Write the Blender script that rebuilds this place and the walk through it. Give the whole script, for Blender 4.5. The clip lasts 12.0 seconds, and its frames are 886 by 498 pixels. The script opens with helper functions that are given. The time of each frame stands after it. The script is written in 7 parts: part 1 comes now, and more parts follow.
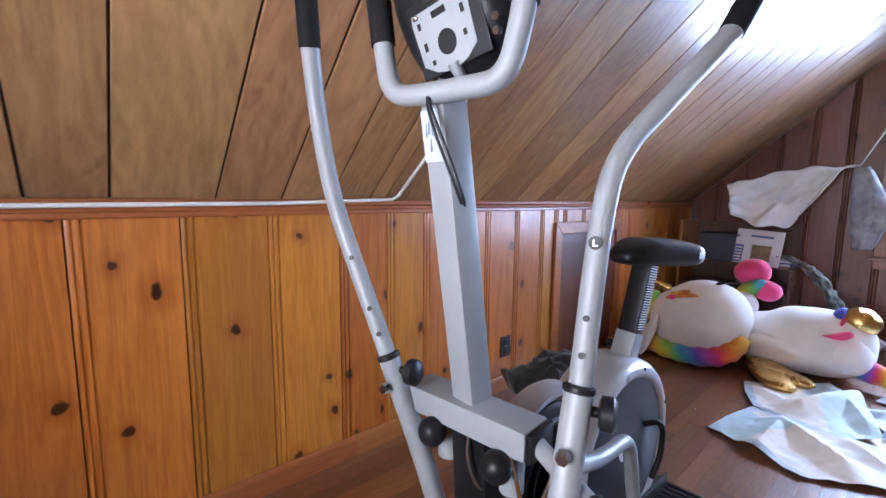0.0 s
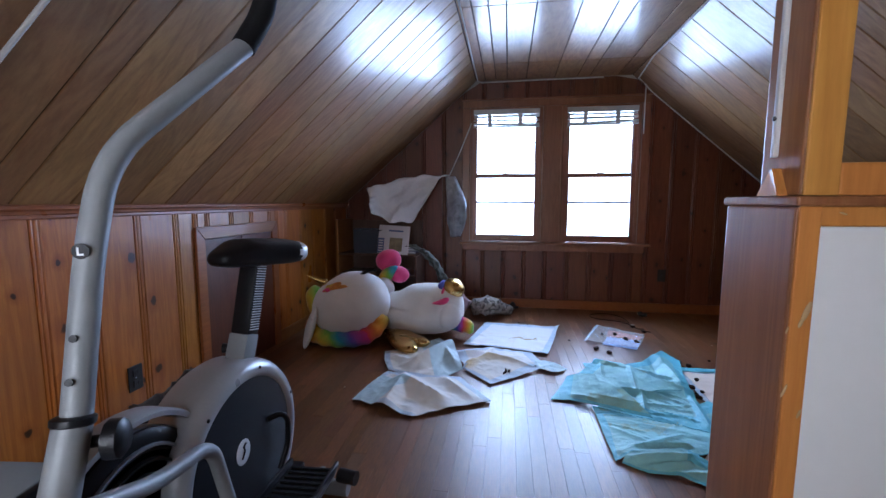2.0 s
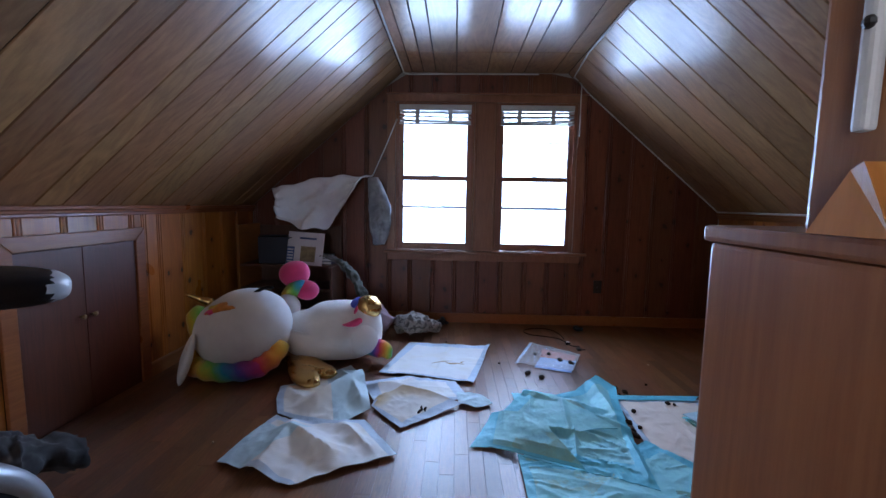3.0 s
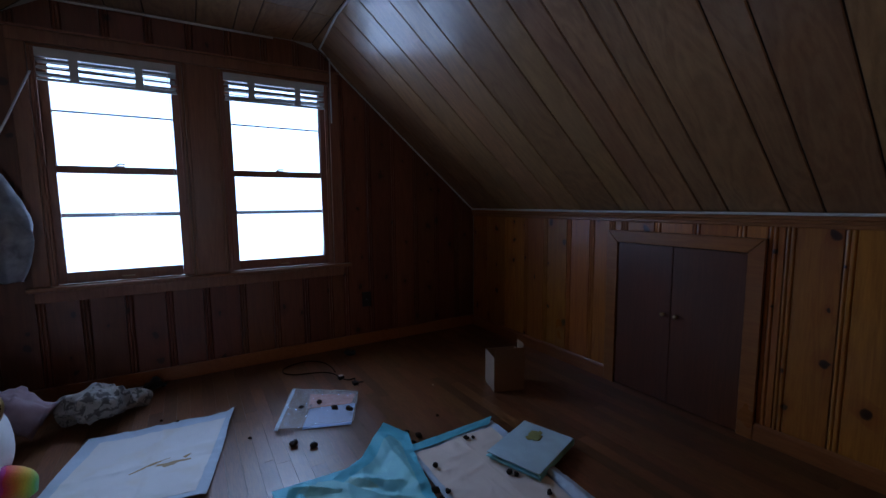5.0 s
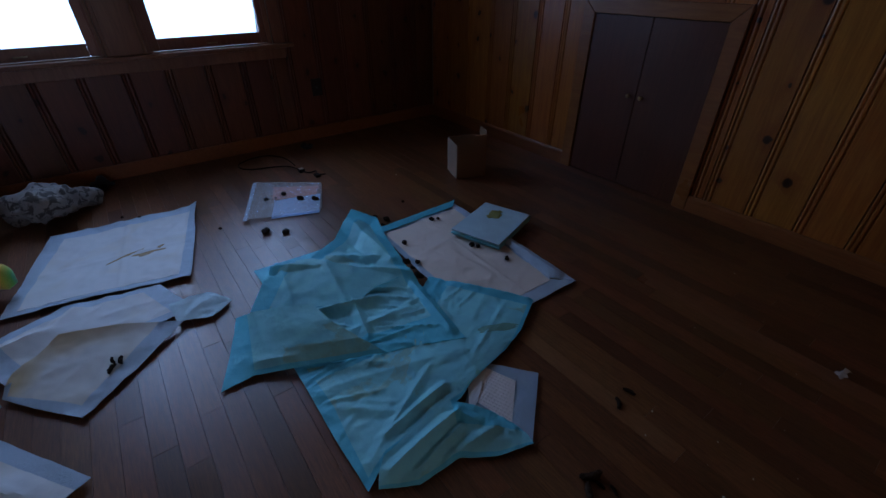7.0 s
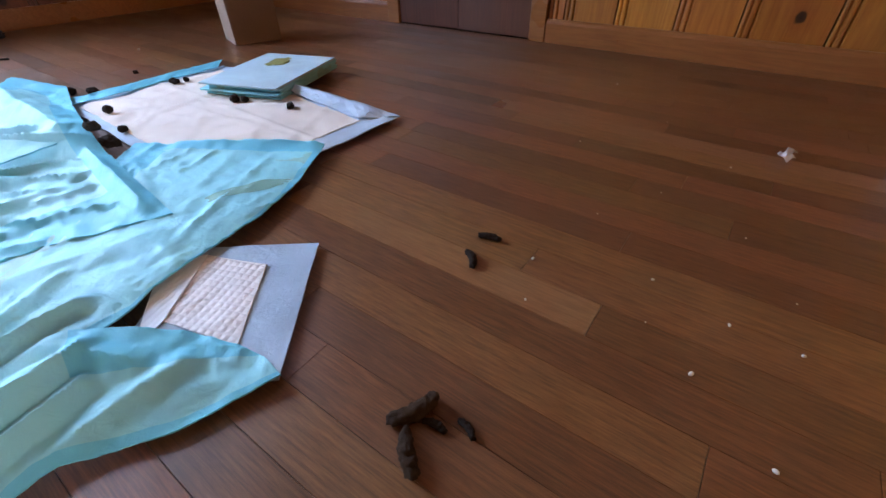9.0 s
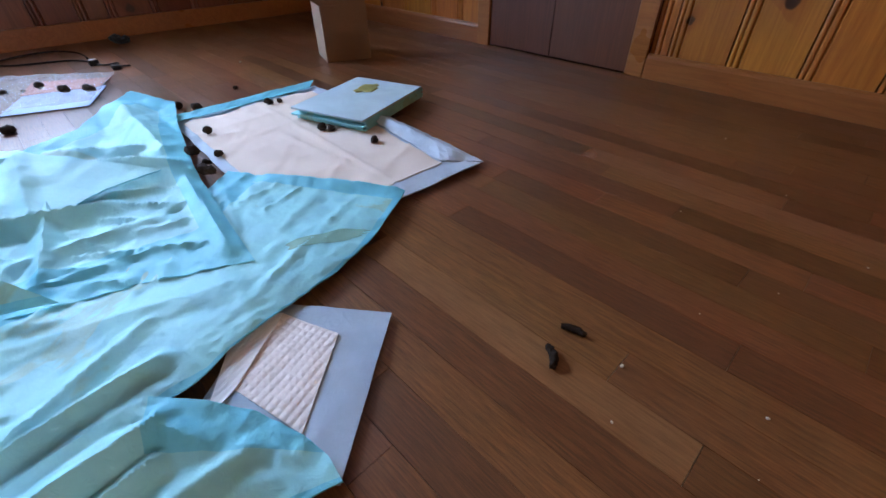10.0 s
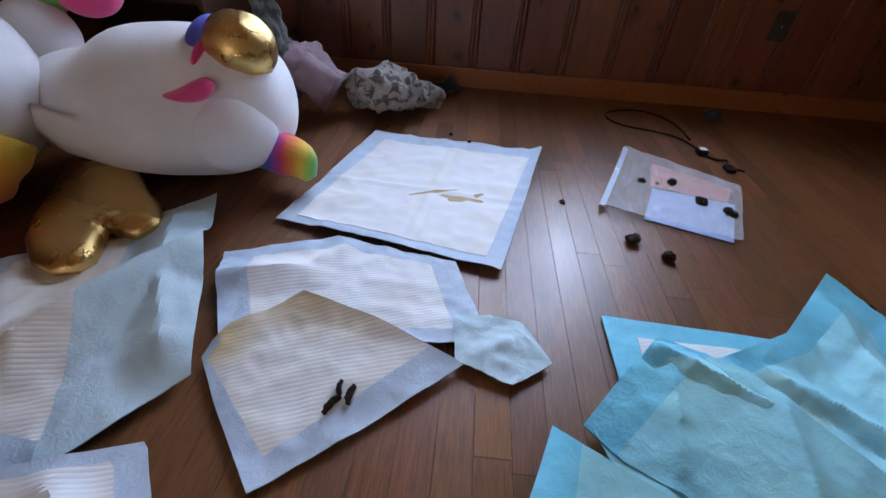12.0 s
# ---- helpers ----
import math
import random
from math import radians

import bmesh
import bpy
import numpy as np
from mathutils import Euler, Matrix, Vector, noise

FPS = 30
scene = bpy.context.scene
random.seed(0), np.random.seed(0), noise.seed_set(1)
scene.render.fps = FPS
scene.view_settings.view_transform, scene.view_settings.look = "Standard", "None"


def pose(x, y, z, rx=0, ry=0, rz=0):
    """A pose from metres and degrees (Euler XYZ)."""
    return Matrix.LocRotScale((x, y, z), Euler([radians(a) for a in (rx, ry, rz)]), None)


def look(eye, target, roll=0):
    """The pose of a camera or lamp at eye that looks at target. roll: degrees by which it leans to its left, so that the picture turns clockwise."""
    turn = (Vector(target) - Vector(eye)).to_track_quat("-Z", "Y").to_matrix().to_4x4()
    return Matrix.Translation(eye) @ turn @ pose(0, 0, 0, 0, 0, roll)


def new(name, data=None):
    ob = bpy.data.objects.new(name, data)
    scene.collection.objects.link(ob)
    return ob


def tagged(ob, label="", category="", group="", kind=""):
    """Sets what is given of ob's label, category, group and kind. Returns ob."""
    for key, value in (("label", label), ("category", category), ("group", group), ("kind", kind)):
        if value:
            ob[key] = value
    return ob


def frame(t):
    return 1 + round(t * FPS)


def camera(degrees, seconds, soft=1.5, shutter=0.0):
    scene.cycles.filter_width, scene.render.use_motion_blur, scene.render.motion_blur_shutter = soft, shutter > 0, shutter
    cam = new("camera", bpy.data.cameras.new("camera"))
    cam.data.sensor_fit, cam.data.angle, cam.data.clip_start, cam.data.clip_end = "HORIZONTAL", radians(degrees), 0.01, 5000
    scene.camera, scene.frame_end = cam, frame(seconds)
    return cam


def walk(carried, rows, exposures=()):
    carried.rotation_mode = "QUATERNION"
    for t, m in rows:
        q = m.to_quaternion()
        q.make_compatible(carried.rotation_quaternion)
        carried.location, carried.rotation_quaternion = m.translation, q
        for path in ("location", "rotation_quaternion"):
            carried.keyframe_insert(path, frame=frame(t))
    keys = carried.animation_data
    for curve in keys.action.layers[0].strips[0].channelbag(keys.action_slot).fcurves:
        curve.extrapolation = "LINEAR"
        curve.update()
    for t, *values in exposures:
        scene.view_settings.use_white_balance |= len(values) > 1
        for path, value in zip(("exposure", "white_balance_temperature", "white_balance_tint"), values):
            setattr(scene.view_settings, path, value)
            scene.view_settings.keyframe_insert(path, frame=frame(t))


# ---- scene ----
cam = camera(92.8, 12.0)
PATH = [
    (0, (0.144, 0.021, 1.191), (-1.35, 1.329, 0.949), 0.6),
    (0.5, (0.096, -0.035, 1.253), (-1.094, 1.557, 1.021), 1.0),
    (1, (0.108, -0.125, 1.303), (-0.74, 1.672, 1.078), 0.6),
    (1.5, (0.211, -0.093, 1.233), (-0.354, 1.812, 1.006), 0.3),
    (2, (0.4, 0.143, 1.192), (0.098, 2.108, 0.969), 0.1),
    (2.5, (0.571, 0.433, 1.212), (0.448, 2.417, 0.989), 0.4),
    (2.7, (0.571, 0.499, 1.206), (0.455, 2.484, 0.988), 0.7),
    (4.3, (0.744, 1.349, 1.318), (1.449, 3.21, 1.12), -0.4),
    (4.5, (0.762, 1.368, 1.277), (1.572, 3.184, 1.057), -0.5),
    (5, (0.733, 1.425, 1.247), (1.757, 3.129, 1.03), -0.5),
    (5.5, (0.698, 1.46, 1.259), (1.817, 3.1, 1.018), -0.5),
    (6, (0.707, 1.466, 1.234), (1.811, 3.069, 0.776), -0.7),
    (6.5, (0.715, 1.459, 1.214), (1.751, 2.956, 0.387), -0.6),
    (6.7, (0.708, 1.463, 1.203), (1.702, 2.891, 0.216), -0.3),
    (8.3, (1.009, 1.515, 0.766), (2.112, 2.637, -0.469), -1.4),
    (8.5, (1.107, 1.536, 0.651), (2.225, 2.641, -0.586), -0.8),
    (9, (1.232, 1.543, 0.45), (2.503, 2.47, -0.785), -1.0),
    (9.5, (1.265, 1.536, 0.459), (2.577, 2.409, -0.772), -0.9),
    (10, (1.296, 1.648, 0.526), (2.398, 2.78, -0.7), -0.4),
    (10.5, (1.287, 1.873, 0.652), (2.12, 3.212, -0.579), 0.1),
    (11, (1.152, 1.983, 0.714), (1.965, 3.341, -0.508), 0.4),
    (11.5, (0.829, 2.266, 0.79), (1.333, 3.755, -0.447), 1.7),
    (12, (0.607, 2.537, 0.761), (0.53, 4.093, -0.493), 3.8),
]
EXPOSURE = [(0, 1.15, 5950, 12), (0.5, 1.05, 5850, 10), (1, 0.75, 5850, 10), (1.5, 0.1, 5800, 9), (2.0, -0.1, 5800, 9), (2.7, -0.35, 5750, 9), (4.3, -1.2, 5500, 9), (5, -1.85, 5500, 9), (6.7, -2.25, 5100, 9), (8.3, 0.12, 5800, 7), (9, 0.9, 6150, 10), (9.5, 1.08, 6350, 11), (10, 0.65, 6150, 9), (10.5, 0.3, 6100, 7), (11, -0.02, 6100, 8), (11.5, -0.3, 6200, 9), (12, -0.22, 6600, 12)]
walk(cam, [(t, look(eye, target, roll)) for t, eye, target, roll in PATH], EXPOSURE)

# ---- light and exposure ----
SKY = bpy.data.worlds.new("sky")
scene.world = SKY
SKY.use_nodes = True
_nt = SKY.node_tree
_sky = _nt.nodes.new("ShaderNodeTexSky")
_sky.sky_type = "NISHITA"
_sky.sun_disc = False
_sky.sun_elevation = radians(48)
_sky.sun_rotation = radians(-93)
_nt.links.new(_sky.outputs[0], _nt.nodes["Background"].inputs[0])
_nt.nodes["Background"].inputs[1].default_value = 0.12

sun = new("sun", bpy.data.lights.new("sun", "SUN"))
sun.data.energy, sun.data.angle, sun.data.color = 2.0, radians(0.6), (1, 0.95, 0.88)
sun.matrix_world = look((-8, 0.4, 9), (0, 0, 0))

# the room, in metres
XL, XR, YW, YB = -1.50, 3.20, 4.93, -0.85
KNEE, CEIL, CL, CR = 1.175, 2.50, 0.03, 1.65
WIN = ((-0.03, 0.755), (0.975, 1.765))      # window openings in x
WZ0, WZ1 = 0.745, 2.215
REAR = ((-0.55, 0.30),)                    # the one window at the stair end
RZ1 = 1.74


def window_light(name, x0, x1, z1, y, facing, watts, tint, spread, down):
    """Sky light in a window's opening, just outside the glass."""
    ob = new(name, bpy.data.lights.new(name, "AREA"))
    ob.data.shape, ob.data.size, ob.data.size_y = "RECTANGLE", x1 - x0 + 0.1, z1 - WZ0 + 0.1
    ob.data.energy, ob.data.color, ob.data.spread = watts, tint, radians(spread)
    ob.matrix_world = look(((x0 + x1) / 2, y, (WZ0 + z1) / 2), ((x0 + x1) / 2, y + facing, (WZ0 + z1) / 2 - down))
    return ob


for _x0, _x1 in WIN:
    window_light("window_light", _x0, _x1, WZ1, YW + 0.30, -1, 60, (0.55, 0.70, 1.0), 136, 0.34)
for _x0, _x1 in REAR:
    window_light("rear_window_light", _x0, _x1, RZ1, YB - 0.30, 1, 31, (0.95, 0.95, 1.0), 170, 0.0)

# ---- materials ----


def material(name):
    m = bpy.data.materials.new(name)
    m.use_nodes = True
    return m, m.node_tree, m.node_tree.nodes["Principled BSDF"]


def node(nt, kind, **kw):
    n = nt.nodes.new(kind)
    for k, v in kw.items():
        n.inputs[k.replace("_", " ")].default_value = v
    return n


def ramp(nt, src, stops):
    n = nt.nodes.new("ShaderNodeValToRGB")
    els = n.color_ramp.elements
    while len(els) < len(stops):
        els.new(0.5)
    for e, (p, c) in zip(els, stops):
        e.position, e.color = p, (*c, 1) if len(c) == 3 else c
    nt.links.new(src, n.inputs[0])
    return n.outputs[0]


def mix(nt, fac, a, b, blend="MIX"):
    n = nt.nodes.new("ShaderNodeMix")
    n.data_type, n.blend_type = "RGBA", blend
    for socket, value in ((n.inputs[0], fac), (n.inputs[6], a), (n.inputs[7], b)):
        if hasattr(value, "is_output"):
            nt.links.new(value, socket)
        else:
            socket.default_value = value if not isinstance(value, tuple) else (*value, 1)
    return n.outputs[2]


def maths(nt, op, a, b=None, clamp=False):
    n = nt.nodes.new("ShaderNodeMath")
    n.operation, n.use_clamp = op, clamp
    for socket, value in zip(n.inputs, (a, b)):
        if value is None:
            continue
        if hasattr(value, "is_output"):
            nt.links.new(value, socket)
        else:
            socket.default_value = value
    return n.outputs[0]


def coords(nt, scale, per_piece=None):
    """Object coordinates, stretched; shifted from piece to piece."""
    tc = nt.nodes.new("ShaderNodeTexCoord")
    out = tc.outputs["Object"]
    if per_piece:
        info = nt.nodes.new("ShaderNodeObjectInfo" if per_piece == "object" else "ShaderNodeNewGeometry")
        rnd = info.outputs["Random" if per_piece == "object" else "Random Per Island"]
        comb = nt.nodes.new("ShaderNodeCombineXYZ")
        for i, k in enumerate((37.0, 53.0, 71.0)):
            nt.links.new(maths(nt, "MULTIPLY", rnd, k), comb.inputs[i])
        add = nt.nodes.new("ShaderNodeVectorMath")
        nt.links.new(out, add.inputs[0])
        nt.links.new(comb.outputs[0], add.inputs[1])
        out = add.outputs[0]
    else:
        rnd = None
    mp = nt.nodes.new("ShaderNodeMapping")
    mp.inputs["Scale"].default_value = scale
    nt.links.new(out, mp.inputs[0])
    return mp.outputs[0], out, rnd


def bump(nt, bsdf, height, strength, distance=0.01):
    b = node(nt, "ShaderNodeBump", Strength=strength, Distance=distance)
    nt.links.new(height, b.inputs["Height"])
    nt.links.new(b.outputs[0], bsdf.inputs["Normal"])


def tex_noise(nt, vec, scale, detail=4.0, rough=0.55, distort=0.0):
    n = node(nt, "ShaderNodeTexNoise", Scale=scale, Detail=detail, Roughness=rough, Distortion=distort)
    nt.links.new(vec, n.inputs["Vector"])
    return n.outputs[0]


def wood(name, light, dark, grain, knots=0.0, per="object", rough=0.35, spread=0.5, line=(0.12, 0.045, 0.015), coat=0.0, coat_rough=0.16, knot_scale=(6.5, 6.5, 5.0), figure=1.0):
    """Varnished wood. grain: stretch of the figure, small along the fibres."""
    m, nt, bsdf = material(name)
    vec, raw, rnd = coords(nt, grain, per)
    broad = tex_noise(nt, vec, 1.0, 3.0 if figure > 1 else 5.0, 0.5, 0.8 * figure)
    if figure > 1:      # rotary-cut veneer: soft flowing bands
        rings = maths(nt, "MULTIPLY", maths(nt, "SINE", maths(nt, "MULTIPLY", broad, 46.0)), 0.13)
        rings = maths(nt, "ADD", rings, maths(nt, "MULTIPLY", tex_noise(nt, vec, 2.2, 3.0, 0.5, 2.5), 0.5))
    else:
        rings = maths(nt, "FRACT", maths(nt, "MULTIPLY", broad, 6.0))
        rings = maths(nt, "ABSOLUTE", maths(nt, "SUBTRACT", rings, 0.5))
    fine = tex_noise(nt, vec, 9.0, 7.0, 0.75)
    tone = maths(nt, "ADD", maths(nt, "MULTIPLY", rings, 0.55 * figure), maths(nt, "MULTIPLY", fine, 0.9))
    if figure < 0.2:
        tone = maths(nt, "ADD", maths(nt, "MULTIPLY", fine, 2.2), -0.55)
    col = ramp(nt, tone, [(0.25, dark), (0.85, light)])
    if rnd is not None:
        hsv = node(nt, "ShaderNodeHueSaturation")
        nt.links.new(col, hsv.inputs["Color"])
        nt.links.new(maths(nt, "ADD", maths(nt, "MULTIPLY", rnd, spread), 1.0 - spread / 2), hsv.inputs["Value"])
        nt.links.new(maths(nt, "ADD", maths(nt, "MULTIPLY", maths(nt, "FRACT", maths(nt, "MULTIPLY", rnd, 17.3)), 0.016), 0.492), hsv.inputs["Hue"])
        col = hsv.outputs[0]
    stain = tex_noise(nt, raw, 2.3, 3.0)
    col = mix(nt, maths(nt, "MULTIPLY", ramp(nt, stain, [(0.45, (0, 0, 0)), (0.75, (1, 1, 1))]), 0.35), col, line)
    if knots:
        warp = nt.nodes.new("ShaderNodeVectorMath")
        warp.operation = "MULTIPLY_ADD"
        noise_col = node(nt, "ShaderNodeTexNoise", Scale=14.0)
        nt.links.new(raw, noise_col.inputs["Vector"])
        nt.links.new(noise_col.outputs[1], warp.inputs[0])
        warp.inputs[1].default_value = (0.055, 0.055, 0.055)
        nt.links.new(raw, warp.inputs[2])
        split = nt.nodes.new("ShaderNodeSeparateXYZ")
        nt.links.new(warp.outputs[0], split.inputs[0])
        flat = nt.nodes.new("ShaderNodeCombineXYZ")
        nt.links.new(maths(nt, "MULTIPLY", split.outputs[0], knot_scale[0]), flat.inputs[0])
        nt.links.new(maths(nt, "MULTIPLY", split.outputs[2], knot_scale[2]), flat.inputs[1])
        vor = node(nt, "ShaderNodeTexVoronoi", Scale=1.0)
        vor.voronoi_dimensions = "2D"
        nt.links.new(flat.outputs[0], vor.inputs["Vector"])
        sep = nt.nodes.new("ShaderNodeSeparateColor")
        nt.links.new(vor.outputs["Color"], sep.inputs[0])
        here = maths(nt, "LESS_THAN", sep.outputs[0], knots)
        size = maths(nt, "ADD", maths(nt, "MULTIPLY", sep.outputs[1], 0.11), 0.055)
        d = maths(nt, "DIVIDE", vor.outputs["Distance"], size)
        core = maths(nt, "MULTIPLY", ramp(nt, d, [(0.0, (1, 1, 1)), (0.72, (0.9, 0.9, 0.9)), (1.0, (0, 0, 0))]), here)
        halo = maths(nt, "MULTIPLY", ramp(nt, maths(nt, "DIVIDE", d, 3.2), [(0.25, (1, 1, 1)), (1.0, (0, 0, 0))]), here)
        col = mix(nt, maths(nt, "MULTIPLY", halo, 0.5), col, tuple(c * k for c, k in zip(dark, (0.75, 0.5, 0.4))))
        col = mix(nt, core, col, (0.035, 0.012, 0.004))
    nt.links.new(col, bsdf.inputs["Base Color"])
    nt.links.new(ramp(nt, stain, [(0.3, (rough - 0.06,) * 3), (0.8, (rough + 0.12,) * 3)]), bsdf.inputs["Roughness"])
    bsdf.inputs["Coat Weight"].default_value = coat
    bsdf.inputs["Coat Roughness"].default_value = coat_rough
    bump(nt, bsdf, fine, 0.12, 0.003)
    return m


def plain(name, colour, rough=0.5, metal=0.0, vary=0.25, scale=40.0, bumpy=0.05, coat=0.0, sheen=0.0, subsurface=0.0, spec=0.5):
    """A painted, moulded or cast surface with faint blotches, dust and relief."""
    m, nt, bsdf = material(name)
    vec, raw, _ = coords(nt, (1, 1, 1))
    a = tex_noise(nt, raw, scale * 0.12, 4.0)
    b = tex_noise(nt, raw, scale * 4, 3.0)
    dark = tuple(c * (1 - vary) for c in colour)
    col = ramp(nt, maths(nt, "ADD", maths(nt, "MULTIPLY", a, 0.75), maths(nt, "MULTIPLY", b, 0.25)), [(0.3, dark), (0.65, colour)])
    nt.links.new(col, bsdf.inputs["Base Color"])
    nt.links.new(ramp(nt, a, [(0.3, (max(rough - 0.07, 0.02),) * 3), (0.7, (rough + 0.08,) * 3)]), bsdf.inputs["Roughness"])
    bsdf.inputs["Metallic"].default_value = metal
    bsdf.inputs["Specular IOR Level"].default_value = spec
    bsdf.inputs["Coat Weight"].default_value = coat
    bsdf.inputs["Sheen Weight"].default_value = sheen
    bsdf.inputs["Subsurface Weight"].default_value = subsurface
    if bumpy:
        bump(nt, bsdf, b, bumpy, 0.003)
    return m


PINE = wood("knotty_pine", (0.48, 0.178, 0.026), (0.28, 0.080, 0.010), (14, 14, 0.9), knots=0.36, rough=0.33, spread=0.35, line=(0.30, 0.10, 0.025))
# same knotty pine, darker: the window wall's shade put into its colour
PINE_SHADED = wood("knotty_pine_shaded", (0.185, 0.057, 0.023), (0.100, 0.027, 0.011), (14, 14, 0.9), knots=0.36, rough=0.36, spread=0.35, line=(0.18, 0.06, 0.02))
TRIM = wood("pine_trim", (0.33, 0.118, 0.030), (0.21, 0.064, 0.015), (14, 1.2, 14), per="object", rough=0.32, spread=0.2, line=(0.3, 0.11, 0.03))
CASING = wood("window_casing_wood", (0.30, 0.125, 0.06), (0.19, 0.07, 0.034), (12, 12, 1.2), per="object", rough=0.34, spread=0.15, line=(0.2, 0.07, 0.03))
POSTWOOD = wood("post_wood", (0.36, 0.150, 0.060), (0.21, 0.078, 0.030), (12, 12, 0.8), per="object", rough=0.35, spread=0.1, line=(0.16, 0.06, 0.03), knots=0.2)
ORANGE = wood("amber_pine_casing", (0.66, 0.30, 0.07), (0.48, 0.19, 0.04), (10, 10, 0.7), per="object", rough=0.35, spread=0.12, line=(0.36, 0.14, 0.03))
PLY = wood("ceiling_plywood", (0.40, 0.215, 0.090), (0.19, 0.086, 0.033), (4.5, 1.1, 4.5), per="island", rough=0.42, spread=0.55, line=(0.24, 0.115, 0.05), coat=0.9, figure=1.5)
FLOORWOOD = wood("oak_strip_floor", (0.205, 0.080, 0.027), (0.088, 0.031, 0.0105), (30, 1.6, 30), per="object", rough=0.36, spread=0.62, line=(0.125, 0.044, 0.014), coat=0.18, coat_rough=0.30, figure=0.12)
FLOORLIGHT = wood("pale_oak_strip", (0.28, 0.125, 0.050), (0.17, 0.068, 0.026), (30, 1.6, 30), per="object", rough=0.30, spread=0.15, line=(0.18, 0.08, 0.032), coat=0.10, figure=0.12)
FLOORFAR = wood("oak_strip_floor_far", (0.205, 0.080, 0.027), (0.088, 0.031, 0.0105), (30, 1.6, 30), per="island", rough=0.36, spread=0.62, line=(0.125, 0.044, 0.014), coat=0.18, coat_rough=0.30, figure=0.12)
DOORWOOD = wood("brown_panel_door", (0.135, 0.039, 0.016), (0.082, 0.022, 0.009), (14, 14, 0.8), per="object", rough=0.38, spread=0.1, line=(0.09, 0.035, 0.018))
GAP = plain("dark_gap", (0.03, 0.016, 0.01), 0.9, vary=0.3)
PLASTER = plain("roof_shell", (0.42, 0.40, 0.37), 0.85, vary=0.2)
WHITEPAINT = plain("white_painted_panel", (0.84, 0.86, 0.85), 0.5, vary=0.06, scale=12)
CABLEWHITE = plain("white_cable_sheath", (0.72, 0.72, 0.70), 0.45, vary=0.25, scale=60)
BLACKPLATE = plain("black_bakelite", (0.025, 0.022, 0.02), 0.4, vary=0.3)
BRASS = plain("dull_brass", (0.50, 0.37, 0.20), 0.35, metal=0.9, vary=0.3)
BLIND = plain("blind_plastic", (0.62, 0.62, 0.60), 0.5, vary=0.15)
STEEL = plain("storm_window_metal", (0.42, 0.46, 0.52), 0.45, metal=0.6, vary=0.2)


def glass_material():
    m, nt, bsdf = material("window_glass")
    bsdf.inputs["Transmission Weight"].default_value = 1.0
    bsdf.inputs["Roughness"].default_value = 0.0
    bsdf.inputs["IOR"].default_value = 1.45
    bsdf.inputs["Base Color"].default_value = (0.96, 0.98, 1.0, 1)
    return m


GLASS = glass_material()

# ---- mesh helpers ----


def thing(name, label, category, at=(0, 0, 0), group="", kind=""):
    ob = new(name)
    ob.empty_display_size = 0.1
    ob.location = at
    return tagged(ob, label, category, group, kind)


def mesh_of(bm, name, materials, smooth=False, recalc=True):
    if recalc:
        bmesh.ops.recalc_face_normals(bm, faces=bm.faces[:])
    me = bpy.data.meshes.new(name)
    bm.to_mesh(me)
    bm.free()
    for m in materials if isinstance(materials, (list, tuple)) else [materials]:
        me.materials.append(m)
    if smooth:
        for p in me.polygons:
            p.use_smooth = True
    return me


def part(name, bm, mat, parent=None, label="", smooth=False, at=None):
    ob = new(name, mesh_of(bm, name, mat, smooth))
    if at is not None:
        ob.matrix_basis = at
    if parent is not None:
        ob.parent = parent
    return tagged(ob, label)


def add_box(bm, lo, hi, bevel=0.0, mat=0, m=None):
    made = bmesh.ops.create_cube(bm, size=1.0)
    vs = made["verts"]
    c = [(a + b) / 2 for a, b in zip(lo, hi)]
    d = [abs(b - a) for a, b in zip(lo, hi)]
    for v in vs:
        v.co = Vector([v.co[i] * d[i] + c[i] for i in range(3)])
    faces = list({f for v in vs for f in v.link_faces})
    if bevel:
        edges = list({e for v in vs for e in v.link_edges})
        r = bmesh.ops.bevel(bm, geom=edges, offset=min(bevel, min(d) * 0.45), segments=2, affect="EDGES", profile=0.6)
        faces = list({f for f in r["faces"]} | {f for f in faces if f.is_valid})
        vs = list({v for f in faces for v in f.verts})
    for f in faces:
        f.material_index = mat
    if m is not None:
        bmesh.ops.transform(bm, matrix=m, verts=vs)
    return vs


def box(lo, hi, bevel=0.0, m=None):
    bm = bmesh.new()
    add_box(bm, lo, hi, bevel, 0, m)
    return bm


def rounded(points, radius=0.05, steps=6):
    """A polyline with its corners rounded."""
    pts = [Vector(p) for p in points]
    out = [pts[0]]
    for a, b, c in zip(pts, pts[1:], pts[2:]):
        u, v = (a - b), (c - b)
        r = min(radius, u.length * 0.48, v.length * 0.48)
        p, q = b + u.normalized() * r, b + v.normalized() * r
        for i in range(steps + 1):
            t = i / steps
            out.append(p * (1 - t) ** 2 + b * 2 * t * (1 - t) + q * t * t)
    out.append(pts[-1])
    return out


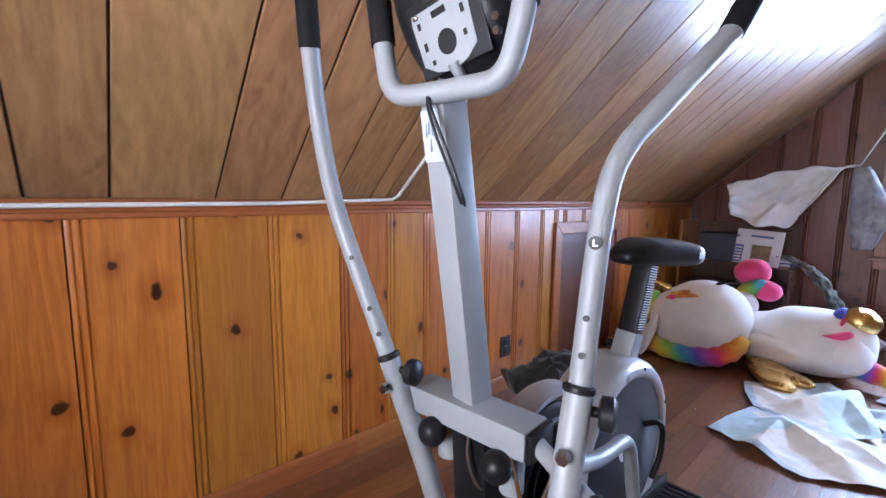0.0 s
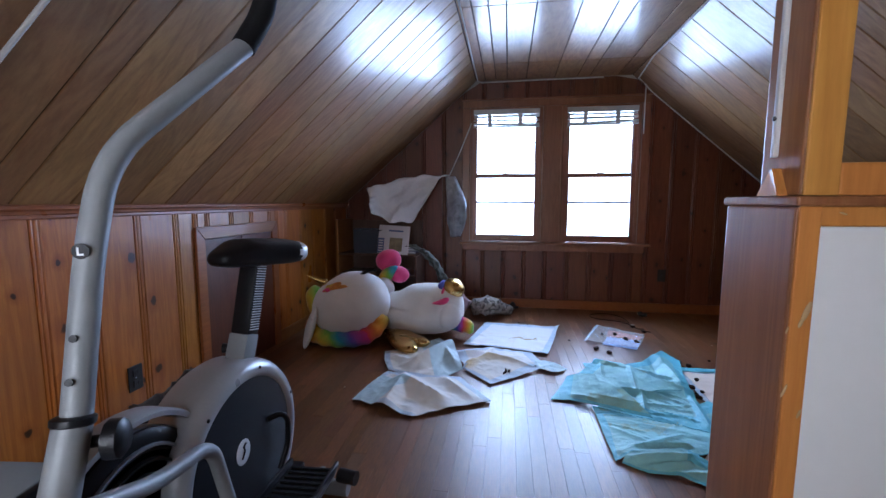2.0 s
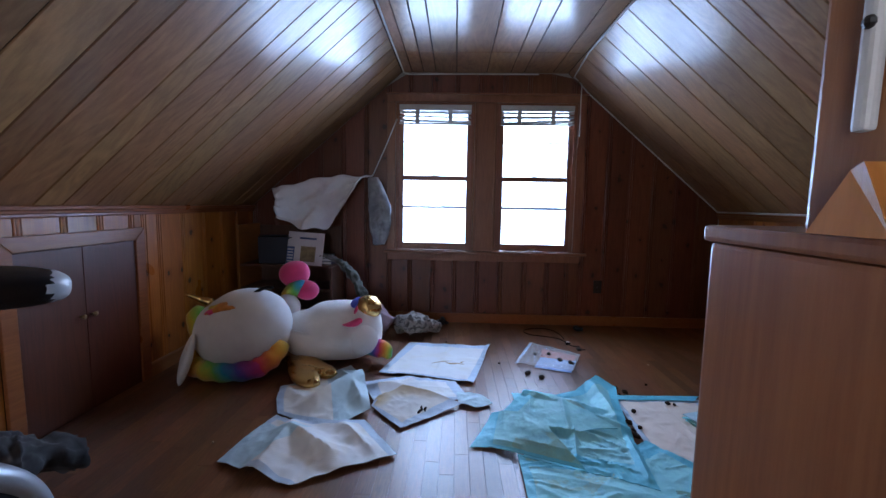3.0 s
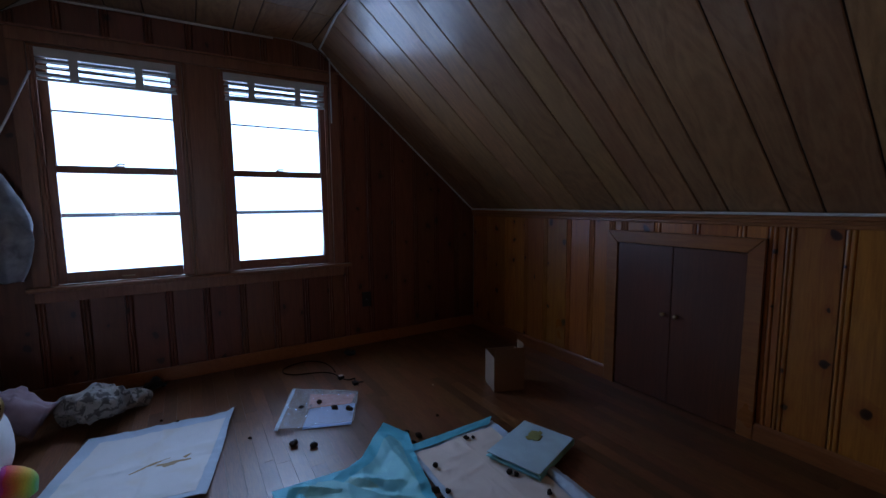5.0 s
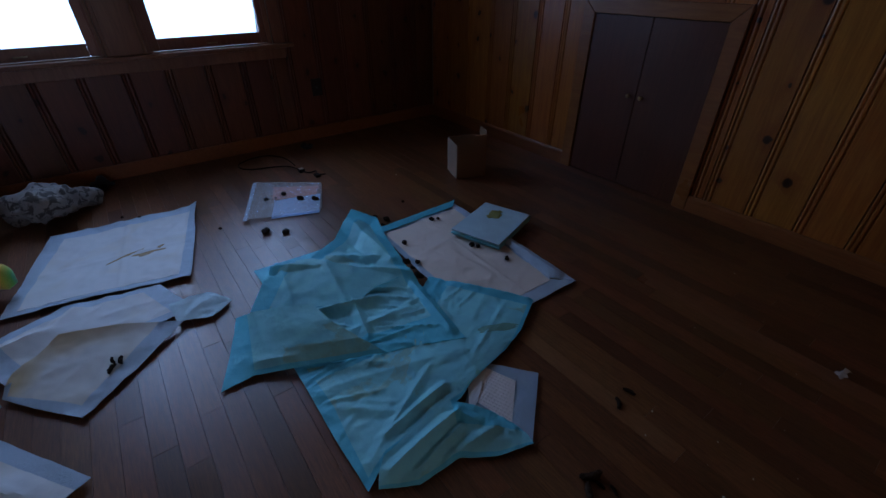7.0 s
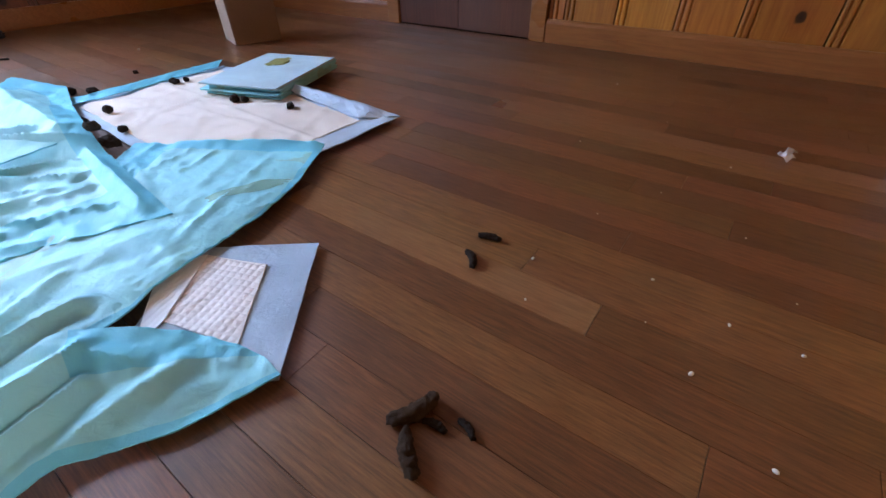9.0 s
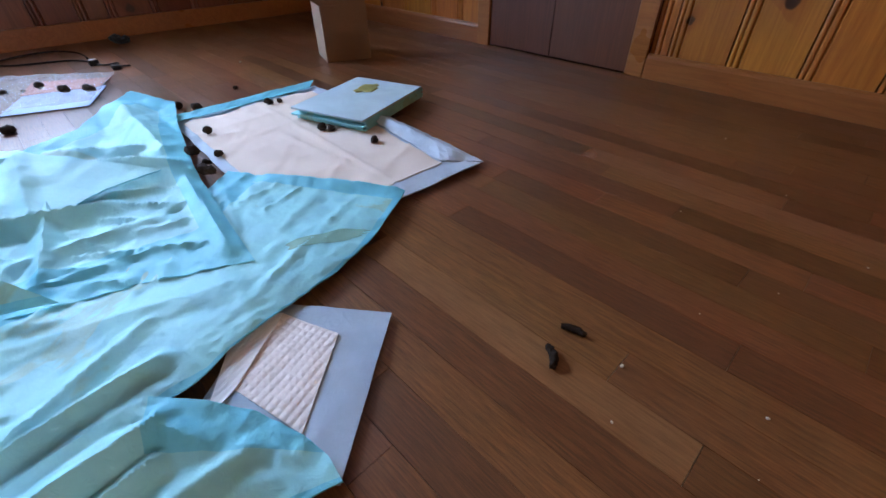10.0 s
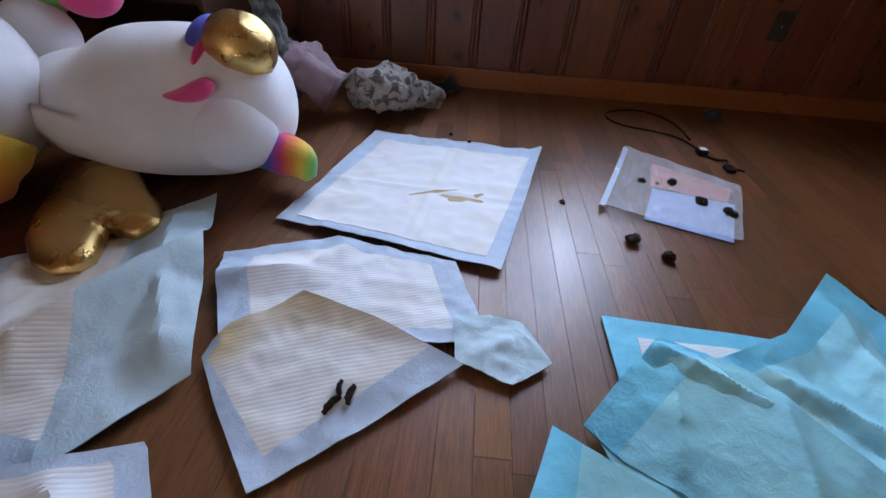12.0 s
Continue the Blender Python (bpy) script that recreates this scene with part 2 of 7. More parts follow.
def add_tube(bm, pts, radius, sides=12, mat=0, caps=True, flat=1.0):
    """A tube along points; radius a number or one per point."""
    pts = [Vector(p) for p in pts]
    rad = radius if isinstance(radius, (list, tuple)) else [radius] * len(pts)
    ref = Vector((0, 0, 1)) if abs((pts[-1] - pts[0]).normalized().z) < 0.9 else Vector((1, 0, 0))
    rings = []
    for i, p in enumerate(pts):
        d = (pts[min(i + 1, len(pts) - 1)] - pts[max(i - 1, 0)]).normalized()
        s = d.cross(ref).normalized()
        n = s.cross(d).normalized()
        ref = n
        rings.append([bm.verts.new(p + (s * math.cos(2 * math.pi * k / sides) + n * flat * math.sin(2 * math.pi * k / sides)) * rad[i]) for k in range(sides)])
    fs = []
    for a, b in zip(rings, rings[1:]):
        for k in range(sides):
            fs.append(bm.faces.new((a[k], a[(k + 1) % sides], b[(k + 1) % sides], b[k])))
    if caps:
        fs.append(bm.faces.new(rings[0][::-1]))
        fs.append(bm.faces.new(rings[-1]))
    for f in fs:
        f.material_index = mat
    return fs


def tube(pts, radius, sides=12, flat=1.0):
    bm = bmesh.new()
    add_tube(bm, pts, radius, sides, flat=flat)
    return bm


def smooth_edges(ob, angle=40):
    for p in ob.data.polygons:
        p.use_smooth = True
    ob.data.set_sharp_from_angle(angle=radians(angle))
    return ob


def add_ellipsoid(bm, m, u=24, v=14, mat=0):
    made = bmesh.ops.create_uvsphere(bm, u_segments=u, v_segments=v, radius=1.0, matrix=m)
    fs = list({f for w in made["verts"] for f in w.link_faces})
    for f in fs:
        f.material_index = mat
    return made["verts"]


def scaled(x, y, z, sx, sy, sz, rx=0, ry=0, rz=0):
    return pose(x, y, z, rx, ry, rz) @ Matrix.Diagonal((sx, sy, sz, 1))


# ---- structure ----


def roof_z(x):
    """Height of the lining above x."""
    if x < CL:
        return KNEE + (x - XL) / (CL - XL) * (CEIL - KNEE)
    if x > CR:
        return KNEE + (XR - x) / (XR - CR) * (CEIL - KNEE)
    return CEIL


def setting(name, bm, mat, label, category, kind="structure"):
    ob = part(name, bm, mat)
    return tagged(ob, label, category, kind=kind)


floor = setting("floor", box((XL - 0.15, YB - 0.15, -0.16), (XR + 0.15, YW + 0.15, -0.020)), GAP, "worn brown oak strip floor with loose planks", "floor")
ground = setting("ground", box((-1500, -1500, -3.4), (1500, 1500, -3.2)), plain("lawn", (0.07, 0.10, 0.035), 0.9, vary=0.4, scale=3), "green lawn outside far below", "ground")

# knee walls
wall_left = setting("wall_west", box((XL - 0.14, YB - 0.15, -0.16), (XL - 0.018, YW + 0.14, KNEE)), GAP, "low knee wall of amber knotty pine boards", "wall")
wall_right = setting("wall_east", box((XR + 0.018, YB - 0.15, -0.16), (XR + 0.14, YW + 0.14, KNEE)), GAP, "low knee wall of amber knotty pine boards", "wall")


def gable(name, y0, y1, wins, z1, label):
    """A gable wall with window openings through it."""
    bm = bmesh.new()

    def prism(pts):
        a = [bm.verts.new((x, y0, z)) for x, z in pts]
        b = [bm.verts.new((x, y1, z)) for x, z in pts]
        bm.faces.new(a)
        bm.faces.new(b[::-1])
        for i in range(len(pts)):
            bm.faces.new((a[i], a[i - 1], b[i - 1], b[i]))
    up = 0.10
    a0, b1 = wins[0][0], wins[-1][1]
    prism([(XL - 0.14, -0.16), (a0, -0.16), (a0, roof_z(a0) + up), (XL - 0.14, KNEE - 0.1 + up)])
    right = [(b1, -0.16), (XR + 0.14, -0.16), (XR + 0.14, KNEE - 0.1 + up), (CR, CEIL + up), (b1, roof_z(b1) + up)]
    prism(right if b1 < CR else right[:3] + right[4:])
    for x0, x1 in wins:
        prism([(x0, -0.16), (x1, -0.16), (x1, WZ0), (x0, WZ0)])
        prism([(x0, z1), (x1, z1), (x1, roof_z(x1) + up), (x0, roof_z(x0) + up)])
    for (_, p), (q, _) in zip(wins, wins[1:]):
        prism([(p, -0.16), (q, -0.16), (q, CEIL + up), (p, CEIL + up)])
    return setting(name, bm, PLASTER, label, "wall")


wall_north = gable("wall_north", YW + 0.018, YW + 0.16, WIN, WZ1, "gable wall of knotty pine boards coloured as shaded, with windows")
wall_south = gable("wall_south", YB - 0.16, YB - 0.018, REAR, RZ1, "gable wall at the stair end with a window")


# the lining of slopes and flat ceiling: grooved plywood strips
def lining(name, length, width, cuts, seams, label):
    """Strips across local y, cut at x positions; one mesh with open grooves over a dark back."""
    bm = bmesh.new()
    g, d, b = 0.0026, 0.006, 0.0034
    edges = [0.0] + cuts + [length]
    rows = [0.0] + seams + [width]
    for x0, x1 in zip(edges, edges[1:]):
        for y0, y1 in zip(rows, rows[1:]):
            lo, hi = (x0 + g, y0 + (g * 0.4 if y0 else 0)), (x1 - g, y1 - (g * 0.4 if y1 < width else 0))
            if hi[0] - lo[0] < 0.01:
                continue
            low = [bm.verts.new((x, y, 0)) for x, y in ((lo[0] + b, lo[1] + b), (hi[0] - b, lo[1] + b), (hi[0] - b, hi[1] - b), (lo[0] + b, hi[1] - b))]
            top = [bm.verts.new((x, y, d)) for x, y in ((lo[0], lo[1]), (hi[0], lo[1]), (hi[0], hi[1]), (lo[0], hi[1]))]
            bm.faces.new(low)
            for i in range(4):
                bm.faces.new((low[i], low[i - 1], top[i - 1], top[i]))
    vs = add_box(bm, (-0.02, -0.0, d), (length + 0.02, width, 0.09))
    for f in {f for v in vs for f in v.link_faces}:
        f.material_index = 1
    ob = new(name, mesh_of(bm, name, [PLY, GAP], recalc=False))
    return tagged(ob, label, "ceiling", kind="structure")


def groove_places(start, stop, fixed, seed):
    """Groove positions: the ones known, and a random-width pattern beyond."""
    rng = random.Random(seed)
    out = [f for f in fixed if start < f < stop]
    widths = (0.10, 0.15, 0.20, 0.25, 0.30, 0.12, 0.22)
    p = out[-1]
    while True:
        p += rng.choice(widths)
        if p > stop - 0.05:
            break
        out.append(p)
    p = out[0]
    while True:
        p -= rng.choice(widths)
        if p < start + 0.05:
            break
        out.insert(0, p)
    return out


LEN = YW - YB
SL = math.hypot(CL - XL, CEIL - KNEE)
SR = math.hypot(XR - CR, CEIL - KNEE)
left_cuts = sorted(YW - c for c in groove_places(YB, YW, [-0.08, 0.108, 0.40, 0.63, 0.829, 1.018, 1.10, 1.375, 1.50, 1.73, 2.03, 2.25, 2.41, 2.66, 2.815, 3.03, 3.20, 3.33, 3.56, 3.86, 4.07, 4.28, 4.52], 3))
right_cuts = sorted(c - YB for c in groove_places(YB, YW, [1.72, 1.945, 2.167, 2.298, 2.564, 2.697, 2.86, 3.02, 3.215, 3.535, 3.74, 3.98, 4.22, 4.44], 5))
slope_left = lining("ceiling_slope_west", LEN, SL, left_cuts, [], "sloping ceiling of grooved varnished plywood panelling")
ux = Vector((0, 1, 0))
uy = Vector((CL - XL, 0, CEIL - KNEE)).normalized()
slope_left.matrix_basis = Matrix.Translation((XL, YW, KNEE)) @ Matrix((-ux, uy, (-ux).cross(uy))).transposed().to_4x4()
slope_right = lining("ceiling_slope_east", LEN, SR, right_cuts, [], "sloping ceiling of grooved varnished plywood panelling")
vy = Vector((CR - XR, 0, CEIL - KNEE)).normalized()
slope_right.matrix_basis = Matrix.Translation((XR, YB, KNEE)) @ Matrix((ux, vy, ux.cross(vy))).transposed().to_4x4()
ceiling = lining("ceiling", CR - CL, LEN, [0.10, 0.213, 0.333, 0.535, 0.829, 1.062, 1.19, 1.47], [0.34, 1.56, 2.78, 4.0, 5.22], "flat ceiling of grooved varnished plywood panelling")
ceiling.matrix_basis = Matrix.Translation((CL, YB, CEIL))

# ---- boards, trim, doors, windows ----


def plank_mesh(w, z0, z1a, z1b, mat, name="board"):
    """A beaded board: width along x, its face towards -y, its top sloping from z1a to z1b."""
    prof = [(0, -0.012), (0.003, -0.001), (0.009, 0.001), (0.014, 0.0), (0.0185, -0.007), (0.023, 0.0), (0.029, 0.001), (0.035, 0.0), (0.0395, -0.008), (0.045, 0.0), (w - 0.003, 0.0), (w - 0.0005, -0.012), (w - 0.0005, -0.017), (0, -0.017)]
    if w < 0.06:
        prof = [(0, -0.01), (0.003, 0), (w - 0.003, 0), (w - 0.0005, -0.01), (w - 0.0005, -0.017), (0, -0.017)]
    bm = bmesh.new()
    lo = [bm.verts.new((u, -d, z0)) for u, d in prof]
    hi = [bm.verts.new((u, -d, z1a + (z1b - z1a) * u / w)) for u, d in prof]
    bm.faces.new(lo)
    bm.faces.new(hi[::-1])
    for i in range(len(prof)):
        bm.faces.new((lo[i], lo[i - 1], hi[i - 1], hi[i]))
    return mesh_of(bm, name, mat)


def put_plank(parent, me, m):
    ob = new("board", me)
    ob.parent = parent
    ob.matrix_basis = m
    return ob


def starts(known, lo, hi, pitch):
    out = list(known)
    while out[0] > lo:
        out.insert(0, out[0] - pitch)
    while out[-1] < hi:
        out.append(out[-1] + pitch)
    out[0], out[-1] = lo, hi
    return out


def knee_boards(parent, known, hole, x, turn, reverse):
    """Boards of a knee wall, split above a low door."""
    ys = starts(known, YB, YW, 0.262)
    for a, b in zip(ys, ys[1:]):
        if b - a < 0.02:
            continue
        m = pose(x, b if reverse else a, 0, 0, 0, turn)
        if reverse:
            m = pose(x, b, 0, 0, 0, turn)
        z0 = hole[2] if a > hole[0] - 0.04 and b < hole[1] + 0.04 else 0.0
        if z0 == 0.0 and (a < hole[1] < b or a < hole[0] < b):
            # board beside the door: cut round it
            c = hole[0] if a < hole[0] < b else hole[1]
            for p, q, z in ((a, c, 0.0 if c == hole[0] else hole[2]), (c, b, hole[2] if c == hole[0] else 0.0)):
                if q - p > 0.015:
                    put_plank(parent, plank_mesh(q - p, z, KNEE - 0.005, KNEE - 0.005, PINE), pose(x, q if reverse else p, 0, 0, 0, turn))
            continue
        put_plank(parent, plank_mesh(b - a, z0, KNEE - 0.005, KNEE - 0.005, PINE), m)


LDOOR = (2.454, 3.376, 1.031)
RDOOR = (2.384, 3.310, 1.056)


def low_door(name, wall_x, d, knobs, side, label):
    """A pair of low hatch doors in a mitred casing; side +1 faces +x, -1 faces -x."""
    y0, y1, top = d
    ob = thing(name, label, "door", (wall_x, 0, 0), kind="structure")
    w, t = 0.078, 0.018

    def prism(pts, x0, x1):
        bm = bmesh.new()
        a = [bm.verts.new((x0 * side, y, z)) for y, z in pts]
        b = [bm.verts.new((x1 * side, y, z)) for y, z in pts]
        bm.faces.new(a)
        bm.faces.new(b[::-1])
        for i in range(len(pts)):
            bm.faces.new((a[i], a[i - 1], b[i - 1], b[i]))
        bmesh.ops.recalc_face_normals(bm, faces=bm.faces[:])
        bmesh.ops.bevel(bm, geom=bm.edges[:], offset=0.003, segments=1, affect="EDGES")
        return bm
    part("casing_side", prism([(y0, 0.0), (y0 + w, 0.0), (y0 + w, top - w - 0.001), (y0, top - 0.001)], -0.002, t), TRIM, ob)
    part("casing_side", prism([(y1, 0.0), (y1 - w, 0.0), (y1 - w, top - w - 0.001), (y1, top - 0.001)], -0.002, t), TRIM, ob)
    part("casing_head", prism([(y0 + 0.001, top), (y1 - 0.001, top), (y1 - w, top - w), (y0 + w, top - w)], -0.002, t), TRIM, ob)
    mid = (knobs[0] + knobs[1]) / 2
    for a, b, k in ((y0 + w + 0.003, mid - 0.002, min(knobs)), (mid + 0.002, y1 - w - 0.003, max(knobs))):
        leaf = part("door_leaf", box((min(-0.012 * side, 0.006 * side), a, 0.008), (max(-0.012 * side, 0.006 * side), b, top - w - 0.004), 0.002), DOORWOOD, ob)
        bm = bmesh.new()
        add_tube(bm, [(0.006 * side, k, 0.56), (0.020 * side, k, 0.56)], [0.007, 0.006], 12)
        add_ellipsoid(bm, scaled(0.027 * side, k, 0.56, 0.010, 0.014, 0.014), 14, 8)
        part("knob", bm, BRASS, leaf, "small round tarnished knob", True)
    return ob


knee_boards(wall_left, [-0.27, -0.006, 0.287, 0.574, 0.87, 1.113, 1.331, 1.56, 1.782, 2.043, 2.30, 2.56, 2.80, 3.03, 3.27, 3.52], LDOOR, XL, 90, False)
knee_boards(wall_right, [1.66, 1.87, 2.096, 2.312, 2.522, 2.753, 2.986, 3.215, 3.476, 3.69, 3.936, 4.17], RDOOR, XR, -90, True)
low_door("door_1", XL + 0.001, LDOOR, (2.875, 2.95), 1, "low brown double hatch door in pine casing")
low_door("door_2", XR - 0.001, RDOOR, (2.815, 2.896), -1, "low brown double hatch door in pine casing")


def knee_trim(x, side, gaps, label_end):
    """Baseboard with shoe, and the stepped moulding along the top of a knee wall."""
    def rail(name, prof, y0, y1):
        bm = bmesh.new()
        a = [bm.verts.new((x + u * side, y0, z)) for u, z in prof]
        b = [bm.verts.new((x + u * side, y1, z)) for u, z in prof]
        bm.faces.new(a)
        bm.faces.new(b[::-1])
        for i in range(len(prof)):
            bm.faces.new((a[i], a[i - 1], b[i - 1], b[i]))
        return setting(name, bm, TRIM, label_end, "trim")
    base = [(0.0015, 0.0), (0.015, 0.0), (0.015, 0.078), (0.012, 0.088), (0.006, 0.096), (0.0015, 0.096)]
    crown = [(0.0015, 1.116), (0.010, 1.116), (0.013, 1.122), (0.013, 1.134), (0.018, 1.139), (0.020, 1.150), (0.030, 1.158), (0.032, 1.172), (0.020, 1.178), (0.0015, 1.178)]
    for y0, y1 in gaps:
        rail("baseboard", base, y0, y1)
    rail("trim", crown, YB + 0.002, YW - 0.002)


knee_trim(XL, 1, [(YB, 0.93), (0.932, LDOOR[0] - 0.001), (LDOOR[1] + 0.001, YW)], "amber pine moulding along the knee wall")
knee_trim(XR, -1, [(YB, RDOOR[0] - 0.001), (RDOOR[1] + 0.001, YW)], "amber pine moulding along the knee wall")

OUT0, OUT1, OTOP, OBOT = -0.113, 1.842, 2.290, 0.645


def gable_boards(parent, y, turn, mat, out0, out1, otop, marks):
    """Boards of a gable wall, under the slopes and round the windows."""
    xs = [XL + 0.002]
    marks = [out0] + marks + [out1]
    p = out0
    left = []
    while p > XL + 0.3:
        p -= 0.232
        left.insert(0, p)
    p = out1
    right = []
    while p < XR - 0.3:
        p += 0.226
        right.append(p)
    xs += left + marks + right + [XR - 0.002]
    for a, b in zip(xs, xs[1:]):
        inside = a >= out0 - 0.001 and b <= out1 + 0.001
        za, zb = roof_z(a) - 0.004, roof_z(b) - 0.004
        spans = [(0.0, OBOT, OBOT), (otop, za, zb)] if inside else [(0.0, za, zb)]
        for z0, t0, t1 in spans:
            if min(t0, t1) - z0 < 0.02:
                continue
            if turn == 0:
                put_plank(parent, plank_mesh(b - a, z0, t0, t1, mat), pose(a, y, 0))
            else:
                put_plank(parent, plank_mesh(b - a, z0, t1, t0, mat), pose(b, y, 0, 0, 0, 180))


gable_boards(wall_north, YW, 0, PINE_SHADED, OUT0, OUT1, OTOP, [0.10, 0.33, 0.56, 0.79, 1.03, 1.27, 1.50, 1.70])
gable_boards(wall_south, YB, 180, PINE, REAR[0][0] - 0.083, REAR[0][1] + 0.077, RZ1 + 0.075, [-0.40, -0.17, 0.06, 0.28])
for _y, _s in ((YW, -1), (YB, 1)):
    setting("baseboard", box((XL + 0.016, min(_y + 0.0015 * _s, _y + 0.016 * _s), 0.0), (XR - 0.016, max(_y + 0.0015 * _s, _y + 0.016 * _s), 0.100), 0.003), TRIM, "pine baseboard along the gable wall", "trim")


def window(name, x0, x1, z1w, mid, y, s, label):
    """A double-hung window in its opening; s -1: the room lies towards -y."""
    ob = thing(name, label, "window", (0, y, 0), kind="structure")

    def bx(lo, hi, bevel=0.003):
        a, b = lo[1] * -s, hi[1] * -s
        return box((lo[0], min(a, b), lo[2]), (hi[0], max(a, b), hi[2]), bevel)
    # jambs
    for a, b in ((x0, x0 + 0.018), (x1 - 0.018, x1)):
        part("jamb", bx((a, 0.0, WZ0), (b, 0.158, z1w - 0.019)), CASING, ob)
    part("head_jamb", bx((x0, 0.0, z1w - 0.018), (x1, 0.158, z1w)), CASING, ob)
    for a, b in ((x0 + 0.018, x0 + 0.032), (x1 - 0.032, x1 - 0.018)):
        part("stop_bead", bx((a, 0.004, WZ0), (b, 0.020, z1w - 0.02)), CASING, ob)

    def sash(label_, d0, d1, z0, z1, lock):
        f = part("sash", bx((x0 + 0.019, d0, z0), (x0 + 0.074, d1, z1)), CASING, ob, label_)
        part("stile", bx((x1 - 0.074, d0, z0), (x1 - 0.019, d1, z1)), CASING, f)
        part("rail", bx((x0 + 0.075, d0, z0), (x1 - 0.075, d1, z0 + (0.070 if lock else 0.046))), CASING, f)
        part("rail", bx((x0 + 0.075, d0, z1 - 0.045), (x1 - 0.075, d1, z1)), CASING, f)
        dm = (d0 + d1) / 2
        g = part("pane", bx((x0 + 0.068, dm - 0.002, z0 + 0.040), (x1 - 0.068, dm + 0.002, z1 - 0.040), 0), GLASS, f)
        g.visible_shadow = False
        return f
    lower = sash("lower wooden sash", 0.022, 0.052, WZ0 + 0.008, mid + 0.024, True)
    sash("upper wooden sash", 0.056, 0.086, mid - 0.022, z1w - 0.020, False)
    xm = (x0 + x1) / 2
    bm = bmesh.new()
    add_box(bm, (xm - 0.028, 0.026 * -s if s < 0 else -0.05, mid + 0.024), (xm + 0.028, 0.05 * -s if s < 0 else -0.026, mid + 0.032), 0.002)
    add_tube(bm, rounded([(xm - 0.02, 0.036 * -s, mid + 0.034), (xm + 0.004, 0.036 * -s, mid + 0.046), (xm + 0.034, 0.030 * -s, mid + 0.040)], 0.01), 0.005, 8)
    part("sash_lock", bm, BRASS, lower, "tarnished sash lock")
    bm = bmesh.new()
    add_tube(bm, rounded([(xm - 0.03, 0.022 * -s, 0.778), (xm - 0.026, 0.012 * -s, 0.778), (xm + 0.026, 0.012 * -s, 0.778), (xm + 0.03, 0.022 * -s, 0.778)], 0.006), 0.004, 8)
    part("lift_handle", bm, BRASS, lower)
    # storm window bars outside
    for z, h in ((1.187, 0.014), (1.850, 0.006)):
        part("storm_bar", bx((x0 + 0.037, 0.112, z - h), (x1 - 0.037, 0.128, z + h)), STEEL, ob, "grey metal storm window bar")
    for a, b in ((x0 + 0.019, x0 + 0.036), (x1 - 0.036, x1 - 0.019)):
        part("storm_frame", bx((a, 0.108, WZ0 + 0.01), (b, 0.132, z1w - 0.02)), STEEL, ob)
    part("sill_board", bx((x0, 0.0, WZ0 - 0.020), (x1, 0.165, WZ0 + 0.006)), CASING, ob)
    return ob


def window_trim(name, y, s, wins, otop, label):
    """Casing, mullion board, stool and apron of one window or a pair."""
    ob = thing(name, label, "trim", (0, y, 0), kind="structure")

    def bx(lo, hi, bevel=0.004):
        a, b = lo[1] * s, hi[1] * s
        return box((lo[0], min(a, b), lo[2]), (hi[0], max(a, b), hi[2]), bevel)
    a0, b1 = wins[0][0], wins[-1][1]
    out0, out1 = a0 - 0.083, b1 + 0.077
    part("side_casing", bx((out0, -0.002, 0.746), (a0 - 0.001, 0.020, otop - 0.076)), CASING, ob)
    part("side_casing", bx((b1 + 0.001, -0.002, 0.746), (out1, 0.020, otop - 0.076)), CASING, ob)
    part("head_casing", bx((out0, -0.002, otop - 0.075), (out1, 0.022, otop)), CASING, ob)
    part("head_cap", bx((out0 - 0.012, -0.002, otop + 0.001), (out1 + 0.012, 0.030, otop + 0.016)), CASING, ob)
    for (_, a1), (b0, _) in zip(wins, wins[1:]):
        part("mullion", bx((a1 + 0.001, -0.002, 0.746), (b0 - 0.001, 0.018, otop - 0.076)), CASING, ob)
        for x in (a1 + 0.004, b0 - 0.024):
            part("mullion_bead", bx((x, 0.0185, 0.746), (x + 0.020, 0.028, otop - 0.076)), CASING, ob)
    part("window_sill", bx((out0 - 0.03, -0.002, 0.717), (out1 + 0.06, 0.055, 0.745), 0.008), CASING, ob)
    part("apron", bx((out0, -0.002, 0.645), (out1, 0.016, 0.716)), CASING, ob)
    return ob


for _i, (_x0, _x1) in enumerate(WIN):
    window("window_%d" % (_i + 1), _x0, _x1, WZ1, 1.478, YW, -1, "double-hung wooden window with bright daylight outside")
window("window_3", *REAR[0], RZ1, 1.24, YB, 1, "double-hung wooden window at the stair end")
window_trim("trim", YW, -1, WIN, OTOP, "reddish brown pine casing round the window pair")
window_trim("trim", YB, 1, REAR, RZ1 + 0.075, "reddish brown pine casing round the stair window")


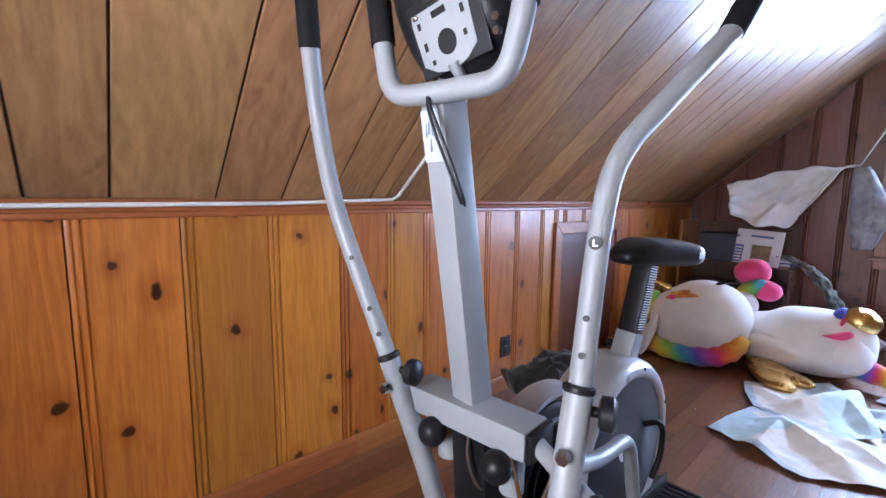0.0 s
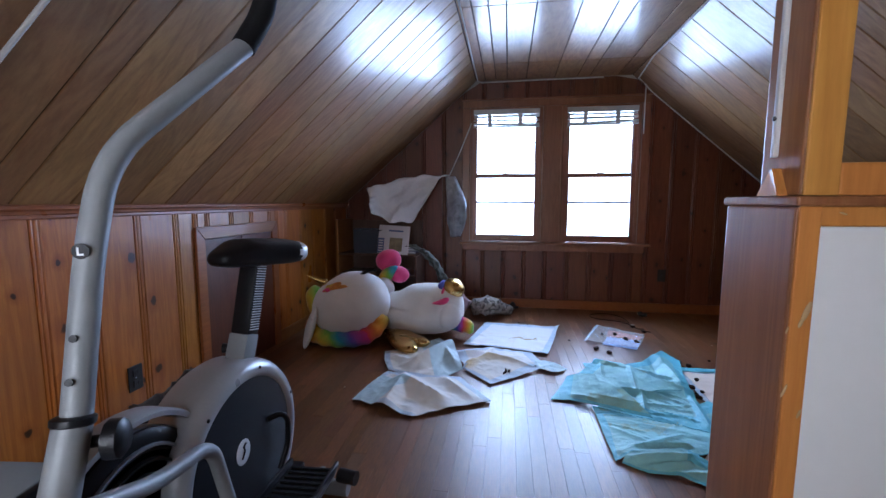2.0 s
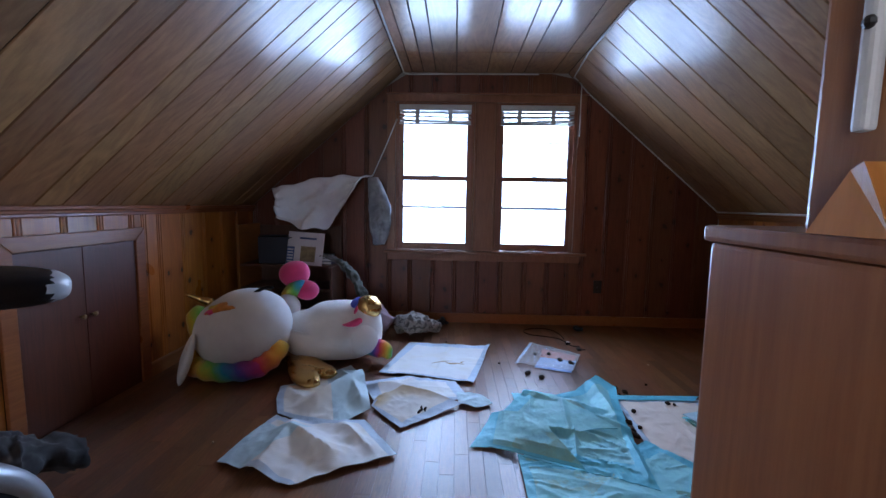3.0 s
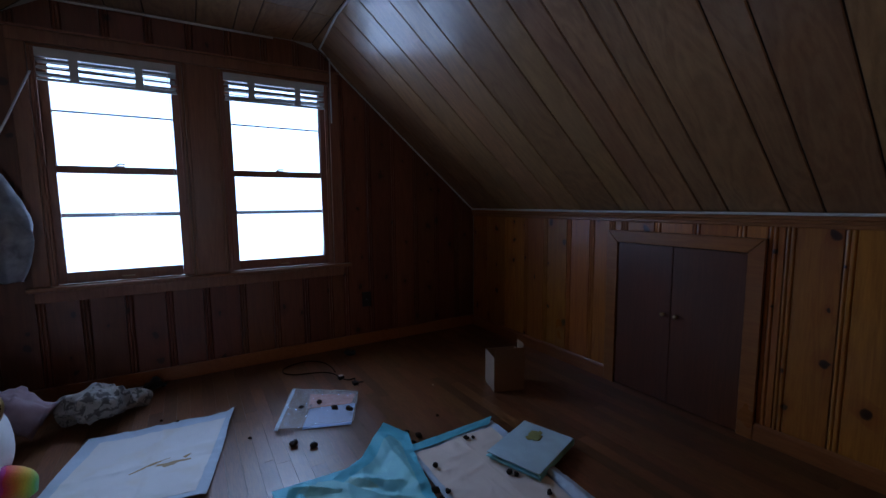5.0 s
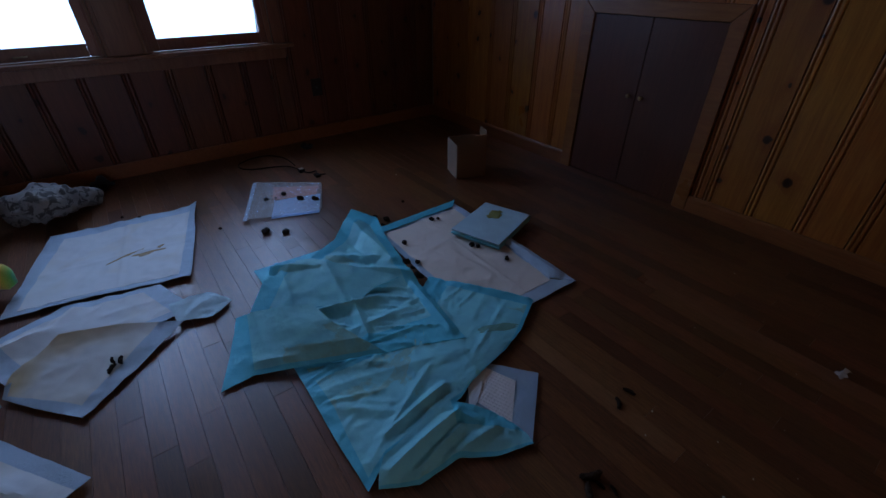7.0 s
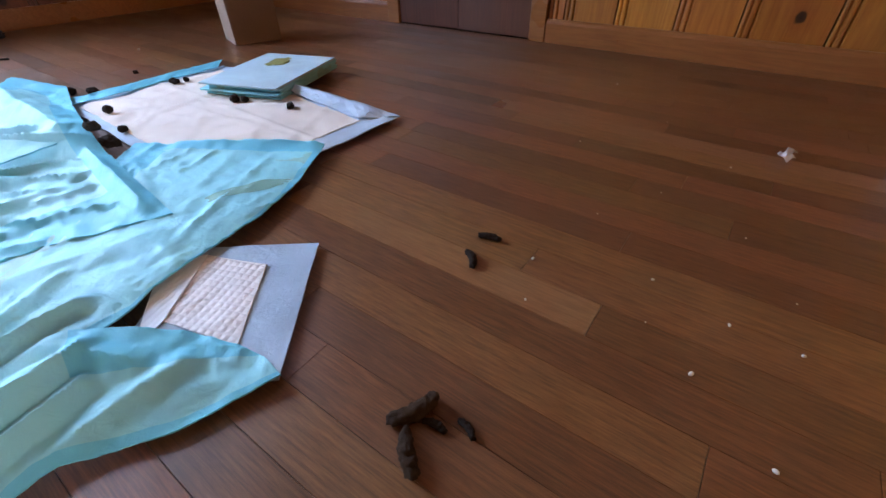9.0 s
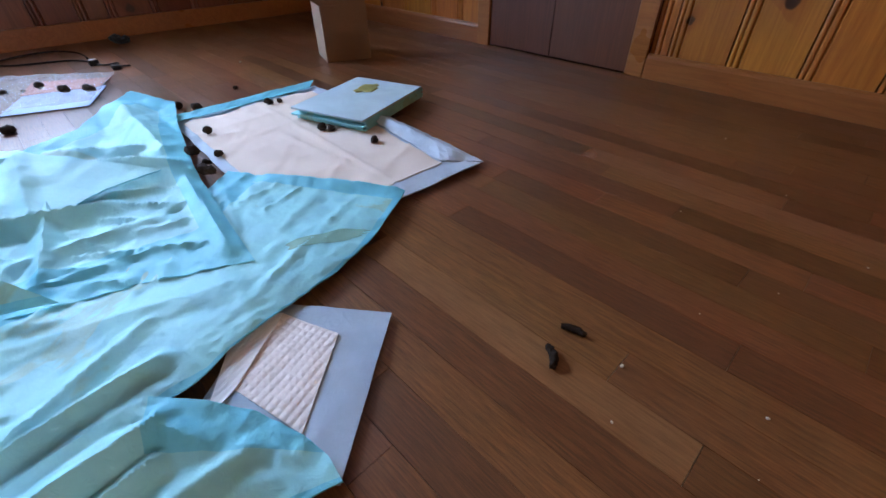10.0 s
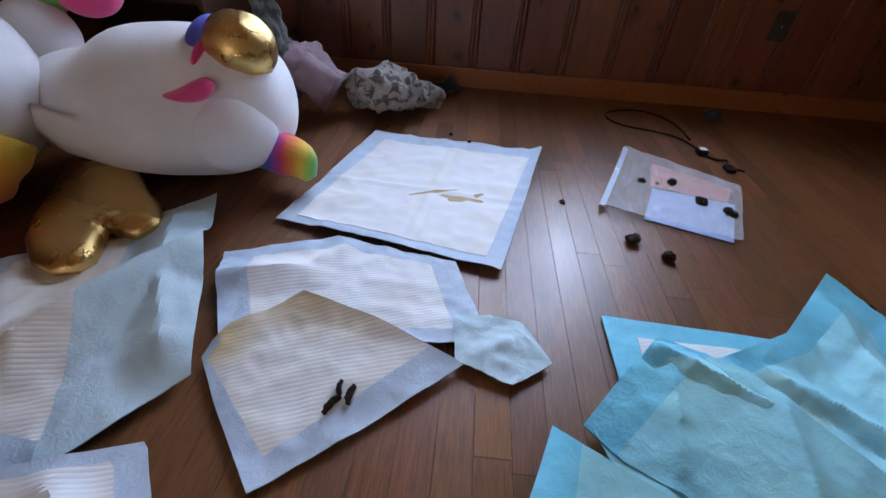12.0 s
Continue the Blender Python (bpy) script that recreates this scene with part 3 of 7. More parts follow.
def mini_blind(x0, x1, tilt):
    """A pulled-up slatted blind: head rail, bunched slats, ladder tapes, cords."""
    ob = thing("window_blind", "pulled-up grey slatted blind hanging crooked in the window", "blind", ((x0 + x1) / 2, YW + 0.010, 2.19), group="window blinds")
    w = (x1 - x0) / 2 - 0.035
    part("head_rail", box((-w, -0.018, -0.050), (w, 0.012, 0.005), 0.003), BLIND, ob, "white metal head rail")
    rng = random.Random(int(x0 * 100) + 7)
    z = -0.058
    for i in range(11):
        z -= (0.006, 0.007, 0.006, 0.022, 0.006, 0.007, 0.006, 0.024, 0.006, 0.006, 0.010)[i]
        bm = bmesh.new()
        add_box(bm, (-w + rng.uniform(0, 0.012), -0.020, -0.0016), (w - rng.uniform(0, 0.012), 0.016, 0.0016), 0, 0, pose(0, rng.uniform(-0.006, 0.003), z, rng.uniform(-16, 16), tilt * i / 11 + rng.uniform(-0.4, 0.4), 0))
        part("slat", bm, BLIND, ob)
    part("bottom_rail", box((-w, -0.016, z - 0.022), (w, 0.010, z - 0.008), 0.004, pose(0, 0, 0, 0, tilt * 0.3, 0)), BLIND, ob)
    for u in (-0.50, 0.42):
        part("ladder_tape", box((u * w - 0.022, -0.026, z - 0.020), (u * w + 0.022, -0.023, -0.045), 0.001), BLIND, ob)
    for u, length in ((0.86, 1.35 if x0 > 0.5 else 0.9),):
        pts = [(u * w, -0.024, -0.05), (u * w + 0.006, -0.027, -0.4), (u * w - 0.004, -0.03, -0.8), (u * w + 0.003, -0.05, -length)]
        part("pull_cord", tube(rounded(pts, 0.2), 0.0022, 6), CABLEWHITE, ob, "thin white pull cord")
    return ob


mini_blind(*WIN[0], 1.0)
mini_blind(*WIN[1], -2.0)

# ---- half wall by the stairs, with its post ----
half_wall = thing("wall_stair", "half wall at the stairs, wood end board, white panel", "wall", kind="structure")
part("core", box((0.842, 0.869, 0.0), (XR, 1.024, 1.170)), GAP, half_wall)
part("end_board", box((0.820, 0.8395, 0.0), (0.8415, 1.041, 1.186), 0.005), POSTWOOD, half_wall, "brown worn end board")
part("cap", box((0.815, 0.830, 1.1865), (XR, 1.045, 1.2015), 0.004), POSTWOOD, half_wall)
_stile = part("stile", box((0.8215, 0.833, 0.0), (0.8505, 0.839, 1.186), 0.002), ORANGE, half_wall, "amber corner strip with chipped varnish")
part("top_rail", box((0.851, 0.837, 1.157), (XR, 0.867, 1.186), 0.003), ORANGE, half_wall)
part("white_panel", box((0.851, 0.844, 0.0), (XR, 0.866, 1.1565), 0.001), WHITEPAINT, half_wall, "white painted panel")
CHIP = plain("bare_pale_wood", (0.62, 0.44, 0.24), 0.7, vary=0.3, scale=120, bumpy=0.2)
for _x, _y, _z, _w, _h in ((0.8425, 0.8326, 1.030, 0.0045, 0.017), (0.836, 0.8326, 1.012, 0.0030, 0.008), (0.8198, 0.8345, 1.000, 0.0016, 0.006), (0.822, 0.8326, 0.905, 0.0022, 0.012), (0.8455, 0.8326, 0.870, 0.0022, 0.008), (0.880, 0.8366, 1.176, 0.006, 0.0016)):
    bm = bmesh.new()
    add_ellipsoid(bm, scaled(_x, _y, _z, _w, 0.0010, _h, 0, 18, 0), 10, 6)
    part("varnish_chip", bm, CHIP, _stile, "bare chip in the varnish", True)
part("back_panel", box((0.842, 1.025, 0.0), (XR, 1.040, 1.186)), PINE, half_wall)
post = thing("stair_post", "square wooden post with amber casing on the half wall", "post", (0.820, 0.833, 1.202))
part("post_body", box((0.0, 0.0045, 0.0), (0.046, 0.104, CEIL - 1.203), 0.004), POSTWOOD, post)
part("casing", box((0.003, -0.001, 0.0), (0.0485, 0.004, CEIL - 1.203), 0.004), ORANGE, post, "amber pine casing")
part("ledge", box((0.049, 0.001, 0.0), (XR - 0.825, 0.06, 0.047), 0.003), ORANGE, post, "amber pine ledge")
part("conduit", box((-0.009, 0.058, 0.06), (-0.0005, 0.068, CEIL - 1.204), 0.003), CABLEWHITE, post, "white painted cable down the post")
for _z in (0.12, 0.31, 0.47, 0.66, 0.85, 1.05):
    bm = bmesh.new()
    add_ellipsoid(bm, scaled(-0.010, 0.063 + 0.004 * math.sin(_z * 30), _z, 0.003, 0.004, 0.004), 8, 5)
    part("nail", bm, BLACKPLATE, post)
bm = bmesh.new()
_w = [bm.verts.new(p) for p in ((-0.016, 0.028, 0.0), (-0.016, 0.082, 0.0), (-0.0005, 0.082, 0.0), (-0.0005, 0.028, 0.0), (-0.014, 0.050, 0.042), (-0.0005, 0.050, 0.042), (-0.0005, 0.060, 0.038), (-0.012, 0.060, 0.038))]
for _f in ((0, 1, 2, 3), (4, 5, 6, 7), (0, 4, 7, 1), (1, 7, 6, 2), (2, 6, 5, 3), (3, 5, 4, 0)):
    bm.faces.new([_w[i] for i in _f])
part("wedge", bm, ORANGE, post, "small wooden wedge")

# ---- cables and outlets ----


def cable(name, pts, r, label, mat=None, flat=1.0):
    return tagged(part(name, tube(pts, r, 8, flat), mat or CABLEWHITE, smooth=True), label, "cable")


def slope_pt(x, y, lift=0.008):
    """A point on the lining of a slope, lifted off it."""
    n = Vector((uy.z, 0, -uy.x)) if x < CL else Vector((-vy.z, 0, vy.x)) if x > CR else Vector((0, 0, -1))
    p = Vector((x, y, roof_z(x))) + n * lift
    return tuple(p)


cable("wall_cable", [(XL + 0.038, YB + 0.05, 1.160), (XL + 0.037, -0.4, 1.155), (XL + 0.036, 0.6, 1.163), (XL + 0.033, 1.12, 1.180), slope_pt(XL + 0.035, 1.15, 0.010), slope_pt(XL + 0.26, 1.167, 0.006), slope_pt(XL + 0.6, 1.174, 0.006), slope_pt(XL + 1.0, 1.182, 0.006), slope_pt(CL - 0.02, 1.20, 0.008)], 0.0075, "flat white painted cable along the knee wall moulding")
cable("wall_cable", [(XR - 0.037, YB + 0.1, 1.180), (XR - 0.037, 1.5, 1.182), (XR - 0.037, 3.2, 1.180), (XR - 0.034, YW - 0.03, 1.184), slope_pt(XR - 0.06, YW - 0.022, 0.012), slope_pt(2.6, YW - 0.014, 0.012), slope_pt(1.86, YW - 0.014, 0.012), (1.78, YW - 0.034, 2.375), (1.755, YW - 0.034, 2.42), slope_pt(1.70, YW - 0.06, 0.012), slope_pt(CR + 0.01, 4.3, 0.008), slope_pt(CR + 0.01, 2.6, 0.008)], 0.0075, "white cable along the sloping ceiling corner")
cable("wall_cable", [(1.775, YW - 0.040, 2.40), (1.772, YW - 0.042, 2.2), (1.776, YW - 0.030, 1.9)], 0.006, "white cable hanging from the ceiling corner")
cable("wall_cable", [(CL + 0.03, 2.4, CEIL - 0.008), (CL + 0.02, 4.0, CEIL - 0.008), (CL + 0.02, YW - 0.04, CEIL - 0.010), (CL + 0.06, YW - 0.012, CEIL - 0.020), (0.7, YW - 0.010, CEIL - 0.014), (1.36, YW - 0.010, CEIL - 0.012)], 0.0075, "white cable along the ceiling edge")


def outlet(at, turn, label):
    ob = thing("wall_outlet", label, "outlet", at, group="wall outlets")
    ob.rotation_euler = (0, 0, radians(turn))
    part("plate", box((-0.042, -0.006, -0.066), (0.042, 0.0, 0.066), 0.004), BLACKPLATE, ob)
    for z in (-0.028, 0.028):
        sock = part("socket", box((-0.017, -0.010, z - 0.017), (0.017, -0.0062, z + 0.017), 0.006), BLACKPLATE, ob)
        for x in (-0.007, 0.007):
            part("slot", box((x - 0.0015, -0.0108, z - 0.006), (x + 0.0015, -0.0101, z + 0.006)), GAP, sock)
    bm = bmesh.new()
    add_ellipsoid(bm, scaled(0, -0.0065, 0, 0.004, 0.002, 0.004), 8, 5)
    part("screw", bm, STEEL, ob)
    return ob


outlet((XL + 0.0015, 1.978, 0.281), 90, "black duplex outlet in the pine knee wall")
outlet((2.042, YW - 0.0015, 0.405), 0, "black duplex outlet in the gable wall")

# ---- exercise machine ----
GREY = plain("silver_grey_paint", (0.215, 0.228, 0.24), 0.48, metal=0.0, vary=0.14, scale=25, coat=0.08)
SILVER = plain("silver_moulded_plastic", (0.40, 0.42, 0.45), 0.34, metal=0.2, vary=0.1, scale=25, coat=0.2)
NAVY = plain("dark_slate_plastic", (0.013, 0.016, 0.024), 0.38, vary=0.25, scale=30, spec=0.25)
FOAM = plain("black_foam_grip", (0.012, 0.012, 0.013), 0.75, vary=0.3, scale=80, bumpy=0.25, spec=0.1)
BLACK = plain("black_plastic", (0.010, 0.010, 0.012), 0.36, vary=0.3, scale=50, spec=0.22)
VINYL = plain("black_vinyl", (0.008, 0.008, 0.010), 0.40, vary=0.25, scale=90, bumpy=0.12, spec=0.3)
CHROME = plain("bright_steel", (0.72, 0.73, 0.75), 0.18, metal=1.0, vary=0.1)
WHITEMARK = plain("white_print", (0.75, 0.76, 0.78), 0.5, vary=0.05)

BIKE_AT = Vector((-0.45, 1.10, 0.0))
bike = thing("exercise_machine", "silver grey elliptical exercise bike with black grips and seat", "exercise machine", BIKE_AT)


def wpart(name, bm, mat, parent, root_at, label="", smooth=None, flip=False):
    """A part whose mesh is given in world coordinates."""
    ob = part(name, bm, mat, None, label)
    bpy_me = ob.data
    bpy_me.transform(Matrix.Translation(-Vector(root_at)))
    ob.parent = parent
    if smooth is not None:
        smooth_edges(ob, smooth)
    return ob


def bpart(name, bm, mat, label="", parent=None, smooth=40):
    return wpart(name, bm, mat, parent or bike, BIKE_AT, label, smooth)


def along(a, b, wx, wy, bevel=0.006, over=0.0):
    """A square bar from a to b."""
    a, b = Vector(a), Vector(b)
    d = (b - a)
    z = d.normalized()
    x = Vector((1, 0, 0))
    y = z.cross(x).normalized()
    x = y.cross(z)
    m = Matrix.Translation(a) @ Matrix((x, y, z)).transposed().to_4x4()
    bm = bmesh.new()
    add_box(bm, (-wx / 2, -wy / 2, -over), (wx / 2, wy / 2, d.length), bevel, 0, m)
    return bm


def lathe_x(center, prof, sides=40):
    """Turned about the x axis: profile of (x, radius)."""
    bm = bmesh.new()
    cx, cy, cz = center
    rings = [[bm.verts.new((cx + x, cy + r * math.cos(2 * math.pi * k / sides), cz + r * math.sin(2 * math.pi * k / sides))) for k in range(sides)] for x, r in prof]
    for a, b in zip(rings, rings[1:]):
        for k in range(sides):
            bm.faces.new((a[k], a[(k + 1) % sides], b[(k + 1) % sides], b[k]))
    bm.faces.new(rings[0])
    bm.faces.new(rings[-1][::-1])
    return bm


# base
bpart("stabiliser", tube([(-0.72, 0.52, 0.035), (-0.18, 0.50, 0.035)], 0.030, 16), GREY, "front floor stabiliser tube")
bpart("stabiliser", tube([(-0.70, 1.66, 0.035), (-0.22, 1.66, 0.035)], 0.030, 16), GREY, "rear floor stabiliser tube")
bpart("base_beam", along((-0.45, 0.50, 0.095), (-0.45, 1.68, 0.095), 0.07, 0.05), BLACK)
bpart("front_column", along((-0.44, 0.68, 0.08), (-0.44, 0.645, 0.72), 0.10, 0.085, 0.01), BLACK, "black front column")
# cross head and post
bm = bmesh.new()
HEAD = pose(-0.445, 0.625, 0.742, 0, 0, 7)
add_box(bm, (-0.160, -0.043, -0.029), (0.150, 0.043, 0.029), 0.006, 0, HEAD)
bpart("cross_head", bm, GREY, "grey steel cross head")
bm = bmesh.new()
add_box(bm, (0.1505, -0.042, -0.028), (0.164, 0.042, 0.028), 0.004, 0, HEAD)
bpart("end_cap", bm, BLACK)
post_bar = bpart("upright_post", along((-0.455, 0.634, 0.768), (-0.447, 0.532, 1.392), 0.062, 0.062, 0.008), GREY, "grey square upright post")
bpart("sticker", along((-0.4524, 0.5215, 1.255), (-0.4515, 0.5068, 1.345), 0.050, 0.002, 0.0), plain("faded_sticker", (0.36, 0.38, 0.41), 0.5, vary=0.08), "pale warning sticker with a faint hand drawing", post_bar)
for _i, (_x, _z) in enumerate(((-0.012, 1.31), (-0.004, 1.315), (0.004, 1.312), (0.012, 1.305), (-0.002, 1.285))):
    bpart("sticker_line", box((-0.452 + _x - 0.0012, 0.5055 + (1.345 - _z) * 0.163 - 0.0025, _z - 0.012), (-0.452 + _x + 0.0012, 0.5065 + (1.345 - _z) * 0.163, _z + 0.012)), STEEL, "", post_bar)
for _x, _y in ((-0.520, 0.628), (-0.350, 0.642)):
    bpart("socket_tube", tube([(_x, _y, 0.714), (_x, _y, 0.612)], 0.025, 18), GREY)
    bm = bmesh.new()
    add_ellipsoid(bm, scaled(_x + 0.012, _y - 0.062, 0.694, 0.032, 0.030, 0.031), 20, 12)
    _kn = bpart("ball_knob", bm, BLACK, "black ball knob")
    bpart("knob_stem", tube([(_x + 0.004, _y - 0.022, 0.692), (_x + 0.010, _y - 0.040, 0.693)], 0.012, 10), CHROME, "", _kn)
# loose cable under the head
bpart("control_cable", tube(rounded([(-0.43, 0.60, 0.712), (-0.42, 0.585, 0.66), (-0.40, 0.60, 0.60), (-0.40, 0.70, 0.56)], 0.05), 0.004, 8), CHROME, "bare wire cable loop")
bpart("control_cable", tube(rounded([(-0.32, 0.60, 0.712), (-0.28, 0.585, 0.645), (-0.25, 0.60, 0.66), (-0.25, 0.63, 0.70)], 0.04), 0.004, 8), CHROME)


def arm(lower, upper, grip, collar, hand):
    """A swinging arm: wide lower tube, collar, thinner bent upper tube, foam grip."""
    low = bpart("lower_arm", tube(rounded(lower, 0.06), 0.0235, 18), GREY, "grey lower arm tube")
    top = bpart("handle_arm", tube(rounded(upper, 0.11, 8), 0.0195, 18), GREY, "bent grey handle tube")
    bpart("grip", tube(rounded(grip, 0.12, 8), 0.0225, 16), FOAM, "black foam grip", top)
    c = Vector(collar)
    d = (Vector(upper[1]) - c).normalized()
    bpart("collar", tube([c - d * 0.007, c - d * 0.004, c + d * 0.004, c + d * 0.007], [0.024, 0.027, 0.027, 0.022], 20), BLACK, "black collar ring", low)
    for s in (0.055, 0.115, 0.235):
        p = c + d * s
        o = Vector((0.35, -0.93, 0)) if hand > 0 else Vector((0.75, -0.65, 0))
        o = (o - d * o.dot(d)).normalized()
        bpart("adjusting_hole", tube([p + o * 0.017, p + o * 0.0202], 0.0055, 12), BLACK, "", top)
    return low, top


L_low, L_top = arm([(-0.165, 0.43, 0.36), (-0.176, 0.535, 0.67), (-0.203, 0.624, 0.883)], [(-0.203, 0.624, 0.86), (-0.215, 0.680, 1.12), (-0.217, 0.722, 1.262), (-0.118, 0.952, 1.503)], [(-0.122, 0.944, 1.494), (-0.100, 0.992, 1.58), (-0.104, 1.02, 1.75), (-0.11, 1.04, 1.86)], (-0.203, 0.624, 0.883), 1)
R_low, R_top = arm([(-0.50, 0.66, 0.26), (-0.562, 0.585, 0.60), (-0.622, 0.532, 0.836)], [(-0.617, 0.538, 0.81), (-0.757, 0.472, 1.185), (-0.778, 0.450, 1.37), (-0.735, 0.416, 1.508)], [(-0.738, 0.418, 1.498), (-0.715, 0.400, 1.62), (-0.69, 0.38, 1.80)], (-0.622, 0.532, 0.836), -1)


def letter_disc(c, n, parent):
    """A black disc with a white letter L on a tube."""
    c, n = Vector(c), Vector(n).normalized()
    up = (Vector((0, 0, 1)) - n * n.z).normalized()
    side = up.cross(n)
    disc = bpart("size_mark", tube([c, c + n * 0.0022], 0.0115, 20), BLACK, "black disc with a white letter L", parent)
    m = Matrix.Translation(c + n * 0.0023) @ Matrix((side, n, up)).transposed().to_4x4()
    bm = bmesh.new()
    add_box(bm, (-0.0042, 0, -0.006), (-0.0016, 0.0006, 0.006), 0, 0, m)
    add_box(bm, (-0.0016, 0, -0.006), (0.0042, 0.0006, -0.0034), 0, 0, m)
    bpart("letter", bm, WHITEMARK, "white letter L", disc, None)


letter_disc((-0.2085, 0.6615, 1.120), (0.35, -0.93, 0.0), L_top)
letter_disc((-0.171, 0.515, 0.700), (0.35, -0.93, 0.15), L_low)
# pivot axle, bolts and adjusting knobs
bpart("pivot_axle", tube([(-0.295, 0.640, 0.738), (-0.145, 0.585, 0.722)], 0.017, 16), GREY)
bm = bmesh.new()
add_tube(bm, [(-0.150, 0.588, 0.722), (-0.138, 0.584, 0.721), (-0.134, 0.582, 0.721), (-0.112, 0.574, 0.719)], [0.022, 0.022, 0.014, 0.012], 14)
bpart("pivot_nut", bm, BLACK, "black pivot nut")
for _c in ((-0.185, 0.560, 0.800), (-0.600, 0.512, 0.775)):
    bm = bmesh.new()
    add_tube(bm, [(_c[0], _c[1] - 0.002, _c[2]), (_c[0] + 0.004, _c[1] - 0.014, _c[2])], [0.013, 0.010], 6)
    bpart("bolt_head", bm, CHROME)
for _c, _d in (((-0.20, 0.632, 0.845), (0.9, 0.42, 0.0)), ((-0.600, 0.545, 0.808), (0.95, 0.30, 0.05))):
    _c, _d = Vector(_c), Vector(_d).normalized()
    bm = bmesh.new()
    add_tube(bm, [_c, _c + _d * 0.028], 0.009, 10)
    add_tube(bm, [_c + _d * 0.026, _c + _d * 0.030, _c + _d * 0.048, _c + _d * 0.054], [0.020, 0.029, 0.029, 0.021], 10)
    bpart("star_knob", bm, BLACK, "black star knob")
# fixed handlebar
U = [(-0.553, 0.462, 1.60), (-0.537, 0.470, 1.45), (-0.520, 0.474, 1.372), (-0.440, 0.498, 1.368), (-0.290, 0.524, 1.366), (-0.268, 0.530, 1.45), (-0.252, 0.536, 1.60)]
ubar = bpart("fixed_handlebar", tube(rounded(U, 0.055, 8), 0.0185, 18), GREY, "U-shaped grey handlebar")
bpart("grip", tube([(-0.5385, 0.469, 1.465), (-0.555, 0.461, 1.62), (-0.565, 0.455, 1.70)], 0.0225, 16), FOAM, "black foam grip", ubar)
bpart("grip", tube([(-0.266, 0.531, 1.470), (-0.251, 0.537, 1.62), (-0.246, 0.540, 1.70)], 0.0225, 16), FOAM, "black foam grip", ubar)
# console seen from its back
CON = pose(-0.420, 0.506, 1.508, 14, -11, 9) @ Matrix.Diagonal((1.12, 1.0, 1.05, 1))
def oval(y, grow):
    """Outline of the console back: a rounded, slightly tapering oval."""
    out = []
    for k in range(36):
        a = 2 * math.pi * k / 36
        c, d = math.cos(a), math.sin(a)
        r = 1.0 / (abs(c) ** 2.6 + abs(d) ** 2.6) ** (1 / 2.6)
        out.append(CON @ Vector((0.006 + (0.104 + 0.010 * d + grow) * r * c, y, -0.002 + (0.118 + grow) * r * d)))
    return out


def stacked(levels):
    bm = bmesh.new()
    rings = [[bm.verts.new(p) for p in oval(y, g)] for y, g in levels]
    for p, q in zip(rings, rings[1:]):
        for k in range(36):
            bm.faces.new((p[k], p[(k + 1) % 36], q[(k + 1) % 36], q[k]))
    bm.faces.new(rings[0][::-1])
    bm.faces.new(rings[-1])
    return bm


console = bpart("console", stacked([(-0.012, -0.040), (-0.010, -0.028), (0.004, -0.010), (0.022, 0.0)]), BLACK, "black computer console seen from behind")
bpart("console_face", stacked([(0.0225, -0.001), (0.034, 0.0), (0.040, -0.006)]), SILVER, "pale front shell of the console", console)
bm = bmesh.new()
add_box(bm, (-0.058, -0.0145, -0.098), (0.070, -0.0125, 0.018), 0.002, 0, CON)
bpart("battery_cover", bm, BLACK, "", console, None)
bm = bmesh.new()
add_box(bm, (-0.020, -0.0165, 0.008), (0.010, -0.0126, 0.030), 0.002, 0, CON)
bpart("latch", bm, BLACK, "", console, None)
bm = bmesh.new()
add_box(bm, (-0.036, -0.0135, 0.078), (-0.006, -0.0105, 0.088), 0.002, 0, CON)
bpart("latch", bm, GAP, "", console, None)
for _x, _z in ((0.054, 0.048), (0.076, 0.050), (0.082, -0.055), (0.080, -0.075), (-0.070, 0.030)):
    bm = bmesh.new()
    add_tube(bm, [CON @ Vector((_x, -0.0128 + 0.006 * (abs(_x - 0.02) > 0.06), _z)), CON @ Vector((_x, 0.002, _z))], 0.006, 12)
    bpart("screw_recess", bm, GAP, "", console, None)
bm = bmesh.new()
add_tube(bm, [CON @ Vector((0.074, -0.0125, 0.022)), CON @ Vector((0.074, 0.0, 0.022))], 0.008, 16)
bpart("green_sticker", bm, plain("green_dot_sticker", (0.10, 0.55, 0.32), 0.5, vary=0.05), "round green sticker", console, None)
bm = bmesh.new()
PLATE = CON @ Matrix.Translation((0, 0, -0.0314)) @ Matrix.Diagonal((1, 1, 0.64, 1))
pl = [(-0.052, 0.050), (-0.050, 0.072), (0.050, 0.072), (0.052, 0.050), (0.050, -0.052), (0.030, -0.075), (0.012, -0.084), (-0.012, -0.084), (-0.030, -0.075), (-0.050, -0.052)]
va = [bm.verts.new(PLATE @ Vector((x, -0.016, z - 0.02))) for x, z in pl]
vb = [bm.verts.new(PLATE @ Vector((x, -0.0125, z - 0.02))) for x, z in pl]
bm.faces.new(va)
bm.faces.new(vb[::-1])
for i in range(len(pl)):
    bm.faces.new((va[i], va[i - 1], vb[i - 1], vb[i]))
plate = bpart("mounting_plate", bm, GREY, "grey slotted mounting plate", console)
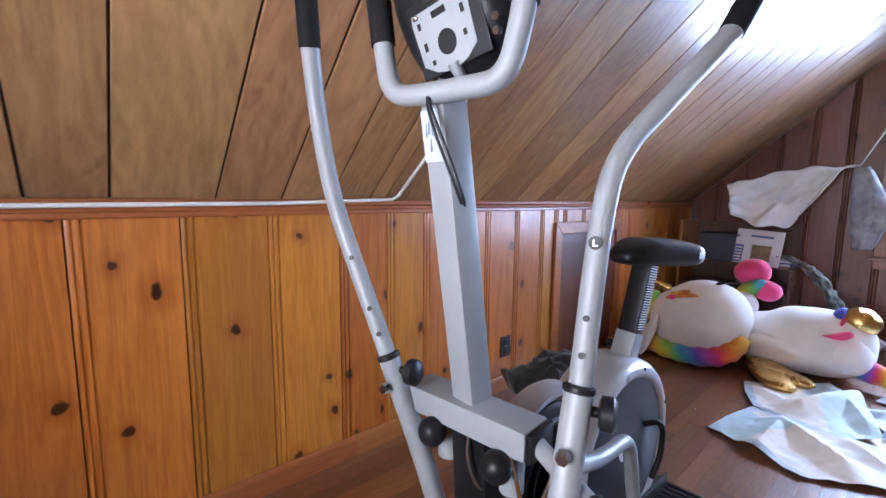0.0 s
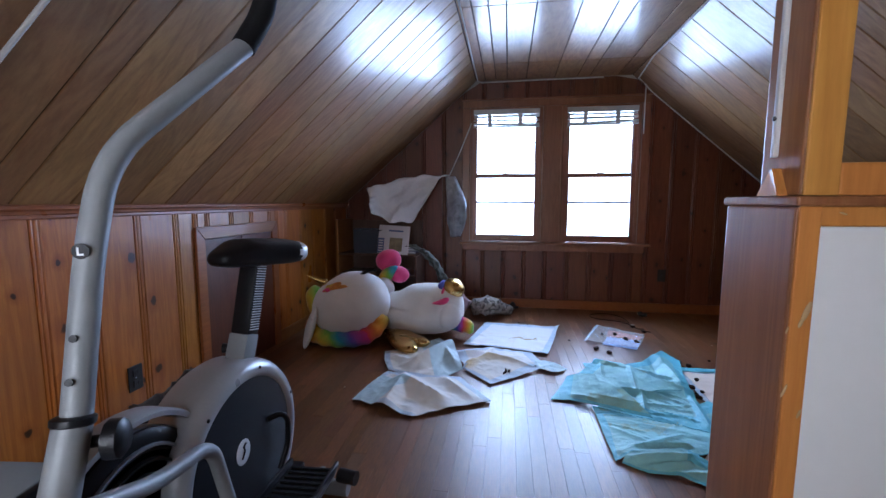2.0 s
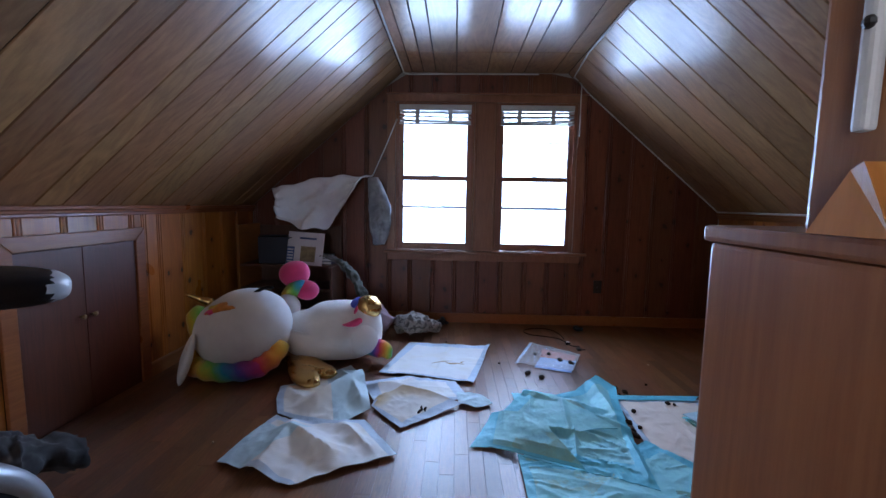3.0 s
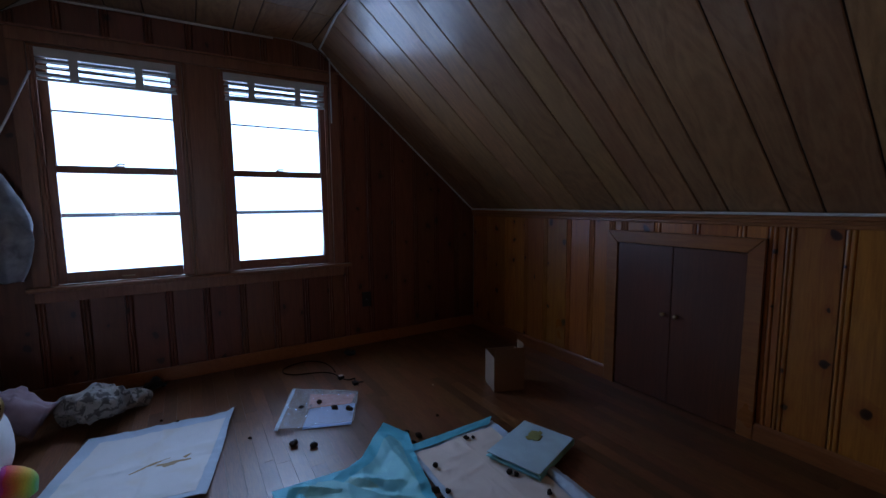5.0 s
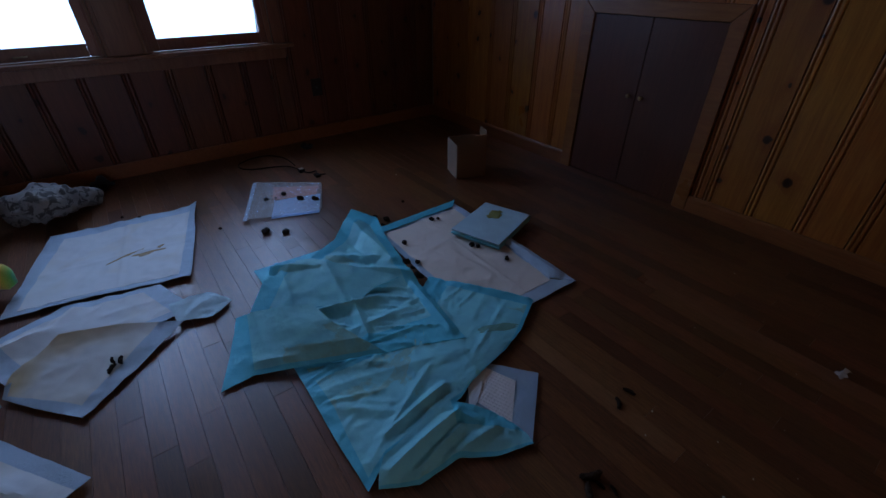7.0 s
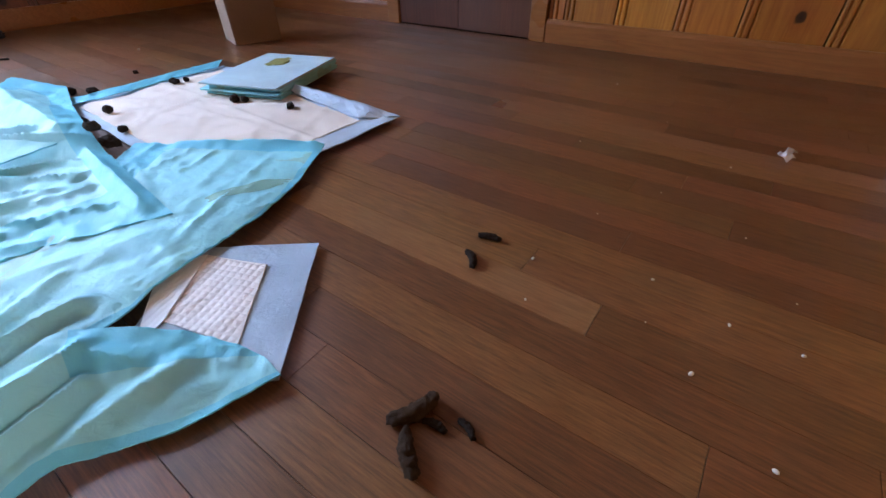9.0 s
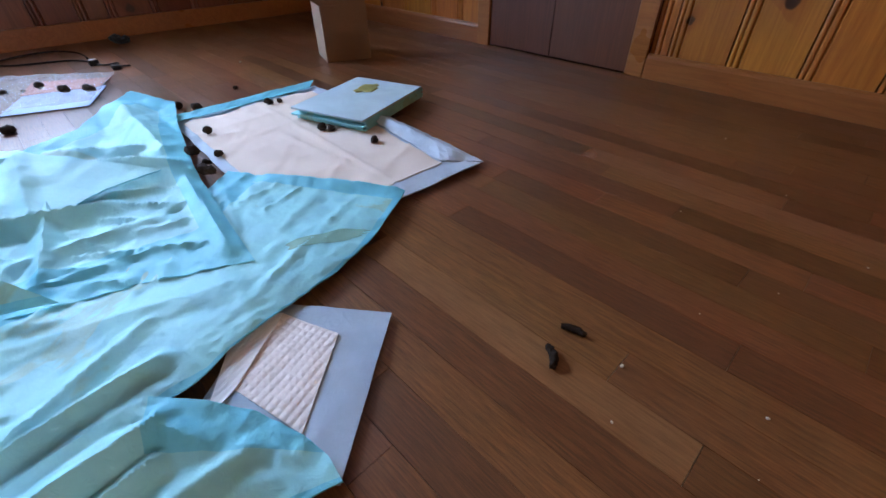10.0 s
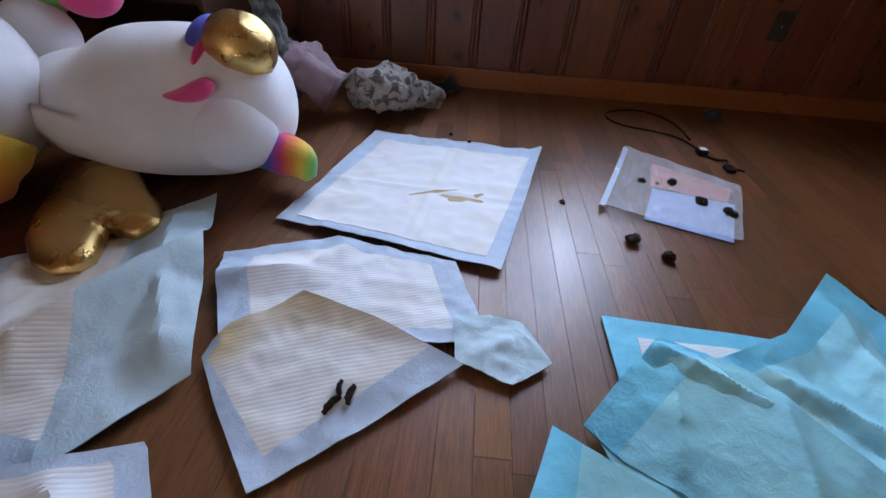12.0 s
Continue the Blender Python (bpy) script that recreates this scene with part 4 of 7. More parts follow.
for _x, _z, _w, _h in ((0.0, 0.032, 0.013, 0.008), (-0.040, 0.022, 0.003, 0.008), (0.040, 0.012, 0.003, 0.010), (-0.037, -0.030, 0.003, 0.010), (0.036, -0.040, 0.003, 0.007), (-0.030, -0.072, 0.003, 0.006)):
    bm = bmesh.new()
    add_box(bm, (_x - _w, -0.0170, _z - _h), (_x + _w, -0.0162, _z + _h), 0, 0, PLATE)
    bpart("slot", bm, BLACK, "", plate, None)
bm = bmesh.new()
_o = [PLATE @ Vector((0.002 + 0.017 * math.cos(a) , -0.0166, -0.040 + 0.030 * math.sin(a))) for a in [2 * math.pi * k / 20 for k in range(20)]]
_p = [bm.verts.new(v) for v in _o]
bm.faces.new(_p)
_q = bmesh.ops.extrude_face_region(bm, geom=bm.faces[:])
for v in [e for e in _q["geom"] if isinstance(e, bmesh.types.BMVert)]:
    v.co += (PLATE.to_3x3() @ Vector((0, 0.003, 0)))
bpart("cable_opening", bm, BLACK, "", plate, None)
for _x, _z in ((-0.042, 0.044), (0.042, 0.044)):
    bm = bmesh.new()
    add_ellipsoid(bm, PLATE @ scaled(_x, -0.017, _z, 0.006, 0.003, 0.006), 10, 6)
    bpart("screw", bm, CHROME, "", plate)
bm = bmesh.new()
add_tube(bm, [CON @ Vector((0.002, -0.012, -0.090)), CON @ Vector((0.004, -0.004, -0.135)), (-0.428, 0.505, 1.380)], [0.013, 0.013, 0.014], 12)
bpart("console_bracket", bm, GREY)
bpart("console_cable", tube(rounded([(-0.428, 0.488, 1.372), (-0.424, 0.484, 1.345), (-0.408, 0.494, 1.30), (-0.390, 0.512, 1.235), (-0.383, 0.530, 1.185), (-0.398, 0.545, 1.178)], 0.03), 0.0032, 8), BLACK, "black console cable")
bpart("console_cable", tube(rounded([(-0.430, 0.487, 1.372), (-0.428, 0.482, 1.345), (-0.414, 0.488, 1.30), (-0.393, 0.506, 1.230), (-0.385, 0.526, 1.180)], 0.03), 0.0026, 8), BLACK)
# drive housing
DX = -0.445
bpart("drive_housing", lathe_x((DX, 1.33, 0.365), [(0.018, 0.250), (0.024, 0.256), (0.030, 0.270), (0.024, 0.292), (0.004, 0.306), (-0.020, 0.311), (-0.120, 0.309), (-0.140, 0.296), (-0.145, 0.25)], 64), SILVER, "round silver plastic drive housing")
face = bpart("side_panel", lathe_x((DX, 1.33, 0.365), [(0.000, 0.252), (0.019, 0.252), (0.0215, 0.235), (0.0225, 0.05)], 48), NAVY, "dark slate round side panel")
bm = bmesh.new()
add_ellipsoid(bm, scaled(DX + 0.023, 1.30, 0.395, 0.0016, 0.036, 0.042), 24, 8)
badge = bpart("badge", bm, WHITEMARK, "white oval badge with a grey emblem", face)
bm = bmesh.new()
add_tube(bm, rounded([(DX + 0.0255, 1.290, 0.375), (DX + 0.0262, 1.305, 0.398), (DX + 0.0262, 1.298, 0.412), (DX + 0.0255, 1.312, 0.420)], 0.006), 0.0028, 6)
bpart("emblem", bm, NAVY, "", badge)
for _a in (20, 75, 130, 200, 320):
    bm = bmesh.new()
    _y, _z = 1.33 + 0.281 * math.cos(radians(_a)), 0.365 + 0.281 * math.sin(radians(_a))
    add_ellipsoid(bm, scaled(DX + 0.0275, _y, _z, 0.004, 0.006, 0.006), 10, 6)
    bpart("screw", bm, BLACK)
bpart("crank_arm", tube(rounded([(DX + 0.022, 1.44, 0.43), (DX + 0.055, 1.475, 0.44), (DX + 0.060, 1.51, 0.40), (DX + 0.058, 1.505, 0.30), (DX + 0.05, 1.46, 0.235)], 0.03), 0.010, 10), BLACK, "black bent crank arm")
bpart("housing_neck", along((-0.505, 1.27, 0.60), (-0.497, 1.42, 0.645), 0.085, 0.07, 0.02), SILVER)
# flywheel in front of the housing
bpart("flywheel", lathe_x((-0.50, 0.965, 0.43), [(0.025, 0.03), (0.03, 0.15), (0.034, 0.185), (0.022, 0.205), (-0.022, 0.205), (-0.034, 0.185), (-0.03, 0.03)], 48), BLACK, "black fan flywheel")
bpart("flywheel_rim", lathe_x((-0.50, 0.965, 0.43), [(0.012, 0.2055), (0.012, 0.2085), (-0.012, 0.2085), (-0.012, 0.2055)], 48), STEEL)
_prof = ((-0.040, -0.008), (-0.040, 0.004), (-0.032, 0.009), (0.032, 0.009), (0.040, 0.004), (0.040, -0.008))
bm = bmesh.new()
_rings = []
for _a in range(14, 152, 6):
    _c, _d = math.cos(radians(_a)), math.sin(radians(_a))
    _rings.append([bm.verts.new((-0.500 + u, 0.965 + (0.250 + w) * _c, 0.42 + (0.250 + w) * _d)) for u, w in _prof])
for _p, _q in zip(_rings, _rings[1:]):
    for k in range(6):
        bm.faces.new((_p[k - 1], _p[k], _q[k], _q[k - 1]))
bm.faces.new(_rings[0])
bm.faces.new(_rings[-1][::-1])
bpart("front_fairing", bm, SILVER, "curved silver front fairing")
for _r, _h in ((0.165, 0.010), (0.130, 0.012), (0.095, 0.014)):
    bpart("flywheel_rib", lathe_x((-0.50, 0.965, 0.43), [(0.030, _r - 0.005), (0.030 + _h, _r - 0.003), (0.030 + _h, _r + 0.003), (0.030, _r + 0.005)], 40), STEEL if _r > 0.16 else BLACK)
# links and pedals
bpart("link_rod", tube(rounded([(-0.215, 0.60, 0.745), (-0.25, 0.80, 0.660), (-0.265, 0.965, 0.640), (-0.268, 1.02, 0.45), (-0.262, 1.05, 0.36)], 0.06, 8), 0.0165, 14), GREY, "bent grey link rod")
bpart("pedal_bar", tube([(-0.165, 0.43, 0.36), (-0.215, 0.95, 0.255), (-0.250, 1.50, 0.215)], 0.018, 14), GREY)
bpart("pedal_bar", tube([(-0.50, 0.66, 0.26), (-0.655, 1.00, 0.16), (-0.665, 1.50, 0.12)], 0.018, 14), GREY)


def pedal(c, turn):
    m = pose(*c, -4, 0, turn)
    bm = bmesh.new()
    add_box(bm, (-0.085, -0.19, -0.012), (0.085, 0.19, 0.010), 0.010, 0, m)
    add_box(bm, (-0.090, -0.195, 0.0105), (-0.078, 0.195, 0.034), 0.005, 0, m)
    add_box(bm, (0.078, -0.195, 0.0105), (0.090, 0.195, 0.034), 0.005, 0, m)
    add_box(bm, (-0.077, -0.200, 0.0105), (0.077, -0.188, 0.040), 0.005, 0, m)
    p = bpart("pedal", bm, BLACK, "black ribbed foot plate")
    for i in range(13):
        bm = bmesh.new()
        y = -0.17 + i * 0.028
        add_box(bm, (-0.072, y, 0.0102), (0.072, y + 0.010, 0.0145), 0.001, 0, m)
        bpart("tread_rib", bm, FOAM, "", p, None)


pedal((-0.255, 1.27, 0.262), 3)
pedal((-0.665, 1.25, 0.165), 0)
bpart("roller", tube([(-0.170, 1.46, 0.235), (-0.105, 1.45, 0.235)], 0.024, 16), BLACK, "black end roller")
# seat
bpart("seat_sleeve", along((-0.497, 1.395, 0.615), (-0.487, 1.430, 0.742), 0.070, 0.066, 0.006), GREY, "grey seat post sleeve")
sp0, sp1 = Vector((-0.487, 1.430, 0.742)), Vector((-0.470, 1.478, 0.985))
seat_post = bpart("seat_post", along(sp0, sp1, 0.064, 0.062, 0.008), BLACK, "black seat post with toothed back")
for i in range(26):
    p = sp0.lerp(sp1, 0.06 + i * 0.035)
    bm = bmesh.new()
    add_box(bm, (0.0322, -0.022, -0.0012), (0.0345, 0.028, 0.0012), 0.0, 0, pose(p.x, p.y, p.z, -11, 0, 0))
    bpart("tooth", bm, WHITEMARK, "", seat_post, None)
SEAT = pose(-0.462, 1.460, 1.020, -4, 0, -4)


def seat_shape(grow):
    """A padded saddle: flat top, blunt squared rear, thin drooping nose."""
    bm = bmesh.new()
    add_ellipsoid(bm, scaled(0, 0, 0, 1, 1, 1), 48, 30)
    for v in bm.verts:
        x, y, z = v.co
        r = math.hypot(x, z)
        if r > 1e-5:
            e = 6 if y > 0 else 3.5
            k = (1 - min(1.0, abs(y)) ** e) ** (1 / e) / r
            x, z = x * k, z * k
        n = (abs(x) ** 3.2 + abs(z) ** 3.2) ** (1 / 3.2)
        if n > 1e-5:
            k = math.hypot(x, z) / n
            x, z = x * k, z * k
        w = 0.058 + 0.072 * max(0.0, min(1.0, (0.5 + 0.5 * y) * 1.3)) ** 1.3
        nose = max(0.0, -y - 0.35)
        up = 0.040 + 0.006 * math.cos(x * 2) - 0.030 * nose
        v.co = SEAT @ Vector((x * w * grow, y * 0.172 + 0.002 * (grow > 1), (z * (up if z > 0 else 0.046 - 0.022 * nose)) * grow - 0.026 * nose))
    return bm


seat = bpart("seat", seat_shape(1.0), VINYL, "wide black padded vinyl seat", None, 60)
# thin pale shell over the rear corner: a highlight put into colour
bm = seat_shape(1.015)
_inv = SEAT.inverted()
bmesh.ops.delete(bm, geom=[f for f in bm.faces if sum((_inv @ f.calc_center_median()).xy) < 0.225 or (_inv @ f.calc_center_median()).z < -0.034], context="FACES")
bpart("seat_highlight", bm, plain("highlight_vinyl", (0.55, 0.57, 0.60), 0.35, vary=0.1), "painted highlight on the end of the seat", seat)
bm = bmesh.new()
add_tube(bm, [(-0.530, 1.425, 0.69), (-0.560, 1.415, 0.69)], [0.010, 0.018], 10)
bpart("seat_knob", bm, BLACK)

# ---- plush toy and the heap in the corner ----
PLUSH = plain("white_plush", (0.83, 0.81, 0.80), 0.9, vary=0.14, scale=60, bumpy=0.35, sheen=0.4)
PINK = plain("hot_pink_plush", (0.80, 0.06, 0.22), 0.85, vary=0.15, scale=60, bumpy=0.35, sheen=0.3)
PINKEAR = plain("pink_ear_lining", (0.62, 0.20, 0.20), 0.85, vary=0.2, scale=60, bumpy=0.2)
GOLD = plain("gold_lame_cloth", (0.78, 0.52, 0.19), 0.26, metal=1.0, vary=0.25, scale=50, bumpy=0.5)
BLUEP = plain("royal_blue_plush", (0.10, 0.12, 0.55), 0.85, vary=0.15, scale=60)


def rainbow_material(name="rainbow_plush", kx=1.6, kz=1.0, off=0.05):
    m, nt, bsdf = material(name)
    vec, raw, _ = coords(nt, (1, 1, 1))
    sep = nt.nodes.new("ShaderNodeSeparateXYZ")
    nt.links.new(raw, sep.inputs[0])
    wob = tex_noise(nt, raw, 9.0, 2.0)
    p = maths(nt, "ADD", maths(nt, "MULTIPLY", sep.outputs[0], kx), maths(nt, "MULTIPLY", sep.outputs[2], kz))
    p = maths(nt, "FRACT", maths(nt, "ADD", p, maths(nt, "ADD", maths(nt, "MULTIPLY", wob, 0.25), off)))
    col = ramp(nt, p, [(0.0, (0.75, 0.05, 0.10)), (0.18, (0.80, 0.25, 0.03)), (0.36, (0.75, 0.55, 0.04)), (0.52, (0.20, 0.55, 0.08)), (0.68, (0.03, 0.35, 0.55)), (0.82, (0.12, 0.10, 0.55)), (1.0, (0.65, 0.04, 0.25))])
    fuzz = tex_noise(nt, raw, 220.0, 3.0)
    nt.links.new(mix(nt, 0.35, col, ramp(nt, fuzz, [(0.3, (0.4, 0.4, 0.4)), (0.7, (1, 1, 1))]), "MULTIPLY"), bsdf.inputs["Base Color"])
    bsdf.inputs["Roughness"].default_value = 0.9
    bsdf.inputs["Sheen Weight"].default_value = 0.3
    bump(nt, bsdf, fuzz, 0.5, 0.004)
    return m


RAINBOW = rainbow_material()
RAINBOW_TAIL = rainbow_material("rainbow_tail_plush", 5.5, -0.8, -3.18)


def lumpy(bm, verts, amp, scale, seed):
    """Uneven stuffing: shift vertices along their outward direction by noise."""
    c = sum((v.co for v in verts), Vector()) / len(verts)
    for v in verts:
        d = v.co - c
        if d.length > 1e-6:
            v.co += d.normalized() * amp * noise.noise(v.co * scale + Vector((seed, 0, 0)))


def plush_toy():
    """A large stuffed animal lying on its side: one mesh."""
    bm = bmesh.new()
    W, R, P, G, E, B, K = 0, 1, 2, 3, 4, 5, 6

    def blob(mat, seed, *a, u=36, v=20, amp=0.012, sc=6):
        vs = add_ellipsoid(bm, scaled(*a), u, v, mat)
        lumpy(bm, vs, amp, sc, seed)
        return vs
    blob(W, 1, -0.925, 3.56, 0.300, 0.350, 0.275, 0.285, 0, -24, 0)        # head
    vs = add_ellipsoid(bm, scaled(0, 0, 0, 1, 1, 1), 56, 36, W)           # body, a blunt stuffed roll
    roll = scaled(-0.345, 3.80, 0.235, 0.372, 0.245, 0.228, 0, -3, 6)
    for v in vs:
        r = math.hypot(v.co.y, v.co.z)
        k = (1 - min(1.0, abs(v.co.x)) ** 3) ** (1 / 3) / r if r > 1e-5 else 1.0
        v.co = roll @ Vector((v.co.x, v.co.y * k, v.co.z * k))
    lumpy(bm, vs, 0.012, 6, 2)
    for v in vs:                                                          # creases at neck and leg
        t = (v.co.x + 0.56) / 0.09
        v.co.z -= 0.05 * math.exp(-t * t) * (1 if v.co.z > 0.27 else -0.6)
        d = ((v.co.x + 0.235) / 0.05) ** 2 + ((v.co.z - 0.33) / 0.06) ** 2
        v.co.y += 0.035 * math.exp(-d) * (v.co.y < 3.75)
    blob(W, 3, -0.105, 3.705, 0.215, 0.125, 0.140, 0.135, amp=0.008)       # hind leg
    blob(W, 4, -0.115, 3.80, 0.350, 0.115, 0.125, 0.120, 0, 20, 0)         # raised leg
    blob(B, 5, -0.165, 3.785, 0.435, 0.045, 0.088, 0.070, 0, 25, 0, amp=0.004)
    for v in blob(P, 6, -0.155, 3.618, 0.345, 0.078, 0.040, 0.034, 0, -20, 0, amp=0.004):   # pointed pink lining in the crease
        k = max(0.05, min(1.0, (v.co.x + 0.252) / 0.15))
        v.co.z = 0.334 + (v.co.z - 0.334) * k
    blob(P, 16, -0.150, 3.715, 0.395, 0.018, 0.060, 0.062, 0, 12, 0, amp=0.004)
    blob(G, 7, -0.070, 3.780, 0.425, 0.102, 0.100, 0.092, 0, 15, 0, amp=0.006, sc=22)
    blob(P, 8, -0.700, 3.96, 0.640, 0.125, 0.110, 0.105, 0, -20, 0)         # pink hooves
    blob(P, 9, -0.600, 3.93, 0.515, 0.098, 0.085, 0.075, 0, 8, 0)
    blob(R, 10, -0.690, 3.90, 0.520, 0.115, 0.095, 0.060, 0, -40, 0)
    blob(W, 11, -0.715, 3.82, 0.400, 0.100, 0.100, 0.105)
    # rainbow mane under and behind the head
    roll_pts = rounded([(-1.245, 3.50, 0.150), (-1.215, 3.40, 0.080), (-1.08, 3.345, 0.066), (-0.90, 3.335, 0.066), (-0.74, 3.365, 0.085), (-0.655, 3.43, 0.150), (-0.640, 3.50, 0.220)], 0.08, 6)
    fs = add_tube(bm, roll_pts, [0.066 + 0.006 * math.sin(k * 1.3) for k in range(len(roll_pts))], 18, R)
    lumpy(bm, list({v for f in fs for v in f.verts}), 0.006, 16, 20)
    blob(R, 31, -1.265, 3.58, 0.330, 0.080, 0.10, 0.13, u=18, v=12, amp=0.012, sc=14)
    # ear, with its lining
    blob(W, 33, -1.170, 3.270, 0.172, 0.034, 0.072, 0.180, 6, 16, 30, amp=0.006)
    blob(E, 34, -1.158, 3.248, 0.178, 0.026, 0.046, 0.135, 6, 16, 30, amp=0.004)
    # horn: a twisted cone
    h0, h1 = Vector((-1.12, 3.50, 0.500)), Vector((-1.275, 3.44, 0.572))
    add_tube(bm, [h0.lerp(h1, t / 10) for t in range(11)], [0.034 * (1 - t / 11) + 0.003 * (t % 2) for t in range(11)], 12, G)
    # eye patch and lashes
    for turn, size, tone in ((0.0, 1.0, 7), (2.1, 0.72, 8), (4.0, 0.62, P)):
        mid = Vector((-0.36 + 0.10 * math.cos(turn), -0.66, 0.66 + 0.07 * math.sin(turn)))
        e1 = Vector((1, 0, 0.1)).normalized()
        e2 = e1.cross(mid).normalized()
        loops = []
        for s, h in ((1.0, 1.000), (0.8, 1.022), (0.35, 1.026)):
            loop = []
            for k in range(16):
                a = 2 * math.pi * k / 16
                r = 0.21 * size * s * (1 + 0.28 * math.sin(3 * a + turn) + 0.12 * math.sin(5 * a))
                d = (mid + e1 * r * 1.35 * math.cos(a) + e2 * r * 0.62 * math.sin(a)).normalized() * (h + 0.012)
                loop.append(bm.verts.new(scaled(-0.925, 3.56, 0.300, 0.350, 0.275, 0.285, 0, -24, 0) @ (pose(0, 0, 0, 0, 24, 0) @ d)))
            loops.append(loop)
        for p, q in zip(loops, loops[1:]):
            for k in range(16):
                bm.faces.new((p[k - 1], p[k], q[k], q[k - 1])).material_index = tone
        bm.faces.new(loops[-1]).material_index = tone
    add_tube(bm, [(-0.86 + 0.011 * k, 3.535 - 0.004 * abs(k - 8), 0.602 + 0.0045 * (k - 8) - 0.0003 * (k - 8) ** 2) for k in range(17)], 0.012, 8, K)
    # tail
    ts = [Vector((-0.09, 3.74, 0.120)), Vector((0.0, 3.74, 0.125)), Vector((0.070, 3.73, 0.105)), Vector((0.105, 3.71, 0.055))]
    add_tube(bm, rounded(ts, 0.04), [0.050, 0.060, 0.064, 0.066, 0.068, 0.069, 0.069, 0.068, 0.067, 0.066, 0.064, 0.062, 0.058, 0.052, 0.044, 0.02][: len(rounded(ts, 0.04))], 16, 9)
    # wing: a flat stuffed heart of gold cloth
    lobes = [(-0.674, 3.656), (-0.580, 3.685), (-0.483, 3.692), (-0.400, 3.620), (-0.327, 3.541), (-0.262, 3.490), (-0.227, 3.445), (-0.198, 3.390), (-0.228, 3.340), (-0.290, 3.352), (-0.325, 3.362), (-0.296, 3.300), (-0.270, 3.235), (-0.284, 3.198), (-0.330, 3.180), (-0.397, 3.202), (-0.474, 3.270), (-0.527, 3.360), (-0.594, 3.494)]
    cx, cy = -0.41, 3.43
    ring0 = [bm.verts.new((x, y, 0.055)) for x, y in lobes]
    prev_t, prev_b = ring0, ring0
    for s, z in ((0.96, 0.016), (0.86, 0.026), (0.6, 0.034), (0.3, 0.036)):
        rt = [bm.verts.new((cx + (x - cx) * s, cy + (y - cy) * s, 0.055 + z + 0.004 * noise.noise((x * 9, y * 9, s)))) for x, y in lobes]
        rb = [bm.verts.new((cx + (x - cx) * s, cy + (y - cy) * s, max(0.006, 0.055 - z))) for x, y in lobes]
        for i in range(len(lobes)):
            bm.faces.new((prev_t[i - 1], prev_t[i], rt[i], rt[i - 1])).material_index = G
            bm.faces.new((prev_b[i], prev_b[i - 1], rb[i - 1], rb[i])).material_index = G
        prev_t, prev_b = rt, rb
    bm.faces.new(prev_t).material_index = G
    bm.faces.new(prev_b[::-1]).material_index = G
    at = Vector((-0.55, 3.70, 0.0))
    me = mesh_of(bm, "plush_toy", [PLUSH, RAINBOW, PINK, GOLD, PINKEAR, BLUEP, BLACK, plain("orange_plush_patch", (0.75, 0.30, 0.06), 0.85, vary=0.5, scale=200, bumpy=0.3), plain("yellow_plush_patch", (0.72, 0.52, 0.08), 0.85, vary=0.4, scale=200, bumpy=0.3), RAINBOW_TAIL], True)
    me.transform(Matrix.Translation(-at))
    ob = new("plush_toy", me)
    ob.location = at
    return tagged(ob, "huge white stuffed unicorn with rainbow mane lying on floor", "stuffed toy")


plush_toy()


def fabric(name, colour, colour2, scale, rough=0.9, kind="mottle"):
    m, nt, bsdf = material(name)
    vec, raw, _ = coords(nt, (1, 1, 1))
    a = tex_noise(nt, raw, scale, 3.0, 0.6, 0.6)
    weave = tex_noise(nt, raw, 350.0, 2.0)
    stops = [(0.44, colour), (0.50, colour2)] if kind == "mottle" else [(0.3, colour), (0.7, colour2)]
    nt.links.new(mix(nt, 0.3, ramp(nt, a, stops), ramp(nt, weave, [(0.3, (0.5, 0.5, 0.5)), (0.7, (1, 1, 1))]), "MULTIPLY"), bsdf.inputs["Base Color"])
    bsdf.inputs["Roughness"].default_value = rough
    bsdf.inputs["Sheen Weight"].default_value = 0.2
    bump(nt, bsdf, weave, 0.2, 0.002)
    return m


WHITECLOTH = fabric("white_cotton", (0.70, 0.70, 0.72), (0.82, 0.81, 0.81), 6, kind="soft")
CAMO = fabric("camouflage_cloth", (0.045, 0.052, 0.04), (0.13, 0.14, 0.12), 16)
CAMO2 = fabric("grey_camouflage_cloth", (0.10, 0.09, 0.08), (0.36, 0.33, 0.30), 22)
MAUVE = fabric("mauve_cloth", (0.30, 0.20, 0.23), (0.40, 0.28, 0.31), 8, kind="soft")
DARKCLOTH = fabric("black_cloth", (0.012, 0.012, 0.014), (0.03, 0.03, 0.033), 10, kind="soft")


def clear_plastic():
    m, nt, bsdf = material("clear_plastic_film")
    vec, raw, _ = coords(nt, (1, 1, 1))
    w = tex_noise(nt, raw, 38.0, 3.0, 0.6, 1.5)
    bsdf.inputs["Base Color"].default_value = (0.93, 0.95, 0.97, 1)
    bsdf.inputs["Roughness"].default_value = 0.08
    bsdf.inputs["IOR"].default_value = 1.35
    bsdf.inputs["Alpha"].default_value = 0.24
    bsdf.inputs["Specular IOR Level"].default_value = 0.9
    bump(nt, bsdf, w, 0.9, 0.02)
    return m


CLEAR = clear_plastic()
GREYPLASTIC = fabric("grey_plastic_sheet", (0.16, 0.17, 0.19), (0.42, 0.44, 0.48), 9, 0.32, "soft")


